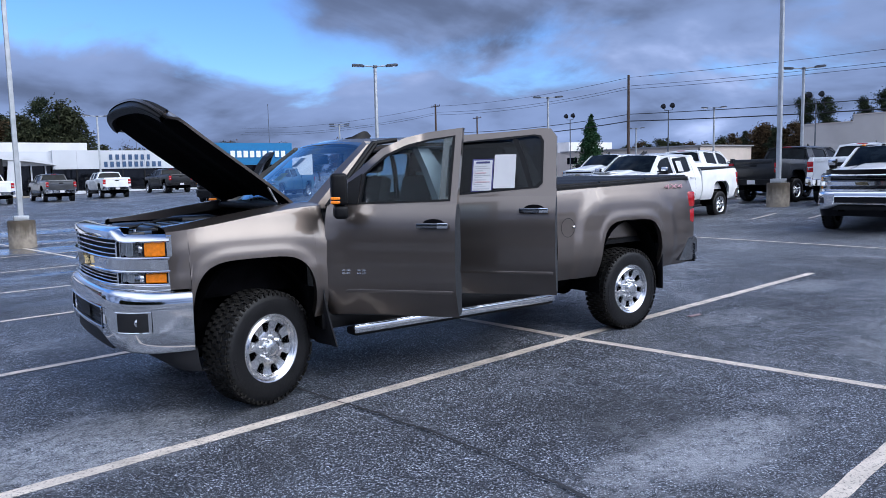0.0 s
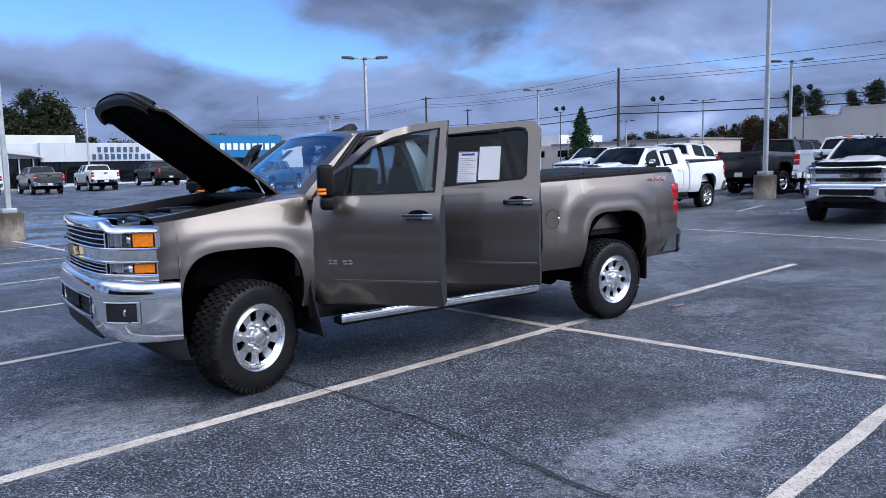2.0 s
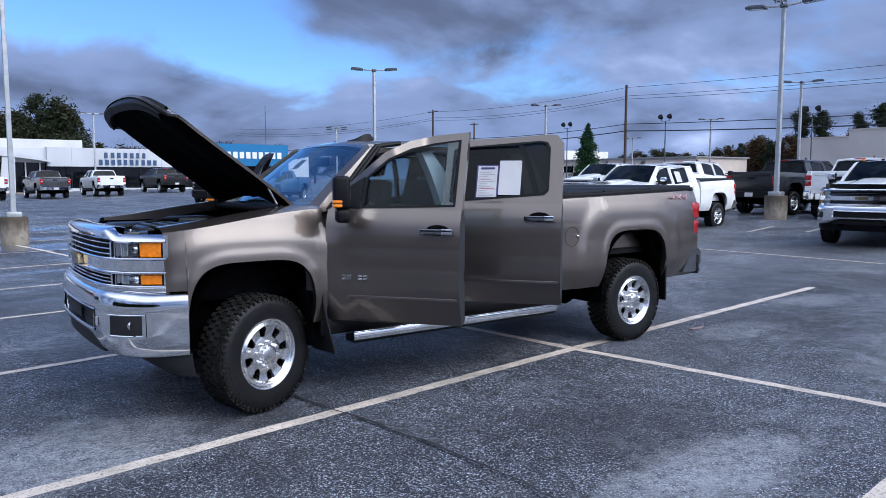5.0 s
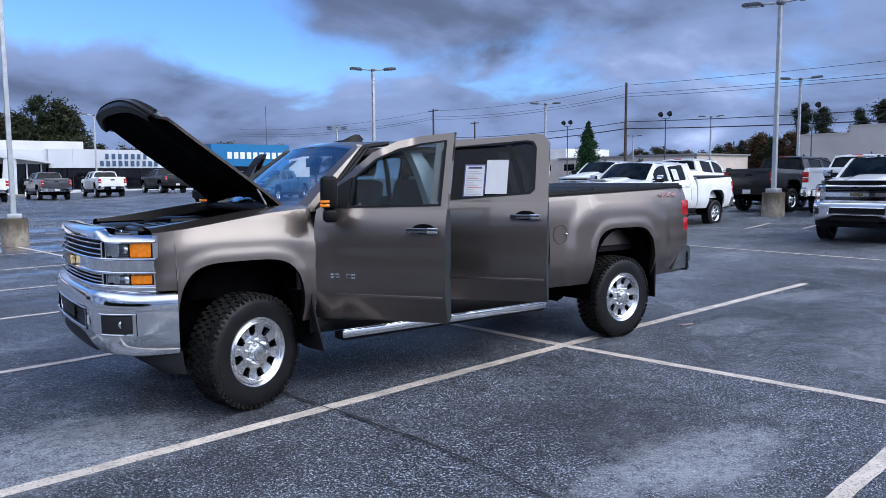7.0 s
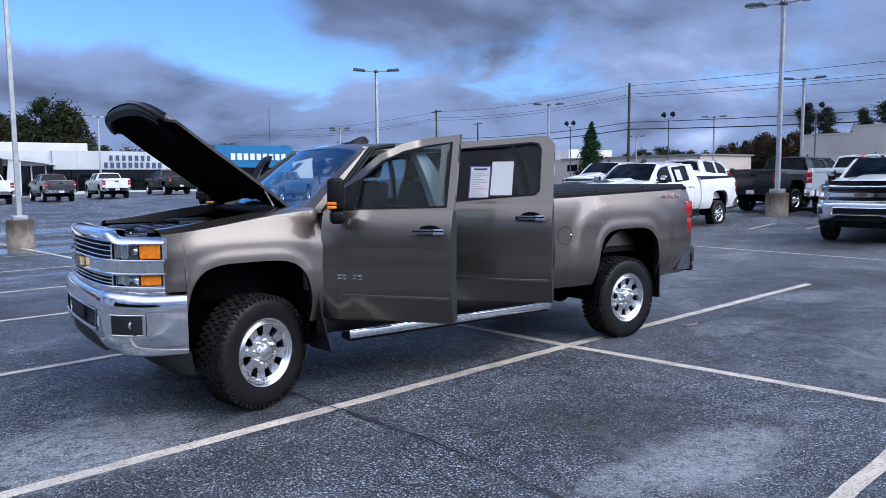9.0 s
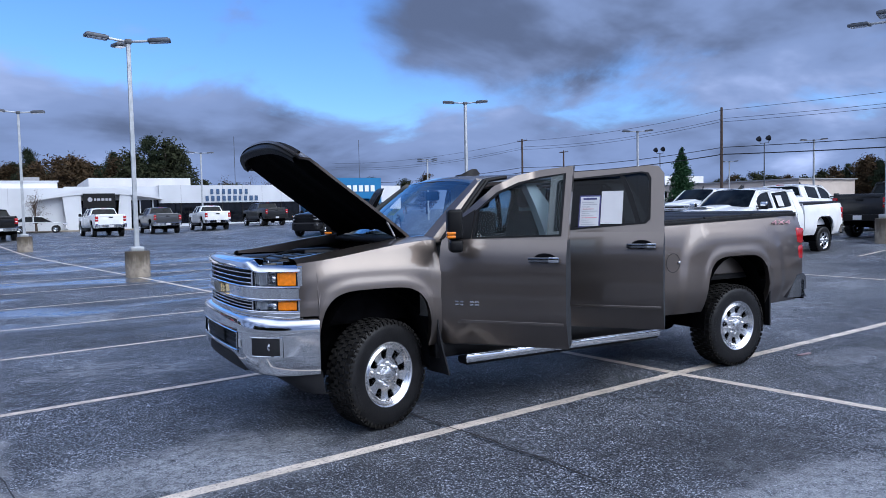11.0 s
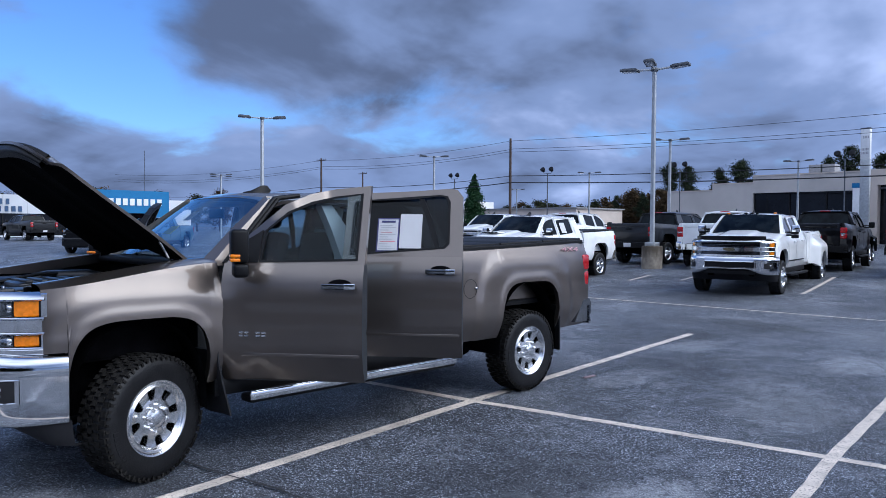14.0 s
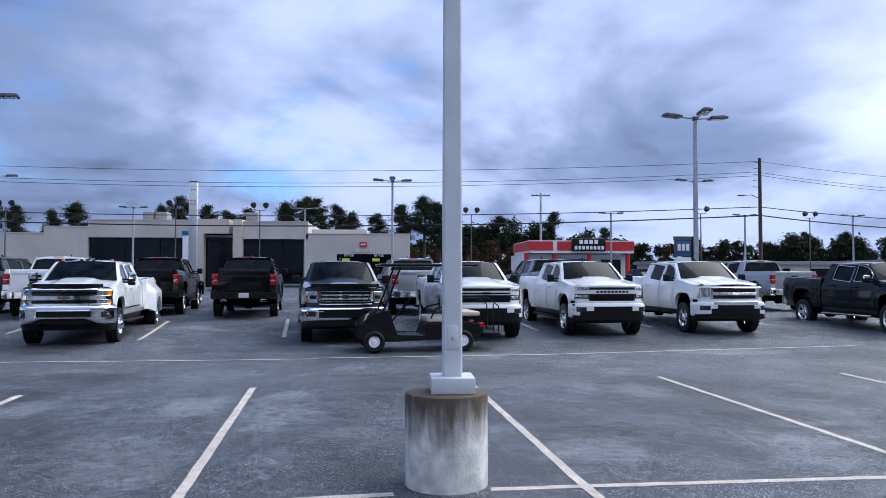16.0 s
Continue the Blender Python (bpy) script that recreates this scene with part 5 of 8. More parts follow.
        bz = {"new": mat, "old": mat, "ford": CHROME, "gmc": CHROME}[style]
    xb = lambda y: -0.985 + 0.06 * y * y + 0.42 * abs(y / 1.005) ** 9
    low = [(0.0, 0.60), (0.40, 0.60), (0.51, 0.565), (0.69, 0.505), (0.80, 0.49), (0.90, 0.475), (1.01, 0.472)] if style == "hd" else [(0.0, 0.50), (0.6, 0.50), (1.01, 0.47)]
    iw = 0.545 if style == "hd" else 0.50
    ys = sorted([-1.005 + 2.01 * k / 60 for k in range(61)] + [s * (iw + d) for s in (-1, 1) for d in (0.0, 0.01, 0.02)])
    rws, dam = [], []
    for y in ys:
        e = 1e-3
        dx = (xb(y + e) - xb(y - e)) / (2 * e)
        h = math.hypot(1, dx)
        nx, ny = -1 / h, dx / h
        mid = (1 - step(iw, iw + 0.02, abs(y))) if style == "hd" else 0.0
        zl = lerp_table(low, abs(y))
        zt = btop - 0.012 * step(0.8, 1.0, abs(y))
        rws.append([(xb(y) + nx * o, y + ny * o, z) for o, z in ((-0.14, zt + 0.006), (-0.055, zt + 0.006), (-0.012, zt - 0.006), (0.008, zt - 0.034), (0.018 - 0.014 * mid, zt - 0.095), (0.014, 0.776), (0.014 - 0.036 * mid, 0.766), (0.012 - 0.036 * mid, 0.642), (0.012, 0.632), (0.010, (0.632 + zl) / 2), (0.0, zl + 0.018), (-0.016, zl + 0.004), (-0.08, zl))])
        inb = 0.34 * (1 - abs(y / 1.005) ** 7)
        dam.append([(xb(y) + 0.02 + 0.2 * inb, y * 0.985, zl + 0.02), (xb(y) + 0.03 + 0.6 * inb, y * 0.98, zl - 0.07), (xb(y) + 0.05 + inb, y * 0.965, 0.325), (xb(y) + 0.11 + inb, y * 0.95, 0.33)])
    part("front_bumper", grid(rws), bz, r, "chrome front bumper" if bz is CHROME else "")
    part("air_dam", grid(dam), material_cache("grey_valance"), r, "dark grey air dam under the bumper")
    sunk = -0.034 if style == "hd" else 0.0
    part("lower_intake", front_cap(band(-iw, iw, 0.645, 0.765, 0.020 + sunk, 0.02, xb, 22)), P, r)
    if style == "hd":
        part("lower_valance", front_cap(band(-0.60, 0.60, 0.49, 0.600, -0.060, 0.03, xb, 20, 0.042)), P, r, "black valance under the bumper")
    elif style == "new":
        part("lower_valance", front_cap(band(-0.95, 0.95, 0.42, 0.545, 0.010, 0.03, xb, 34)), P, r, "black lower bumper valance")
    else:
        part("lower_valance", front_cap(band(-0.96, 0.96, 0.40, 0.575, 0.006, 0.03, xb, 34)), P, r, "black lower bumper valance")
    fa, fb = (0.765, 0.91) if style == "hd" else (0.68, 0.885)
    if hero:
        edge = bmesh.new()
        for c, d in ((0.765, 0.777), (0.628, 0.645)):
            add_mesh(edge, front_cap(band(-iw - 0.012, iw + 0.012, c, d, 0.019, 0.02, xb, 24, 0, 0.005)))
        for s in (-1, 1):
            add_mesh(edge, front_cap(band(s * iw, s * (iw + 0.014), 0.628, 0.777, 0.019, 0.02, xb, 2, 0, 0.005)))
        part("intake_surround", edge, CHROME, r, "chrome lip round the bumper opening")
        for z in (0.668, 0.70, 0.732):
            part("intake_slat", front_cap(band(-iw + 0.01, iw - 0.01, z, z + 0.010, 0.026 + sunk, 0.02, xb, 22, 0, 0.003)), P, r)
        for s in (-1, 1):
            edge = bmesh.new()
            for a, b_, c, d in ((fa - 0.012, fb + 0.010, 0.752, 0.764), (fa - 0.012, fb + 0.010, 0.618, 0.630), (fa - 0.014, fa, 0.618, 0.764), (fb, fb + 0.010, 0.618, 0.764)):
                add_mesh(edge, front_cap(band(s * a, s * b_, c, d, 0.0225, 0.02, xb, 6, 0, 0.004)))
            part("fog_surround", edge, CHROME, r, "chrome lip round the fog lamp recess")
    if hero or style == "hd":
        part("plate_holder", front_cap(band(-0.17, 0.17, 0.65, 0.76, 0.034 + sunk, 0.02, xb, 6)), P, r)
    for sg in (-1, 1):
        part("fog_recess", front_cap(band(sg * fa, sg * fb, 0.628, 0.754, 0.0185, 0.02, xb, 10)), material_cache("grey_valance"), r)
        bm = moved(revolve([(-0.016, 0.0), (-0.012, 0.020), (0.0, 0.030), (0.01, 0.030)], 20, "X"), pose(xb(fb - 0.034) - 0.016, sg * (fb - 0.034), 0.692, 0, 0, sg * 35))
        part("fog_lamp", bm, LENS, r)
    if style == "new":
        part("lower_band", front_cap(band(-0.82, 0.82, 0.53, 0.66, 0.014, 0.02, xb, 24)), P, r, "black lower bumper band")
        for sg in (-1, 1):
            part("corner_slot", front_cap(band(sg * 0.915, sg * 0.95, 0.66, 0.82, 0.012, 0.02, xb, 4)), P, r)
    elif style == "old":
        part("bumper_centre", front_cap(band(-0.60, 0.60, 0.72, 0.85, 0.016, 0.03, xb, 16)), CHROME, r, "chrome middle of the bumper")
        part("lower_band", front_cap(band(-0.66, 0.66, 0.52, 0.68, 0.014, 0.02, xb, 18)), P, r)
    elif style == "ford":
        part("lower_band", front_cap(band(-0.60, 0.60, 0.60, 0.735, 0.026, 0.02, xb, 18)), P, r)
        part("bumper_recess", front_cap(band(-0.62, 0.62, 0.752, 0.79, 0.024, 0.02, xb, 18)), P, r)
    if hero:
        part("inspection_sticker", front_cap(band(-0.625, -0.585, 0.668, 0.728, 0.0175, 0.02, xb, 3, 0, 0.002)), PAPER, r, "small white sticker on the bumper")


_cache = {}


def material_cache(name):
    if name not in _cache:
        _cache[name] = material("grey_valance_plastic", (0.022, 0.022, 0.025), 0.6, spec=0.25, vary=0.1)
    return _cache[name]


def hero_door_extras(df, dr, sh):
    hf, hr = Vector((0.515, -0.955, 0)), Vector((1.545, -0.955, 0))
    # lettering block low on the front door, read only as a row of bright bars
    for k in range(7):
        if k != 4:
            x = 0.565 + 0.041 * k
            bm = boxes((x, x + 0.032, -0.998, -0.990, 0.882, 0.893), (x, x + 0.032, -0.998, -0.990, 0.903, 0.914), bevel=0.002)
            part("badge_mark", moved(bm, Matrix.Translation(-hf)), CHROME, df, "small chrome badge mark", kind="stuff")
    # price sheets taped inside the rear door's glass
    def sheet(name, a0, a1, b0, b1, mat, lift, lab=""):
        bm = bmesh.new()
        prism(bm, [(a0, b0), (a1, b0), (a1, b1), (a0, b1)], lambda a, b, d: (a, -(green_y(b) - 0.012 + lift - d), b), 0.003)
        return part(name, moved(bm, Matrix.Translation(-hr)), mat, dr, lab, 0)
    sheet("price_sheet", 1.805, 1.985, 1.398, 1.66, INK, 0.0, "printed sheet with a dark blue border")
    sheet("price_sheet_face", 1.816, 1.974, 1.408, 1.649, PAPER, 0.003)
    sheet("blank_sheet", 1.99, 2.168, 1.424, 1.692, PAPER, 0.0, "blank white paper sheet")
    for k in range(11):
        sheet("print_line", 1.828 + 0.008 * (k % 2), 1.958 - 0.03 * (k % 3), 1.420 + 0.018 * k, 1.4245 + 0.018 * k, PINK if k in (3, 7) else GREYINK, 0.0055)
    sheet("print_title", 1.838, 1.952, 1.624, 1.640, INK, 0.0055)


def seat(parent, x, y, wide=0.5):
    bm = boxes((x, x + 0.50, y - wide / 2, y + wide / 2, 0.82, 0.98), bevel=0.05)
    part("seat_cushion", bm, CLOTH, parent)
    bm = moved(boxes((-0.07, 0.07, -wide / 2, wide / 2, 0.0, 0.70), bevel=0.05), pose(x + 0.50, y, 0.92, 0, 12, 0))
    part("seat_back", bm, CLOTH, parent, "dark grey cloth seat back")
    bm = moved(boxes((-0.05, 0.05, -0.14, 0.14, 0.73, 0.92), bevel=0.045), pose(x + 0.50, y, 0.92, 0, 10, 0))
    tube([(x + 0.62, y - 0.06, 1.5), (x + 0.63, y - 0.06, 1.62)], 0.008, 6, bm)
    part("headrest", bm, CLOTH, parent)


def interior(r):
    part("cab_floor", boxes((0.45, 2.8, -0.86, 0.86, 0.58, 0.62)), DASH, r)
    bm = boxes((0.42, 0.78, -0.83, 0.83, 1.02, 1.36), (0.45, 0.62, -0.84, 0.84, 1.34, 1.42), (0.72, 1.5, -0.16, 0.16, 0.62, 0.95), bevel=0.04)
    part("dashboard", bm, DASH, r)
    bm = moved(revolve([(0.016 * math.cos(a), 0.19 + 0.016 * math.sin(a)) for a in [2 * math.pi * k / 10 for k in range(10)]], 32, "X", True), pose(0.93, -0.42, 1.30, 0, 28, 0))
    part("steering_wheel", bm, DASH, r)
    tb = tube([(0.76, -0.42, 1.22), (0.92, -0.42, 1.29)], 0.05, 12)
    part("steering_column", tb, DASH, r)
    for y in (-0.42, 0.42):
        seat(r, 1.12, y)
    for y in (-0.42, 0.42):
        seat(r, 2.08, y, 0.66)
    part("headliner", boxes((1.08, 2.70, -0.66, 0.66, 1.865, 1.875)), TRIMG, r)
    part("inside_mirror", boxes((0.97, 0.99, -0.12, 0.12, 1.72, 1.80), bevel=0.01), PLASTIC, r)
    part("windscreen_sticker", moved(boxes((-0.004, 0.0, -0.07, 0.07, -0.05, 0.05)), pose(0.78, 0.42, 1.62, 0, 52, 0)), YELLOW, r, "yellow-green sticker on the windscreen")
    part("paper_slip", moved(boxes((-0.004, 0.0, -0.05, 0.05, -0.06, 0.06)), pose(0.85, 0.18, 1.74, 0, 52, 0)), PAPER, r)


def engine_bay(r):
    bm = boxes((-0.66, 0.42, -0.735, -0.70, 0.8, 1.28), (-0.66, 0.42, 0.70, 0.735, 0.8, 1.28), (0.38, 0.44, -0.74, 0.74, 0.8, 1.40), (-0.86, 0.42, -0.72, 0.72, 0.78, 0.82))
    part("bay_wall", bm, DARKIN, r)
    bm = front_cap(band(-0.60, 0.60, 1.20, 1.275, -0.06, 0.16, lambda y: xg(y) + 0.04, 20))
    part("radiator_cover", bm, BAYP, r, "black radiator cover")
    bm = boxes((-0.62, 0.10, -0.28, 0.30, 0.95, 1.22), (-0.55, 0.0, -0.18, 0.20, 1.2, 1.27), bevel=0.03)
    part("engine_cover", bm, BAYP, r)
    for k in range(5):
        part("cover_rib", boxes((-0.50 + 0.1 * k, -0.45 + 0.1 * k, -0.17, 0.19, 1.262, 1.285), bevel=0.008), BAYP, r)
    part("battery", boxes((-0.30, 0.02, -0.66, -0.42, 1.0, 1.275), bevel=0.01), BAYP, r)
    bm = boxes((-0.14, 0.0, -0.60, -0.50, 1.275, 1.31), bevel=0.012)
    part("coolant_cap", bm, TRIMG, r, "pale reservoir top")
    part("coolant_tank", boxes((0.05, 0.32, -0.68, -0.40, 0.98, 1.27), bevel=0.03), DASH, r)
    part("fuse_box", boxes((-0.70, -0.36, -0.68, -0.40, 0.95, 1.262), bevel=0.02), BAYP, r)
    part("air_box", boxes((-0.66, -0.20, 0.36, 0.68, 0.95, 1.272), bevel=0.04), BAYP, r)
    bm = tube([(-0.45, 0.5, 1.20), (-0.2, 0.35, 1.27), (0.0, 0.1, 1.28), (0.12, -0.1, 1.25)], 0.05, 12)
    part("intake_pipe", bm, BAYP, r)
    bm = tube([(-0.7, -0.3, 1.22), (-0.5, -0.36, 1.26), (-0.1, -0.36, 1.26), (0.2, -0.3, 1.25)], 0.018, 8)
    part("hose", bm, RUBBER, r)
    part("hose", tube([(-0.6, 0.3, 1.24), (-0.3, 0.25, 1.3), (0.2, 0.28, 1.28)], 0.014, 8), RUBBER, r)
    part("cowl", boxes((0.30, 0.52, -0.80, 0.80, 1.36, 1.415), bevel=0.02), PLASTIC, r)
    for y, s in ((-0.35, 0.5), (0.25, 0.5)):
        part("wiper", tube([(0.42, y, 1.43), (0.47, y + 0.1, 1.47), (0.52, y + s, 1.50)], 0.009, 6), PLASTIC, r)
    part("prop_strut", tube([(0.30, -0.68, 1.36), (0.16, -0.70, 1.60)], 0.012, 8), CHROME, r)
    # cross brace over the radiator, with latch and fixings
    part("cross_brace", boxes((-0.80, -0.70, -0.70, 0.70, 1.235, 1.275), bevel=0.012), BAYP, r, "black brace across the radiator")
    part("hood_latch", boxes((-0.86, -0.78, -0.07, 0.07, 1.24, 1.29), bevel=0.012), DCHROME, r)
    for y in (-0.62, -0.38, -0.16, 0.16, 0.38, 0.62):
        part("fixing_bolt", moved(revolve([(0.0, 0.016), (0.012, 0.014), (0.014, 0.0)], 10, "Z"), pose(-0.75, y, 1.275)), DCHROME, r)
    for k in range(4):
        part("wiring_loom", tube([(-0.60 + 0.2 * k, -0.66, 1.25), (-0.52 + 0.2 * k, -0.58, 1.295), (-0.42 + 0.2 * k, -0.62, 1.28)], 0.011, 6), RUBBER, r)


OPEN_F, OPEN_R, OPEN_P, HOOD = 52, 51, 61, 44
hero_truck = pickup("pickup_truck", pose(0, 0, 0.002), BROWN, "brown metallic crew-cab pickup with open hood and open doors", wheel="hero", hero=True, tonneau=True, group="")
# 4x4 mark on the rear of the box
for sg in (-1,):
    bm = moved(text_mesh("4X4", 0.105, 0.004), pose(4.62, -0.962, 1.405) @ Matrix.Diagonal((1.7, 1, 0.62, 1)))
    part("side_mark", bm, MARKP, hero_truck, "faded red 4X4 lettering", 0)
# fuel door
bm = moved(revolve([(0, 0.0), (0, 0.083), (0.004, 0.086)], 32), pose(3.012, -0.984, 1.085))
part("fuel_door", bm, BROWN, hero_truck)
part("fuel_cap_knob", boxes((3.07, 3.10, -1.002, -0.986, 1.075, 1.10), bevel=0.008), SATIN, hero_truck)
part("fuel_door_gap", moved(revolve([(0.0, 0.086), (0.0, 0.091)], 32), pose(3.012, -0.988, 1.085)), PLASTIC, hero_truck)


def at(x, y, deg):
    """A truck whose nose axle stands at x, y, with its tail pointing along deg."""
    return pose(x, y, gz(x, y) + 0.002, 0, 0, deg)


def tail_at(x, y, deg, wb):
    """The same for a truck known by its rear axle; deg is still the tail's direction."""
    a = radians(deg)
    return at(x - wb * math.cos(a), y - wb * math.sin(a), deg)


pickup("pickup_truck", at(15.74, 1.93, 9), WHITE, "white dual-rear-wheel heavy pickup with chrome grille", 4.26, "hd", "dual", dual=True, shield=True, cap_mirror=True)
scoop_truck = pickup("pickup_truck", at(13.92, 7.92, 5), WHITE, "white crew-cab pickup with hood scoop and paper in the window", 3.9, "hd", "six", tonneau=True, cap_mirror=True)
bm = bmesh.new()
prism(bm, [(1.74, 1.43), (2.02, 1.43), (2.02, 1.73), (1.74, 1.73)], lambda a, b, d: (a, -(green_y(b) + 0.004 - d), b), 0.004)
part("paper_sheet", bm, PAPER, scoop_truck, "white paper sheet on the rear side glass", 0)
part("hood_scoop", boxes((-0.62, -0.30, -0.30, 0.30, 1.42, 1.462), bevel=0.018), WHITE, scoop_truck, "raised hood scoop")
part("scoop_mouth", boxes((-0.635, -0.61, -0.26, 0.26, 1.428, 1.452)), PLASTIC, scoop_truck)
pickup("pickup_truck", tail_at(22.9, 8.6, 179, 3.75), CHARC, "dark charcoal crew-cab pickup showing its tail", 3.75, "ford", "five", dark_bumper=True)
pickup("pickup_truck", tail_at(23.3, 2.6, 188, 3.75), BLACK, "black crew-cab pickup parked nose away", 3.75, "new", "five", dark_bumper=True)
pickup("pickup_truck", tail_at(22.2, -0.7, 187, 3.75), BLACK, "black crew-cab pickup with twin chrome exhaust tips", 3.75, "new", "five", dark_bumper=True, exhaust=True)
pickup("pickup_truck", tail_at(22.4, 5.6, 188, 3.75), WHITE, "white pickup parked nose away", 3.75, "new", "five")
pickup("pickup_truck", at(16.0, -4.25, 8), NAVY, "dark blue crew-cab pickup with chrome grille and bug shield", 3.7, "ford", "six", shield=True)
pickup("pickup_truck", at(16.7, -7.6, 6), WHITE, "white crew-cab pickup with black-barred grille", 3.75, "new", "five", front_trim=PLASTIC)
pickup("pickup_truck", at(17.2, -10.85, 5), WHITE, "white crew-cab pickup with wide black grille", 3.75, "new", "five", front_trim=WHITE)
pickup("pickup_truck", at(17.6, -14.2, 4), WHITE, "older white crew-cab pickup with chrome grille bar", 3.65, "old", "six")
pickup("pickup_truck", tail_at(23.4, -6.2, 187, 3.75), SILVER, "silver pickup parked nose away", 3.75, "new", "five")
pickup("pickup_truck", tail_at(24.0, -11.4, 187, 3.75), GREYP, "grey pickup parked nose away", 3.75, "ford", "five")
pickup("pickup_truck", tail_at(26.0, -20.3, 186, 3.75), SILVER, "silver crew-cab pickup with dark bed cover", 3.75, "ford", "five")
pickup("pickup_truck", at(16.97, -19.55, 4), GREENBLK, "dark green-black crew-cab pickup with polished wheels and chrome window trim", 3.75, "gmc", "six", cap_mirror=True, bright=True)
for x, y, d, mat, lab, dk in (
    (-20.0, 38.4, 276, BLACK, "black crew-cab pickup parked nose away in the far row", True),
    (-15.4, 41.5, 278, GREYP, "grey crew-cab pickup with chrome rear bumper", False),
    (-9.7, 42.8, 279, WHITE, "white work pickup parked nose away", False),
    (-3.9, 45.3, 280, BLACK, "black crew-cab pickup with chrome rear bumper", False),
    (2.4, 48.5, 277, WHITE, "white crew-cab pickup with a red roof lamp", False),
    (6.5, 51.5, 274, GREYP, "dark grey pickup parked nose away", False),
    (10.4, 52.8, 272, WHITE, "white double-cab pickup parked nose away", False),
    (15.6, 55.0, 275, CHARC, "dark grey pickup parked by the showroom", True),
):
    pickup("pickup_truck", tail_at(x, y, d, 3.75), mat, lab, 3.75, "new", "five", dark_bumper=dk, group="far row of pickups")
pickup("pickup_truck", at(12.6, 36.5, 40), BLACK, "black crew-cab pickup angled in the lot", 3.75, "new", "five", front_trim=PLASTIC, group="far row of pickups")
pickup("pickup_truck", at(15.4, 36.0, 40), TEALP, "teal-blue crew-cab pickup angled in the lot", 3.75, "new", "five", group="far row of pickups")


# ---- lamp posts ----
def concrete(name="stained_concrete", base=(0.27, 0.235, 0.19), lo=0.50, hi=0.95, dark=(0.075, 0.06, 0.042)):
    m = material(name, base, 0.85, vary=0.18, scale=7, bump=0.5, bump_scale=40)
    nt = m.node_tree
    b = nt.nodes["Principled BSDF"]
    tc = nt.nodes.new("ShaderNodeTexCoord")
    sep = nt.nodes.new("ShaderNodeSeparateXYZ")
    nt.links.new(tc.outputs["Object"], sep.inputs[0])
    mp = nt.nodes.new("ShaderNodeMapping")
    mp.inputs["Scale"].default_value = (7, 7, 1.1)
    nt.links.new(tc.outputs["Object"], mp.inputs["Vector"])
    n = nt.nodes.new("ShaderNodeTexNoise")
    n.inputs["Scale"].default_value, n.inputs["Detail"].default_value = 1.6, 8
    nt.links.new(mp.outputs[0], n.inputs["Vector"])
    add = nt.nodes.new("ShaderNodeMath")
    add.operation = "MULTIPLY_ADD"
    nt.links.new(n.outputs["Fac"], add.inputs[0])
    add.inputs[1].default_value = 0.55
    nt.links.new(sep.outputs[2], add.inputs[2])
    mr = nt.nodes.new("ShaderNodeMapRange")
    mr.interpolation_type = "SMOOTHSTEP"
    mr.inputs["From Min"].default_value, mr.inputs["From Max"].default_value = lo, hi
    nt.links.new(add.outputs[0], mr.inputs["Value"])
    mx = nt.nodes.new("ShaderNodeMix")
    mx.data_type = "RGBA"
    nt.links.new(b.inputs["Base Color"].links[0].from_socket, mx.inputs[6])
    mx.inputs[7].default_value = (*dark, 1)
    nt.links.new(mr.outputs["Result"], mx.inputs[0])
    nt.links.new(mx.outputs[2], b.inputs["Base Color"])
    return m


CONC = concrete()
WASH = concrete("whitewashed_concrete", (0.66, 0.65, 0.62), 0.56, 0.98, (0.085, 0.066, 0.048))


def lamp_head(parent, ang, z, reach=0.55, length=0.62, tilt=-4):
    """A flat shoebox head on a short arm."""
    bm = boxes((reach, reach + length, -0.17, 0.17, -0.05, 0.045), (reach + 0.06, reach + length - 0.05, -0.12, 0.12, 0.045, 0.075), bevel=0.02)
    h = part("lamp_head", bm, LAMPGREY, parent)
    h.matrix_local = pose(0, 0, z, 0, tilt, ang)
    bm = boxes((reach + 0.05, reach + length - 0.05, -0.13, 0.13, -0.058, -0.048))
    part("lens", bm, LENS, h)
    bm = boxes((0.02, reach + 0.05, -0.035, 0.035, -0.03, 0.03), bevel=0.008)
    a = part("arm", bm, POLE, parent)
    a.matrix_local = pose(0, 0, z, 0, tilt, ang)


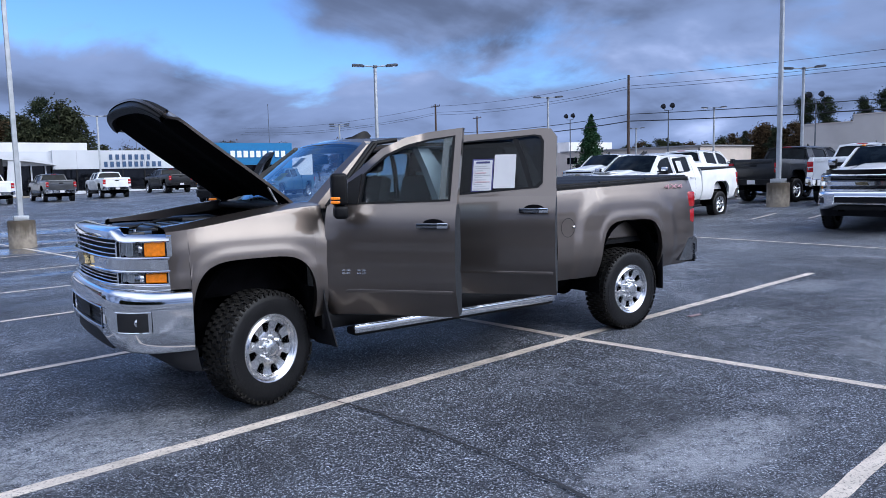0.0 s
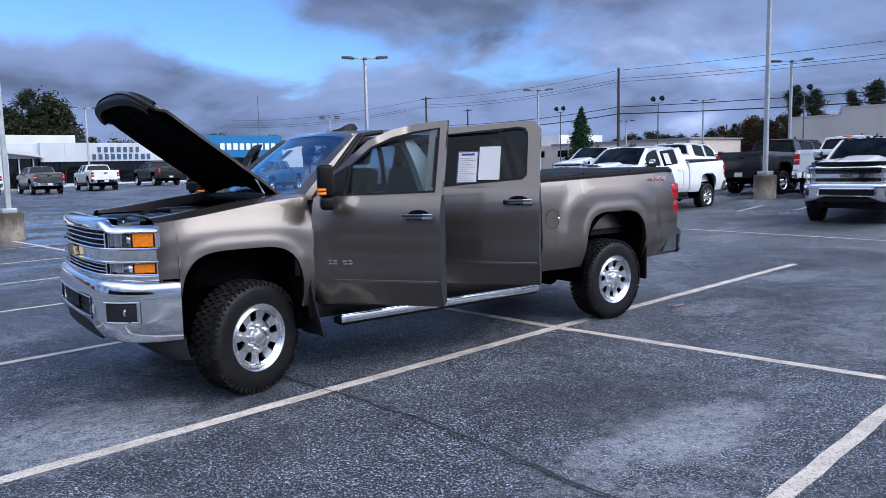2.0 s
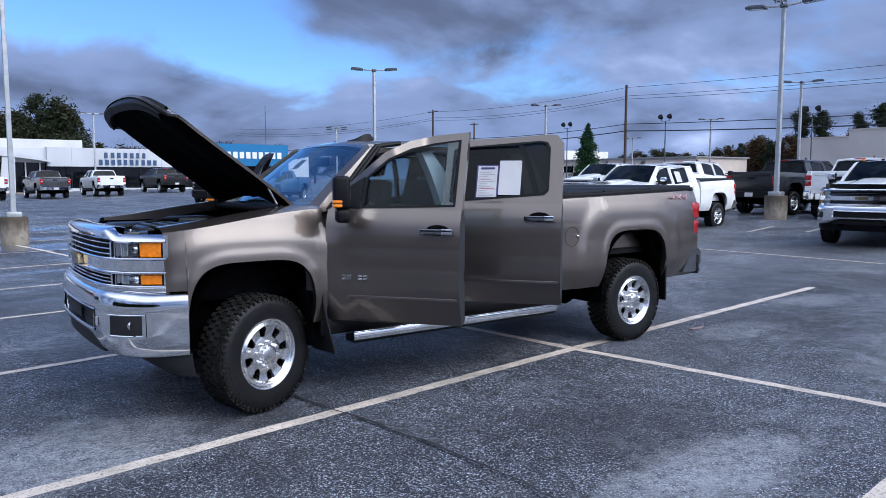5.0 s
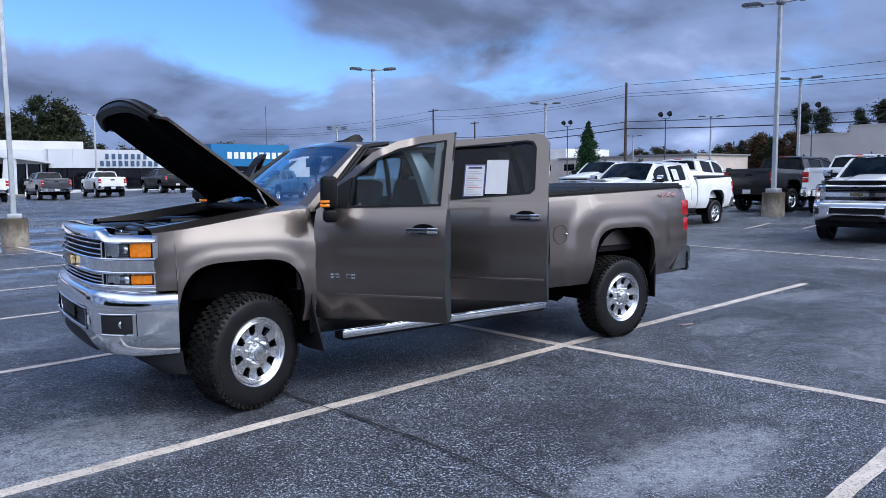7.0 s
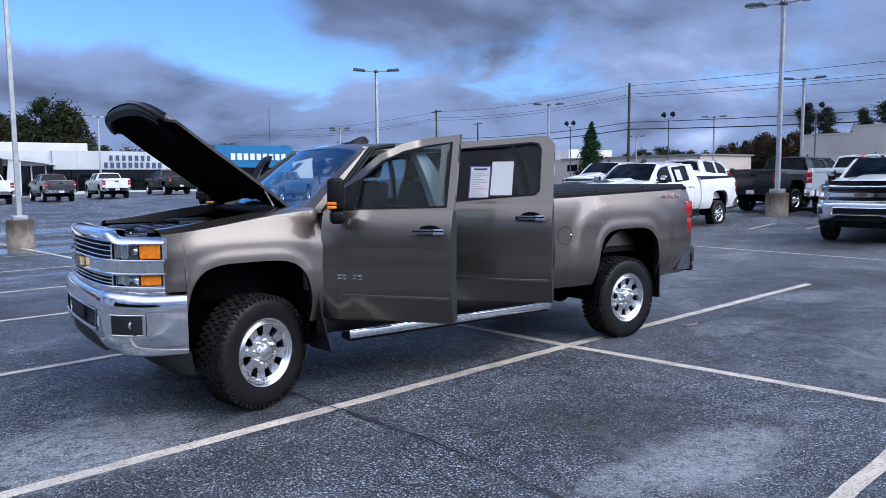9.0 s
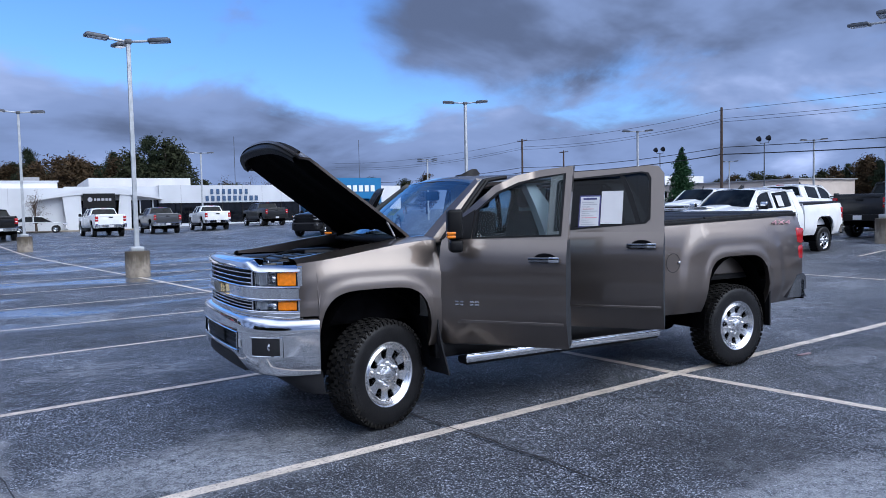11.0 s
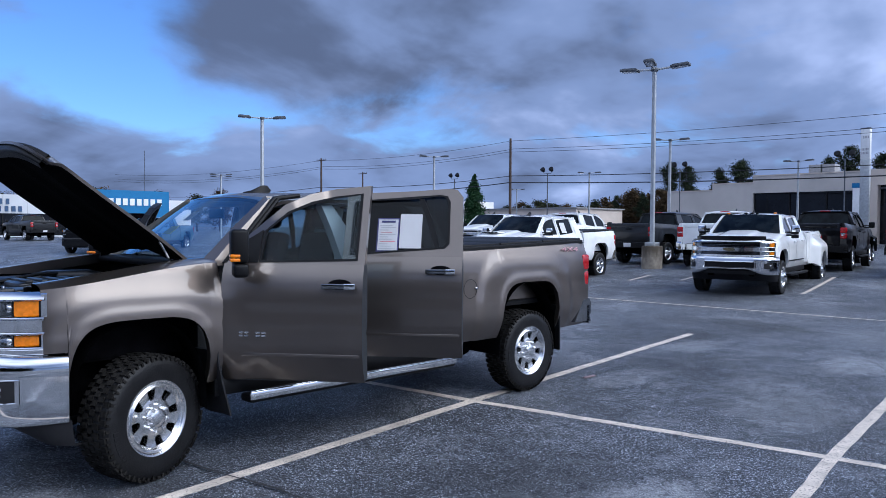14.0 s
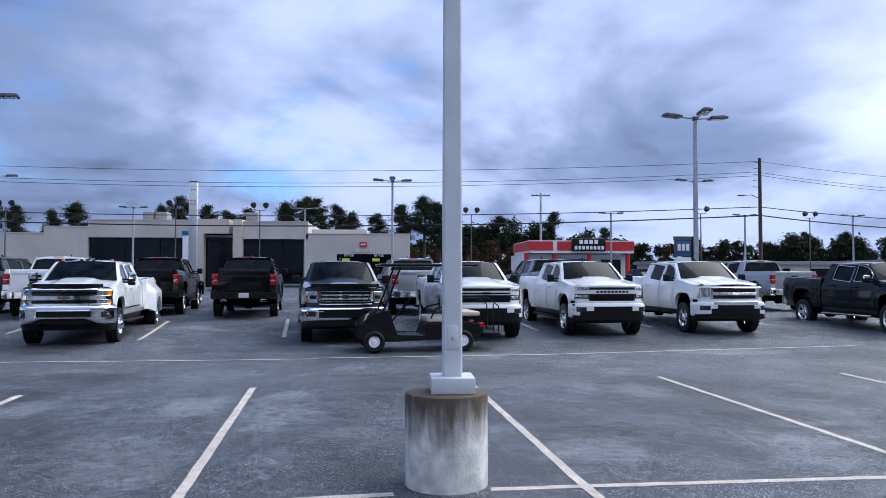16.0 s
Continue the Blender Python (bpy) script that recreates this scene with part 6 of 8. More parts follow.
def lamp_post(x, y, heads, base=True, height=6.85, sq=0.065, lab="square grey lamp post on a round concrete base", mat=None, drum_h=0.76, near=False):
    z0 = gz(x, y)
    r = root("street_lamp", pose(x, y, z0), lab, "lamp post", "car park lamp posts")
    z = 0.0
    mat = mat or POLE
    if base:
        pr = [(-0.1, 0.345), (drum_h - 0.03, 0.345), (drum_h - 0.008, 0.338), (drum_h, 0.32), (drum_h, 0.0)]
        part("concrete_base", moved(revolve(pr, 40, "Z"), pose(0, 0.045 if near else 0, 0)), WASH if near else CONC, r, "stained round concrete base")
        part("base_plate", boxes((-0.18, 0.18, -0.18, 0.18, drum_h, drum_h + 0.13), bevel=0.008), mat, r)
        z = drum_h + 0.1
    bm = bmesh.new()
    s, t = sq, sq * 0.85
    rows = []
    for zz, w in ((z, s), ((z + height) / 2, (s + t) / 2), (height, t)):
        e = w * 0.18
        ring = [(-w, -w + e, zz), (-w, w - e, zz), (-w + e, w, zz), (w - e, w, zz), (w, w - e, zz), (w, -w + e, zz), (w - e, -w, zz), (-w + e, -w, zz)]
        rows.append(ring + ring[:1])
    part("post", front_cap(grid(rows, bm)), mat, r)
    if near:
        part("hand_hole_cover", boxes((-sq - 0.014, -sq + 0.002, -0.045, 0.045, 1.12, 1.31), bevel=0.006), mat, r)
        part("cover_latch", boxes((-sq - 0.02, -sq - 0.01, -0.012, 0.012, 1.19, 1.225), bevel=0.003), POLE, r)
    part("top_box", boxes((-0.09, 0.09, -0.09, 0.09, height - 0.06, height + 0.07), bevel=0.015), LAMPGREY, r)
    for a in heads:
        lamp_head(r, a, height)
    return r


lamp_post(4.25, -6.03, (8, 98, 188), near=True, mat=POLEW, sq=0.082, lab="pale grey lamp post on a stained whitewashed concrete drum")
lamp_post(0.50, 17.4, (188, 100, -15), lab="grey three-headed lamp post on a square-looking concrete base")
lamp_post(-2.45, 36.0, (188, -5))
lamp_post(20.7, 7.05, (100, -75, -160), height=6.7)
lamp_post(22.6, -15.7, (98, -82, 178), height=6.7)
lamp_post(40.5, -23.0, (98, -82), False)
for x, y, hd in ((17.8, 27.1, (150, -30)), (39.0, 36.5, (140, -40)), (41.3, 17.4, (125, -60)), (61.5, 37.0, (125, -60)), (39.3, 71.4, (140, -35)), (42.1, -5.2, (95, -80, 180)), (61.7, 16.8, (95, -85)), (61.4, 2.4, (95, -85)), (64.5, -25.0, (95, -85)), (65.5, -38.1, (95, -85)), (65.3, -48.5, (95, -85)), (-9.6, 66.4, (180, 0)), (-32.4, 63.2, (180, 0)), (12.2, 66.0, (180, 0)), (37.8, 68.6, (140, -40)), (82.0, 63.3, (130, -50))):
    lamp_post(x, y, hd, False, 6.9, 0.075, "tall plain grey lamp post with two flat heads")


def flood_pole(x, y, h=7.4):
    r = root("flood_light", pose(x, y, gz(x, y)), "thin dark pole with two round flood lights", "flood light", "twin flood lights")
    part("pole", tube([(0, 0, 0), (0, 0, h - 0.3)], [0.07, 0.05], 10), LAMPGREY, r)
    part("bracket", tube([(0, -0.55, h - 0.05), (0, -0.45, h - 0.3), (0, 0.45, h - 0.3), (0, 0.55, h - 0.05)], 0.03, 6), LAMPGREY, r)
    for s in (-1, 1):
        bm = moved(revolve([(-0.2, 0.13), (0.0, 0.24), (0.18, 0.26), (0.2, 0.2), (0.2, 0.0)], 16, "X"), pose(-0.05, s * 0.55, h + 0.1, 0, -35, 180))
        part("flood_head", bm, BLACKM, r)


for x, y in ((61.4, 42.2), (65.1, 29.0), (61.2, 55.8), (64.1, 14.0), (65.7, 7.0), (69.1, -12.6), (66.1, -34.1), (70.7, -47.4)):
    flood_pole(x, y)


# ---- utility poles and wires ----
def wood_pole(x, y, h, arms=1, yaw=0, extra=False, mat=None):
    r = root("utility_pole", pose(x, y, gz(x, y), 0, 0, yaw), "weathered brown wooden utility pole carrying wires", "utility pole", "utility poles")
    part("pole", tube([(0, 0, 0), (0, 0, h)], [0.17, 0.12], 12), mat or WOODPOLE, r)
    for k in range(arms):
        z = h - 0.35 - 0.7 * k
        part("crossarm", boxes((-0.06, 0.06, -1.1, 1.1, z, z + 0.11), bevel=0.01), WOODPOLE, r)
        for yy in (-1.0, -0.5, 0.5, 1.0):
            part("insulator", tube([(0, yy, z + 0.11), (0, yy, z + 0.26)], [0.03, 0.045], 8), LAMPGREY, r)
    if extra:
        for k in range(5):
            z = h - 0.35 - 0.5 * k
            part("bracket", tube([(0, 0, z - 0.05), (-0.02, 0.35, z), (-0.02, 0.6, z + 0.05)], 0.022, 6), LAMPGREY, r)
        part("street_arm", tube([(0, 0, h - 3.3), (0, 0.7, h - 3.0), (0, 1.5, h - 3.05)], 0.03, 6), LAMPGREY, r)
        part("street_head", boxes((-0.1, 0.1, 1.35, 1.85, h - 3.1, h - 3.0), bevel=0.02), LAMPGREY, r)
    return r


wood_pole(58.6, 45.0, 10.8, 0, 0)
wood_pole(58.5, 79.0, 10.8, 1)
wood_pole(78.1, 94.3, 10.8, 1)
wood_pole(56.0, -34.8, 10.8, 0, 0, True)
wood_pole(83.0, -22.1, 10.8, 1, 0, False, POLE)
wood_pole(-25.7, 93.6, 8.5, 1, 60, False, POLE)
wood_pole(-24.2, 105.5, 7.9, 0, 0, False, POLE)
wood_pole(-30.9, 96.1, 8.5, 0, 0, False, POLE)


def wire(a, b, sag, rad):
    pts = []
    for k in range(25):
        t = k / 24
        p = Vector(a).lerp(Vector(b), t)
        p.z -= sag * 4 * t * (1 - t)
        pts.append(p)
    ob = mesh_object("overhead_wire", tube(pts, rad, 5), CABLE)
    tagged(ob, "thin black overhead wire slung between utility poles", "overhead wire", "overhead wires")


for dz, sag, rad, off in ((10.9, 0.9, 0.018, 0.0), (10.1, 1.0, 0.018, 0.5), (9.7, 1.0, 0.018, -0.3), (7.2, 0.8, 0.035, 0.1), (6.5, 0.9, 0.05, 0.0)):
    wire((58.6 + off, 45, dz), (58.5 + off, 79, dz), sag * 0.6, rad)
    wire((58.6 + off, 45, dz), (56.0 + off, -34.8, dz), sag * 1.1, rad)
    wire((56.0 + off, -34.8, dz), (66.0 + off, -78, dz), sag, rad)
    wire((58.5 + off, 79, dz), (50 + off, 130, dz), sag, rad)


# ---- buildings ----
def bars(bm, x0, x1, z0, z1, y0, y1, n, gap=0.28, seed=1):
    """Unreadable or private writing: a row of plain upright blocks."""
    rng = random.Random(seed)
    ws = [rng.uniform(0.7, 1.15) for _ in range(n)]
    k = (x1 - x0) / sum(ws)
    x = x0
    for w in ws:
        box(bm, x, x + w * k * (1 - gap), y0, y1, z0, z1)
        x += w * k
    return bm


def showroom():
    Y = 75.0
    r = root("showroom_building", pose(0, Y, gz(0, Y)), "long white car showroom with curved canopy and blue portal", "building")
    b = gz(0, Y)
    part("wall", boxes((-16.2, 0.4, 0, 25, -0.3, 4.75)), BWHITE, r, "white stucco wall")
    part("roof_edge", boxes((-16.3, 0.5, -0.08, 0.25, 4.75, 4.9)), BPANEL, r)
    for x in (-15.2, -13.3, -11.4, -8.75, -6.95):
        w = part("window", boxes((x, x + 1.08, -0.03, 0.1, 2.75, 3.2)), SHOPGL, r, "narrow dark high window")
        part("window_frame", boxes((x - 0.06, x + 1.14, -0.045, 0.0, 3.2, 3.26), (x - 0.06, x + 1.14, -0.06, 0.0, 2.68, 2.75)), BPANEL, w)
    part("wall_panel", boxes((-6.1, 0.9, -2.0, 0.0, -0.3, 4.1)), BPANEL, r, "white metal panel front")
    part("wall_panel", boxes((0.9, 9.4, -1.6, 0.0, 2.9, 4.25)), BPANEL, r)
    part("wall_panel", boxes((9.4, 24.0, -2.0, 0.0, 2.55, 4.35)), BPANEL, r)
    part("rear_block", boxes((3.4, 13.6, 4, 24, 3.0, 5.35)), BWHITE, r)
    part("rear_block", boxes((13.6, 37.0, 6, 24, 3.0, 4.4)), BWHITE, r)
    for x in [9.4 + 2.09 * k for k in range(1, 7)]:
        part("panel_joint", boxes((x, x + 0.03, -2.012, -2.0, 2.55, 4.35)), GREYINK, r)
    for x in (-3.8, -1.5):
        part("panel_joint", boxes((x, x + 0.03, -2.012, -2.0, -0.2, 4.1)), GREYINK, r)
    # glazing and mullions
    part("glazing", boxes((-5.9, 0.7, -2.03, -1.9, 0.0, 2.35)), BPANEL, r)
    part("glazing", boxes((0.9, 9.4, -1.3, -1.2, -0.1, 2.9)), SHOPGL, r, "dark plate glass")
    part("glazing", boxes((9.4, 24.0, -1.7, -1.6, -0.1, 2.55)), SHOPGL, r, "dark plate glass")
    for x in [-1.2, 0.9, 2.1, 6.4, 7.6, 8.8, 9.4, 11.5, 13.6, 15.7, 17.8, 19.9, 22.0, 24.0]:
        part("mullion", boxes((x - 0.06, x + 0.06, -1.78, -1.6, -0.1, 2.9 if x < 9.4 else 2.55)), BPANEL if x < 9 else BLACKM, r)
    part("low_wall", boxes((9.4, 24.0, -1.9, -1.7, 0.0, 0.45)), BPANEL, r)
    # curved canopy
    rows = []
    for k in range(29):
        t = k / 28
        x = -1.6 + 11.2 * t
        z = 2.9 + 0.95 * math.sin(math.pi * (0.12 + 0.76 * t)) - 0.35
        d = 0.12 + 0.5 * math.sin(math.pi * t)
        rows.append([(x, -2.9, z), (x, -2.9, z + d), (x, -1.5, z + d), (x, -1.5, z), (x, -2.9, z)])
    part("canopy", front_cap(grid(rows)), BPANEL, r, "white curved entrance canopy")
    part("sign_panel", boxes((2.4, 5.2, -2.98, -2.7, 2.2, 3.55)), BLACKM, r, "black sign panel with a pale mark")
    bm = bars(bmesh.new(), 3.35, 4.95, 2.85, 3.08, -3.0, -2.97, 5)
    part("sign_mark", bm, GREYINK, r, kind="stuff")
    part("sign_emblem", moved(revolve([(-0.02, 0.0), (-0.02, 0.2), (0, 0.21)], 20), pose(3.0, -2.98, 2.97)), GREYINK, r)
    for x0, x1, lean in ((1.0, 2.3, 0.35), (5.3, 6.6, -0.35)):
        bm = bmesh.new()
        prism(bm, [(x0, -0.1), (x1, -0.1), (x1 - lean * 0.2, 3.4), (x0 - lean, 3.4)], lambda a, c, d: (a, -2.8 + d, c), 0.5)
        part("portal_column", bm, BPANEL, r)
    # name letters on the front, as plain blocks
    for z0, n, x0, x1, sd in ((3.42, 7, 14.4, 18.6, 3), (2.72, 10, 13.9, 19.6, 5)):
        rng = random.Random(sd)
        wsum = (x1 - x0) / n
        for k in range(n):
            x = x0 + wsum * k
            part("sign_block", boxes((x + 0.03, x + wsum * rng.uniform(0.50, 0.66), -2.10, -2.0, z0, z0 + 0.52)), NAVYL, r)
    # blue portal
    part("blue_portal", boxes((24.6, 33.4, -3.2, -0.5, 2.75, 5.1)), BLUES, r, "bright blue entrance portal")
    part("blue_portal", boxes((24.6, 26.2, -3.2, -0.5, -0.1, 2.75)), BLUES, r)
    part("blue_portal", boxes((31.9, 33.4, -3.2, -0.5, -0.1, 2.75)), BLUES, r)
    part("glazing", boxes((26.2, 31.9, -1.5, -1.4, -0.1, 2.75)), SHOPGL, r)
    for k in range(9):
        x = 26.3 + 0.72 * k
        part("sign_block", boxes((x, x + 0.48, -3.28, -3.2, 3.55, 4.25)), WHITES, r)
    part("wall", boxes((33.4, 37.2, -0.5, 20, -0.1, 4.3)), BWHITE, r)
    part("kerb", boxes((-17.0, 48.0, -5.6, -5.3, -0.2, 0.12), bevel=0.02), CONC, r)
    part("walk", boxes((-17.0, 48.0, -5.3, -1.6, -0.2, 0.10)), CONC, r)
    for x, y in ((7.0, 9), (-2.6, 8), (30, 10)):
        part("roof_unit", boxes((x, x + 1.6, y, y + 1.6, 4.7, 5.6), bevel=0.03), ROOFM, r)
    for x in (10.5, 26.5):
        part("antenna_mast", tube([(x + 9, 8, 4.3), (x + 9, 8, 10.5)], 0.035, 6), LAMPGREY, r)


showroom()


def service_building():
    X = 72.0
    k = 1.2337
    BAY = (-0.59, -4.96, 3.38)
    Yk = lambda y: -5.58 + (y + 5.58) * k
    r = root("service_building", pose(X, 0, 0.3), "long low tan stucco service building with dark windows", "building")

    def blk(name, y0, y1, z0, z1, mat, d0=0.0, d1=22.0, lab=""):
        return part(name, boxes((d0, d1, Yk(min(y0, y1)), Yk(max(y0, y1)), z0, z1)), mat, r, lab)

    blk("wall", 26.5, 22.4, -0.3, 5.3, BTAN, 0, 22, "tan stucco wall")
    blk("wall", 22.4, 19.0, -0.3, 5.95, BTAN)
    blk("wall", 19.0, 10.8, 4.95, 6.6, BTAN)
    blk("wall", 19.0, 10.8, -0.3, 1.2, BTAN)
    blk("window", 19.0, 10.8, 1.2, 4.95, SHOPGL, 0.4, 1.0, "wide dark shop window")
    blk("wall", 10.8, 7.9, 5.35, 6.75, BTAN2, -0.5)
    blk("column", 10.8, 9.9, -0.3, 5.35, BTAN2, -0.5, 2)
    blk("column", 7.6, 6.9, -0.3, 6.75, BTAN2, -0.5, 2)
    blk("window", 9.9, 7.6, -0.2, 5.35, SHOPGL, 0.5, 1.0, "tall dark entrance glass")
    blk("wall", 6.9, 1.7, 4.85, 6.5, BTAN)
    blk("window", 6.9, 1.9, 0.4, 4.85, SHOPGL, 0.4, 1.0, "wide dark shop window")
    blk("wall", 1.9, -6.5, -0.3, 5.35, BTAN)
    blk("wall", 1.7, -2.9, 5.35, 6.0, BTAN, 3)
    blk("roof", 26.5, -6.5, 5.0, 5.2, ROOFM, 0.3)
    blk("coping", 26.5, 22.4, 5.3, 5.4, BTAN2, -0.06, 0.3)
    blk("coping", 22.4, 19.0, 5.95, 6.05, BTAN2, -0.06, 0.3)
    blk("coping", 19.0, 10.8, 6.6, 6.72, BTAN2, -0.06, 0.3)
    blk("coping", 6.9, 1.7, 6.5, 6.62, BTAN2, -0.06, 0.3)
    blk("coping", 1.9, -6.5, 5.35, 5.45, BTAN2, -0.06, 0.3)
    for y in (16.2, 13.5, 4.4):
        blk("mullion", y - 0.05, y + 0.05, 0.4, 4.9, BLACKM, 0.3, 0.42)
    blk("bay_door", BAY[0], BAY[1], -0.2, BAY[2], SHOPGL, -0.03, 0.1, "wide dark service bay opening")
    blk("sign_box", -2.43, -3.03, 4.12, 4.58, REDS, -0.15, 0.0, "small red sign box with a pale bar")
    blk("sign_mark", -2.53, -2.93, 4.30, 4.41, WHITES, -0.17, -0.15)
    for body, size, y, z, mt in (("SERVICE", 0.48, -2.73, 3.60, WHITES), ("ENTER", 0.32, -1.59, BAY[2] - 0.24, WHITES), ("ENTER", 0.32, -4.00, BAY[2] - 0.24, WHITES)):
        bm = moved(text_mesh(body, size, 0.03), pose(-0.1, Yk(y), z, 0, 0, -90))
        part("sign_lettering", bm, mt, r, "pale sign lettering", 0)
    for y in (-1.59, -4.00):
        blk("height_board", y + 0.55, y - 0.05, BAY[2] - 0.72, BAY[2] - 0.42, YELLOW, -0.2, -0.12)
    for y, z in ((14.8, 6.5), (13.9, 6.5), (6.3, 6.5)):
        part("roof_unit", boxes((4.0, 5.6, Yk(y), Yk(y) + 1.3, z, z + 1.3), bevel=0.03), ROOFM, r)
    # white marker tower with a blue top, and the tall sign in front
    part("tower_sign", boxes((-3.2, -2.8, Yk(10.9), Yk(10.35), 0, 5.4), bevel=0.03), WHITES, r, "slim white sign tower")
    part("tower_cap", boxes((-3.24, -2.76, Yk(10.95), Yk(10.3), 5.0, 5.42), bevel=0.02), BLUES, r)


service_building()


def tall_sign():
    r = root("pylon_sign", pose(66.0, 13.0, 0.3), "tall grey pylon with a white sign box", "sign")
    part("pylon", boxes((-0.2, 0.2, -0.36, 0.36, 0, 7.2), bevel=0.03), POLE, r)
    part("sign_box", boxes((-0.22, 0.22, -0.36, 0.36, 7.2, 9.7), bevel=0.04), WHITES, r, "white sign box")
    part("sign_top", boxes((-0.24, 0.24, -0.38, 0.38, 9.7, 9.78)), LAMPGREY, r)
    for z, n in ((8.9, 4), (7.9, 5), (7.6, 5)):
        for k in range(n):
            part("sign_block", boxes((-0.232, -0.22, -0.25 + 0.11 * k, -0.18 + 0.11 * k, z, z + 0.2)), GREYINK, r)


tall_sign()


def red_shop():
    r = root("red_shop", pose(70, 0, 0.3), "small shop with red and white fascia and red posts", "building")
    part("wall", boxes((1.5, 9, -28.5, -18, 0, 3.4)), BWHITE, r)
    part("fascia", boxes((0, 9.5, -28.9, -18.4, 3.5, 4.75)), WHITES, r)
    part("red_band", boxes((-0.05, 9.55, -28.95, -21.2, 3.75, 4.65)), REDS, r, "red fascia band")
    part("red_band", boxes((-0.05, 9.55, -20.8, -18.3, 3.75, 4.65)), REDS, r)
    part("sign_panel", boxes((-0.3, -0.06, -26.0, -22.6, 3.7, 4.95), bevel=0.1), BLACKM, r)
    for k in range(8):
        part("sign_block", boxes((-0.33, -0.30, -25.8 + 0.38 * k, -25.54 + 0.38 * k, 3.85, 4.2)), WHITES, r)
    for k in range(4):
        part("sign_block", boxes((-0.33, -0.30, -25.2 + 0.5 * k, -24.85 + 0.5 * k, 4.4, 4.8)), WHITES, r)
    for y in (-28.4, -24.5, -21.0, -18.2):
        part("post", tube([(0.4, y, 0), (0.4, y, 3.5)], 0.22, 12), REDS, r)
    for y in (-27.0, -23.5, -20.2):
        part("window", boxes((1.44, 1.5, y - 1.0, y + 1.0, 0.8, 2.9)), SHOPGL, r)
    s = root("shop_sign", pose(74, -35.4, 0.3), "white and red price sign on a dark pole", "sign")
    part("pole", boxes((-0.2, 0.2, -1.2, -0.85, 0, 5.4)), BLACKM, s)
    part("sign_face", boxes((-0.2, 0.2, -0.85, 0.85, 3.3, 5.0), bevel=0.05), NAVYL, s)
    part("sign_cap", boxes((-0.25, 0.25, -0.9, 0.9, 5.0, 5.4)), LAMPGREY, s)
    for k in range(3):
        part("sign_block", boxes((-0.23, -0.2, -0.65 + 0.46 * k, -0.33 + 0.46 * k, 3.9, 4.6)), WHITES, s)
    part("sign_foot", boxes((-0.22, 0.22, -0.85, 0.85, 2.6, 3.2)), WHITES, s)
    for y0, y1, h in ((-75, -44, 2.9), (-120, -80, 3.2)):
        w = root("low_building", pose(105, 0, 0.3), "long low pale building far behind the cars", "building")
        part("wall", boxes((0, 10, y0, y1, 0, h)), BTAN2, w)
        part("roof", boxes((-0.5, 10.5, y0 - 0.5, y1 + 0.5, h, h + 0.5)), ROOFM, w)
        for k in range(3):
            part("bay", boxes((-0.05, 0.0, y0 + 3 + 8 * k, y0 + 8 + 8 * k, 0.2, h - 0.6)), SHOPGL, w)
    w = root("low_building", pose(98, 88, 0.3), "pale low warehouse far behind the trucks", "building")
    part("wall", boxes((0, 14, -24, 16, 0, 4.6)), BTAN2, w)
    part("wall", boxes((2, 14, 6, 16, 4.6, 6.6)), BWHITE, w)
    part("roof", boxes((-0.3, 14.3, -24.3, 6, 4.6, 4.8)), ROOFM, w)
    for k in range(6):
        part("window", boxes((-0.05, 0.0, -22 + 6 * k, -19.5 + 6 * k, 2.4, 3.6)), SHOPGL, w)


red_shop()


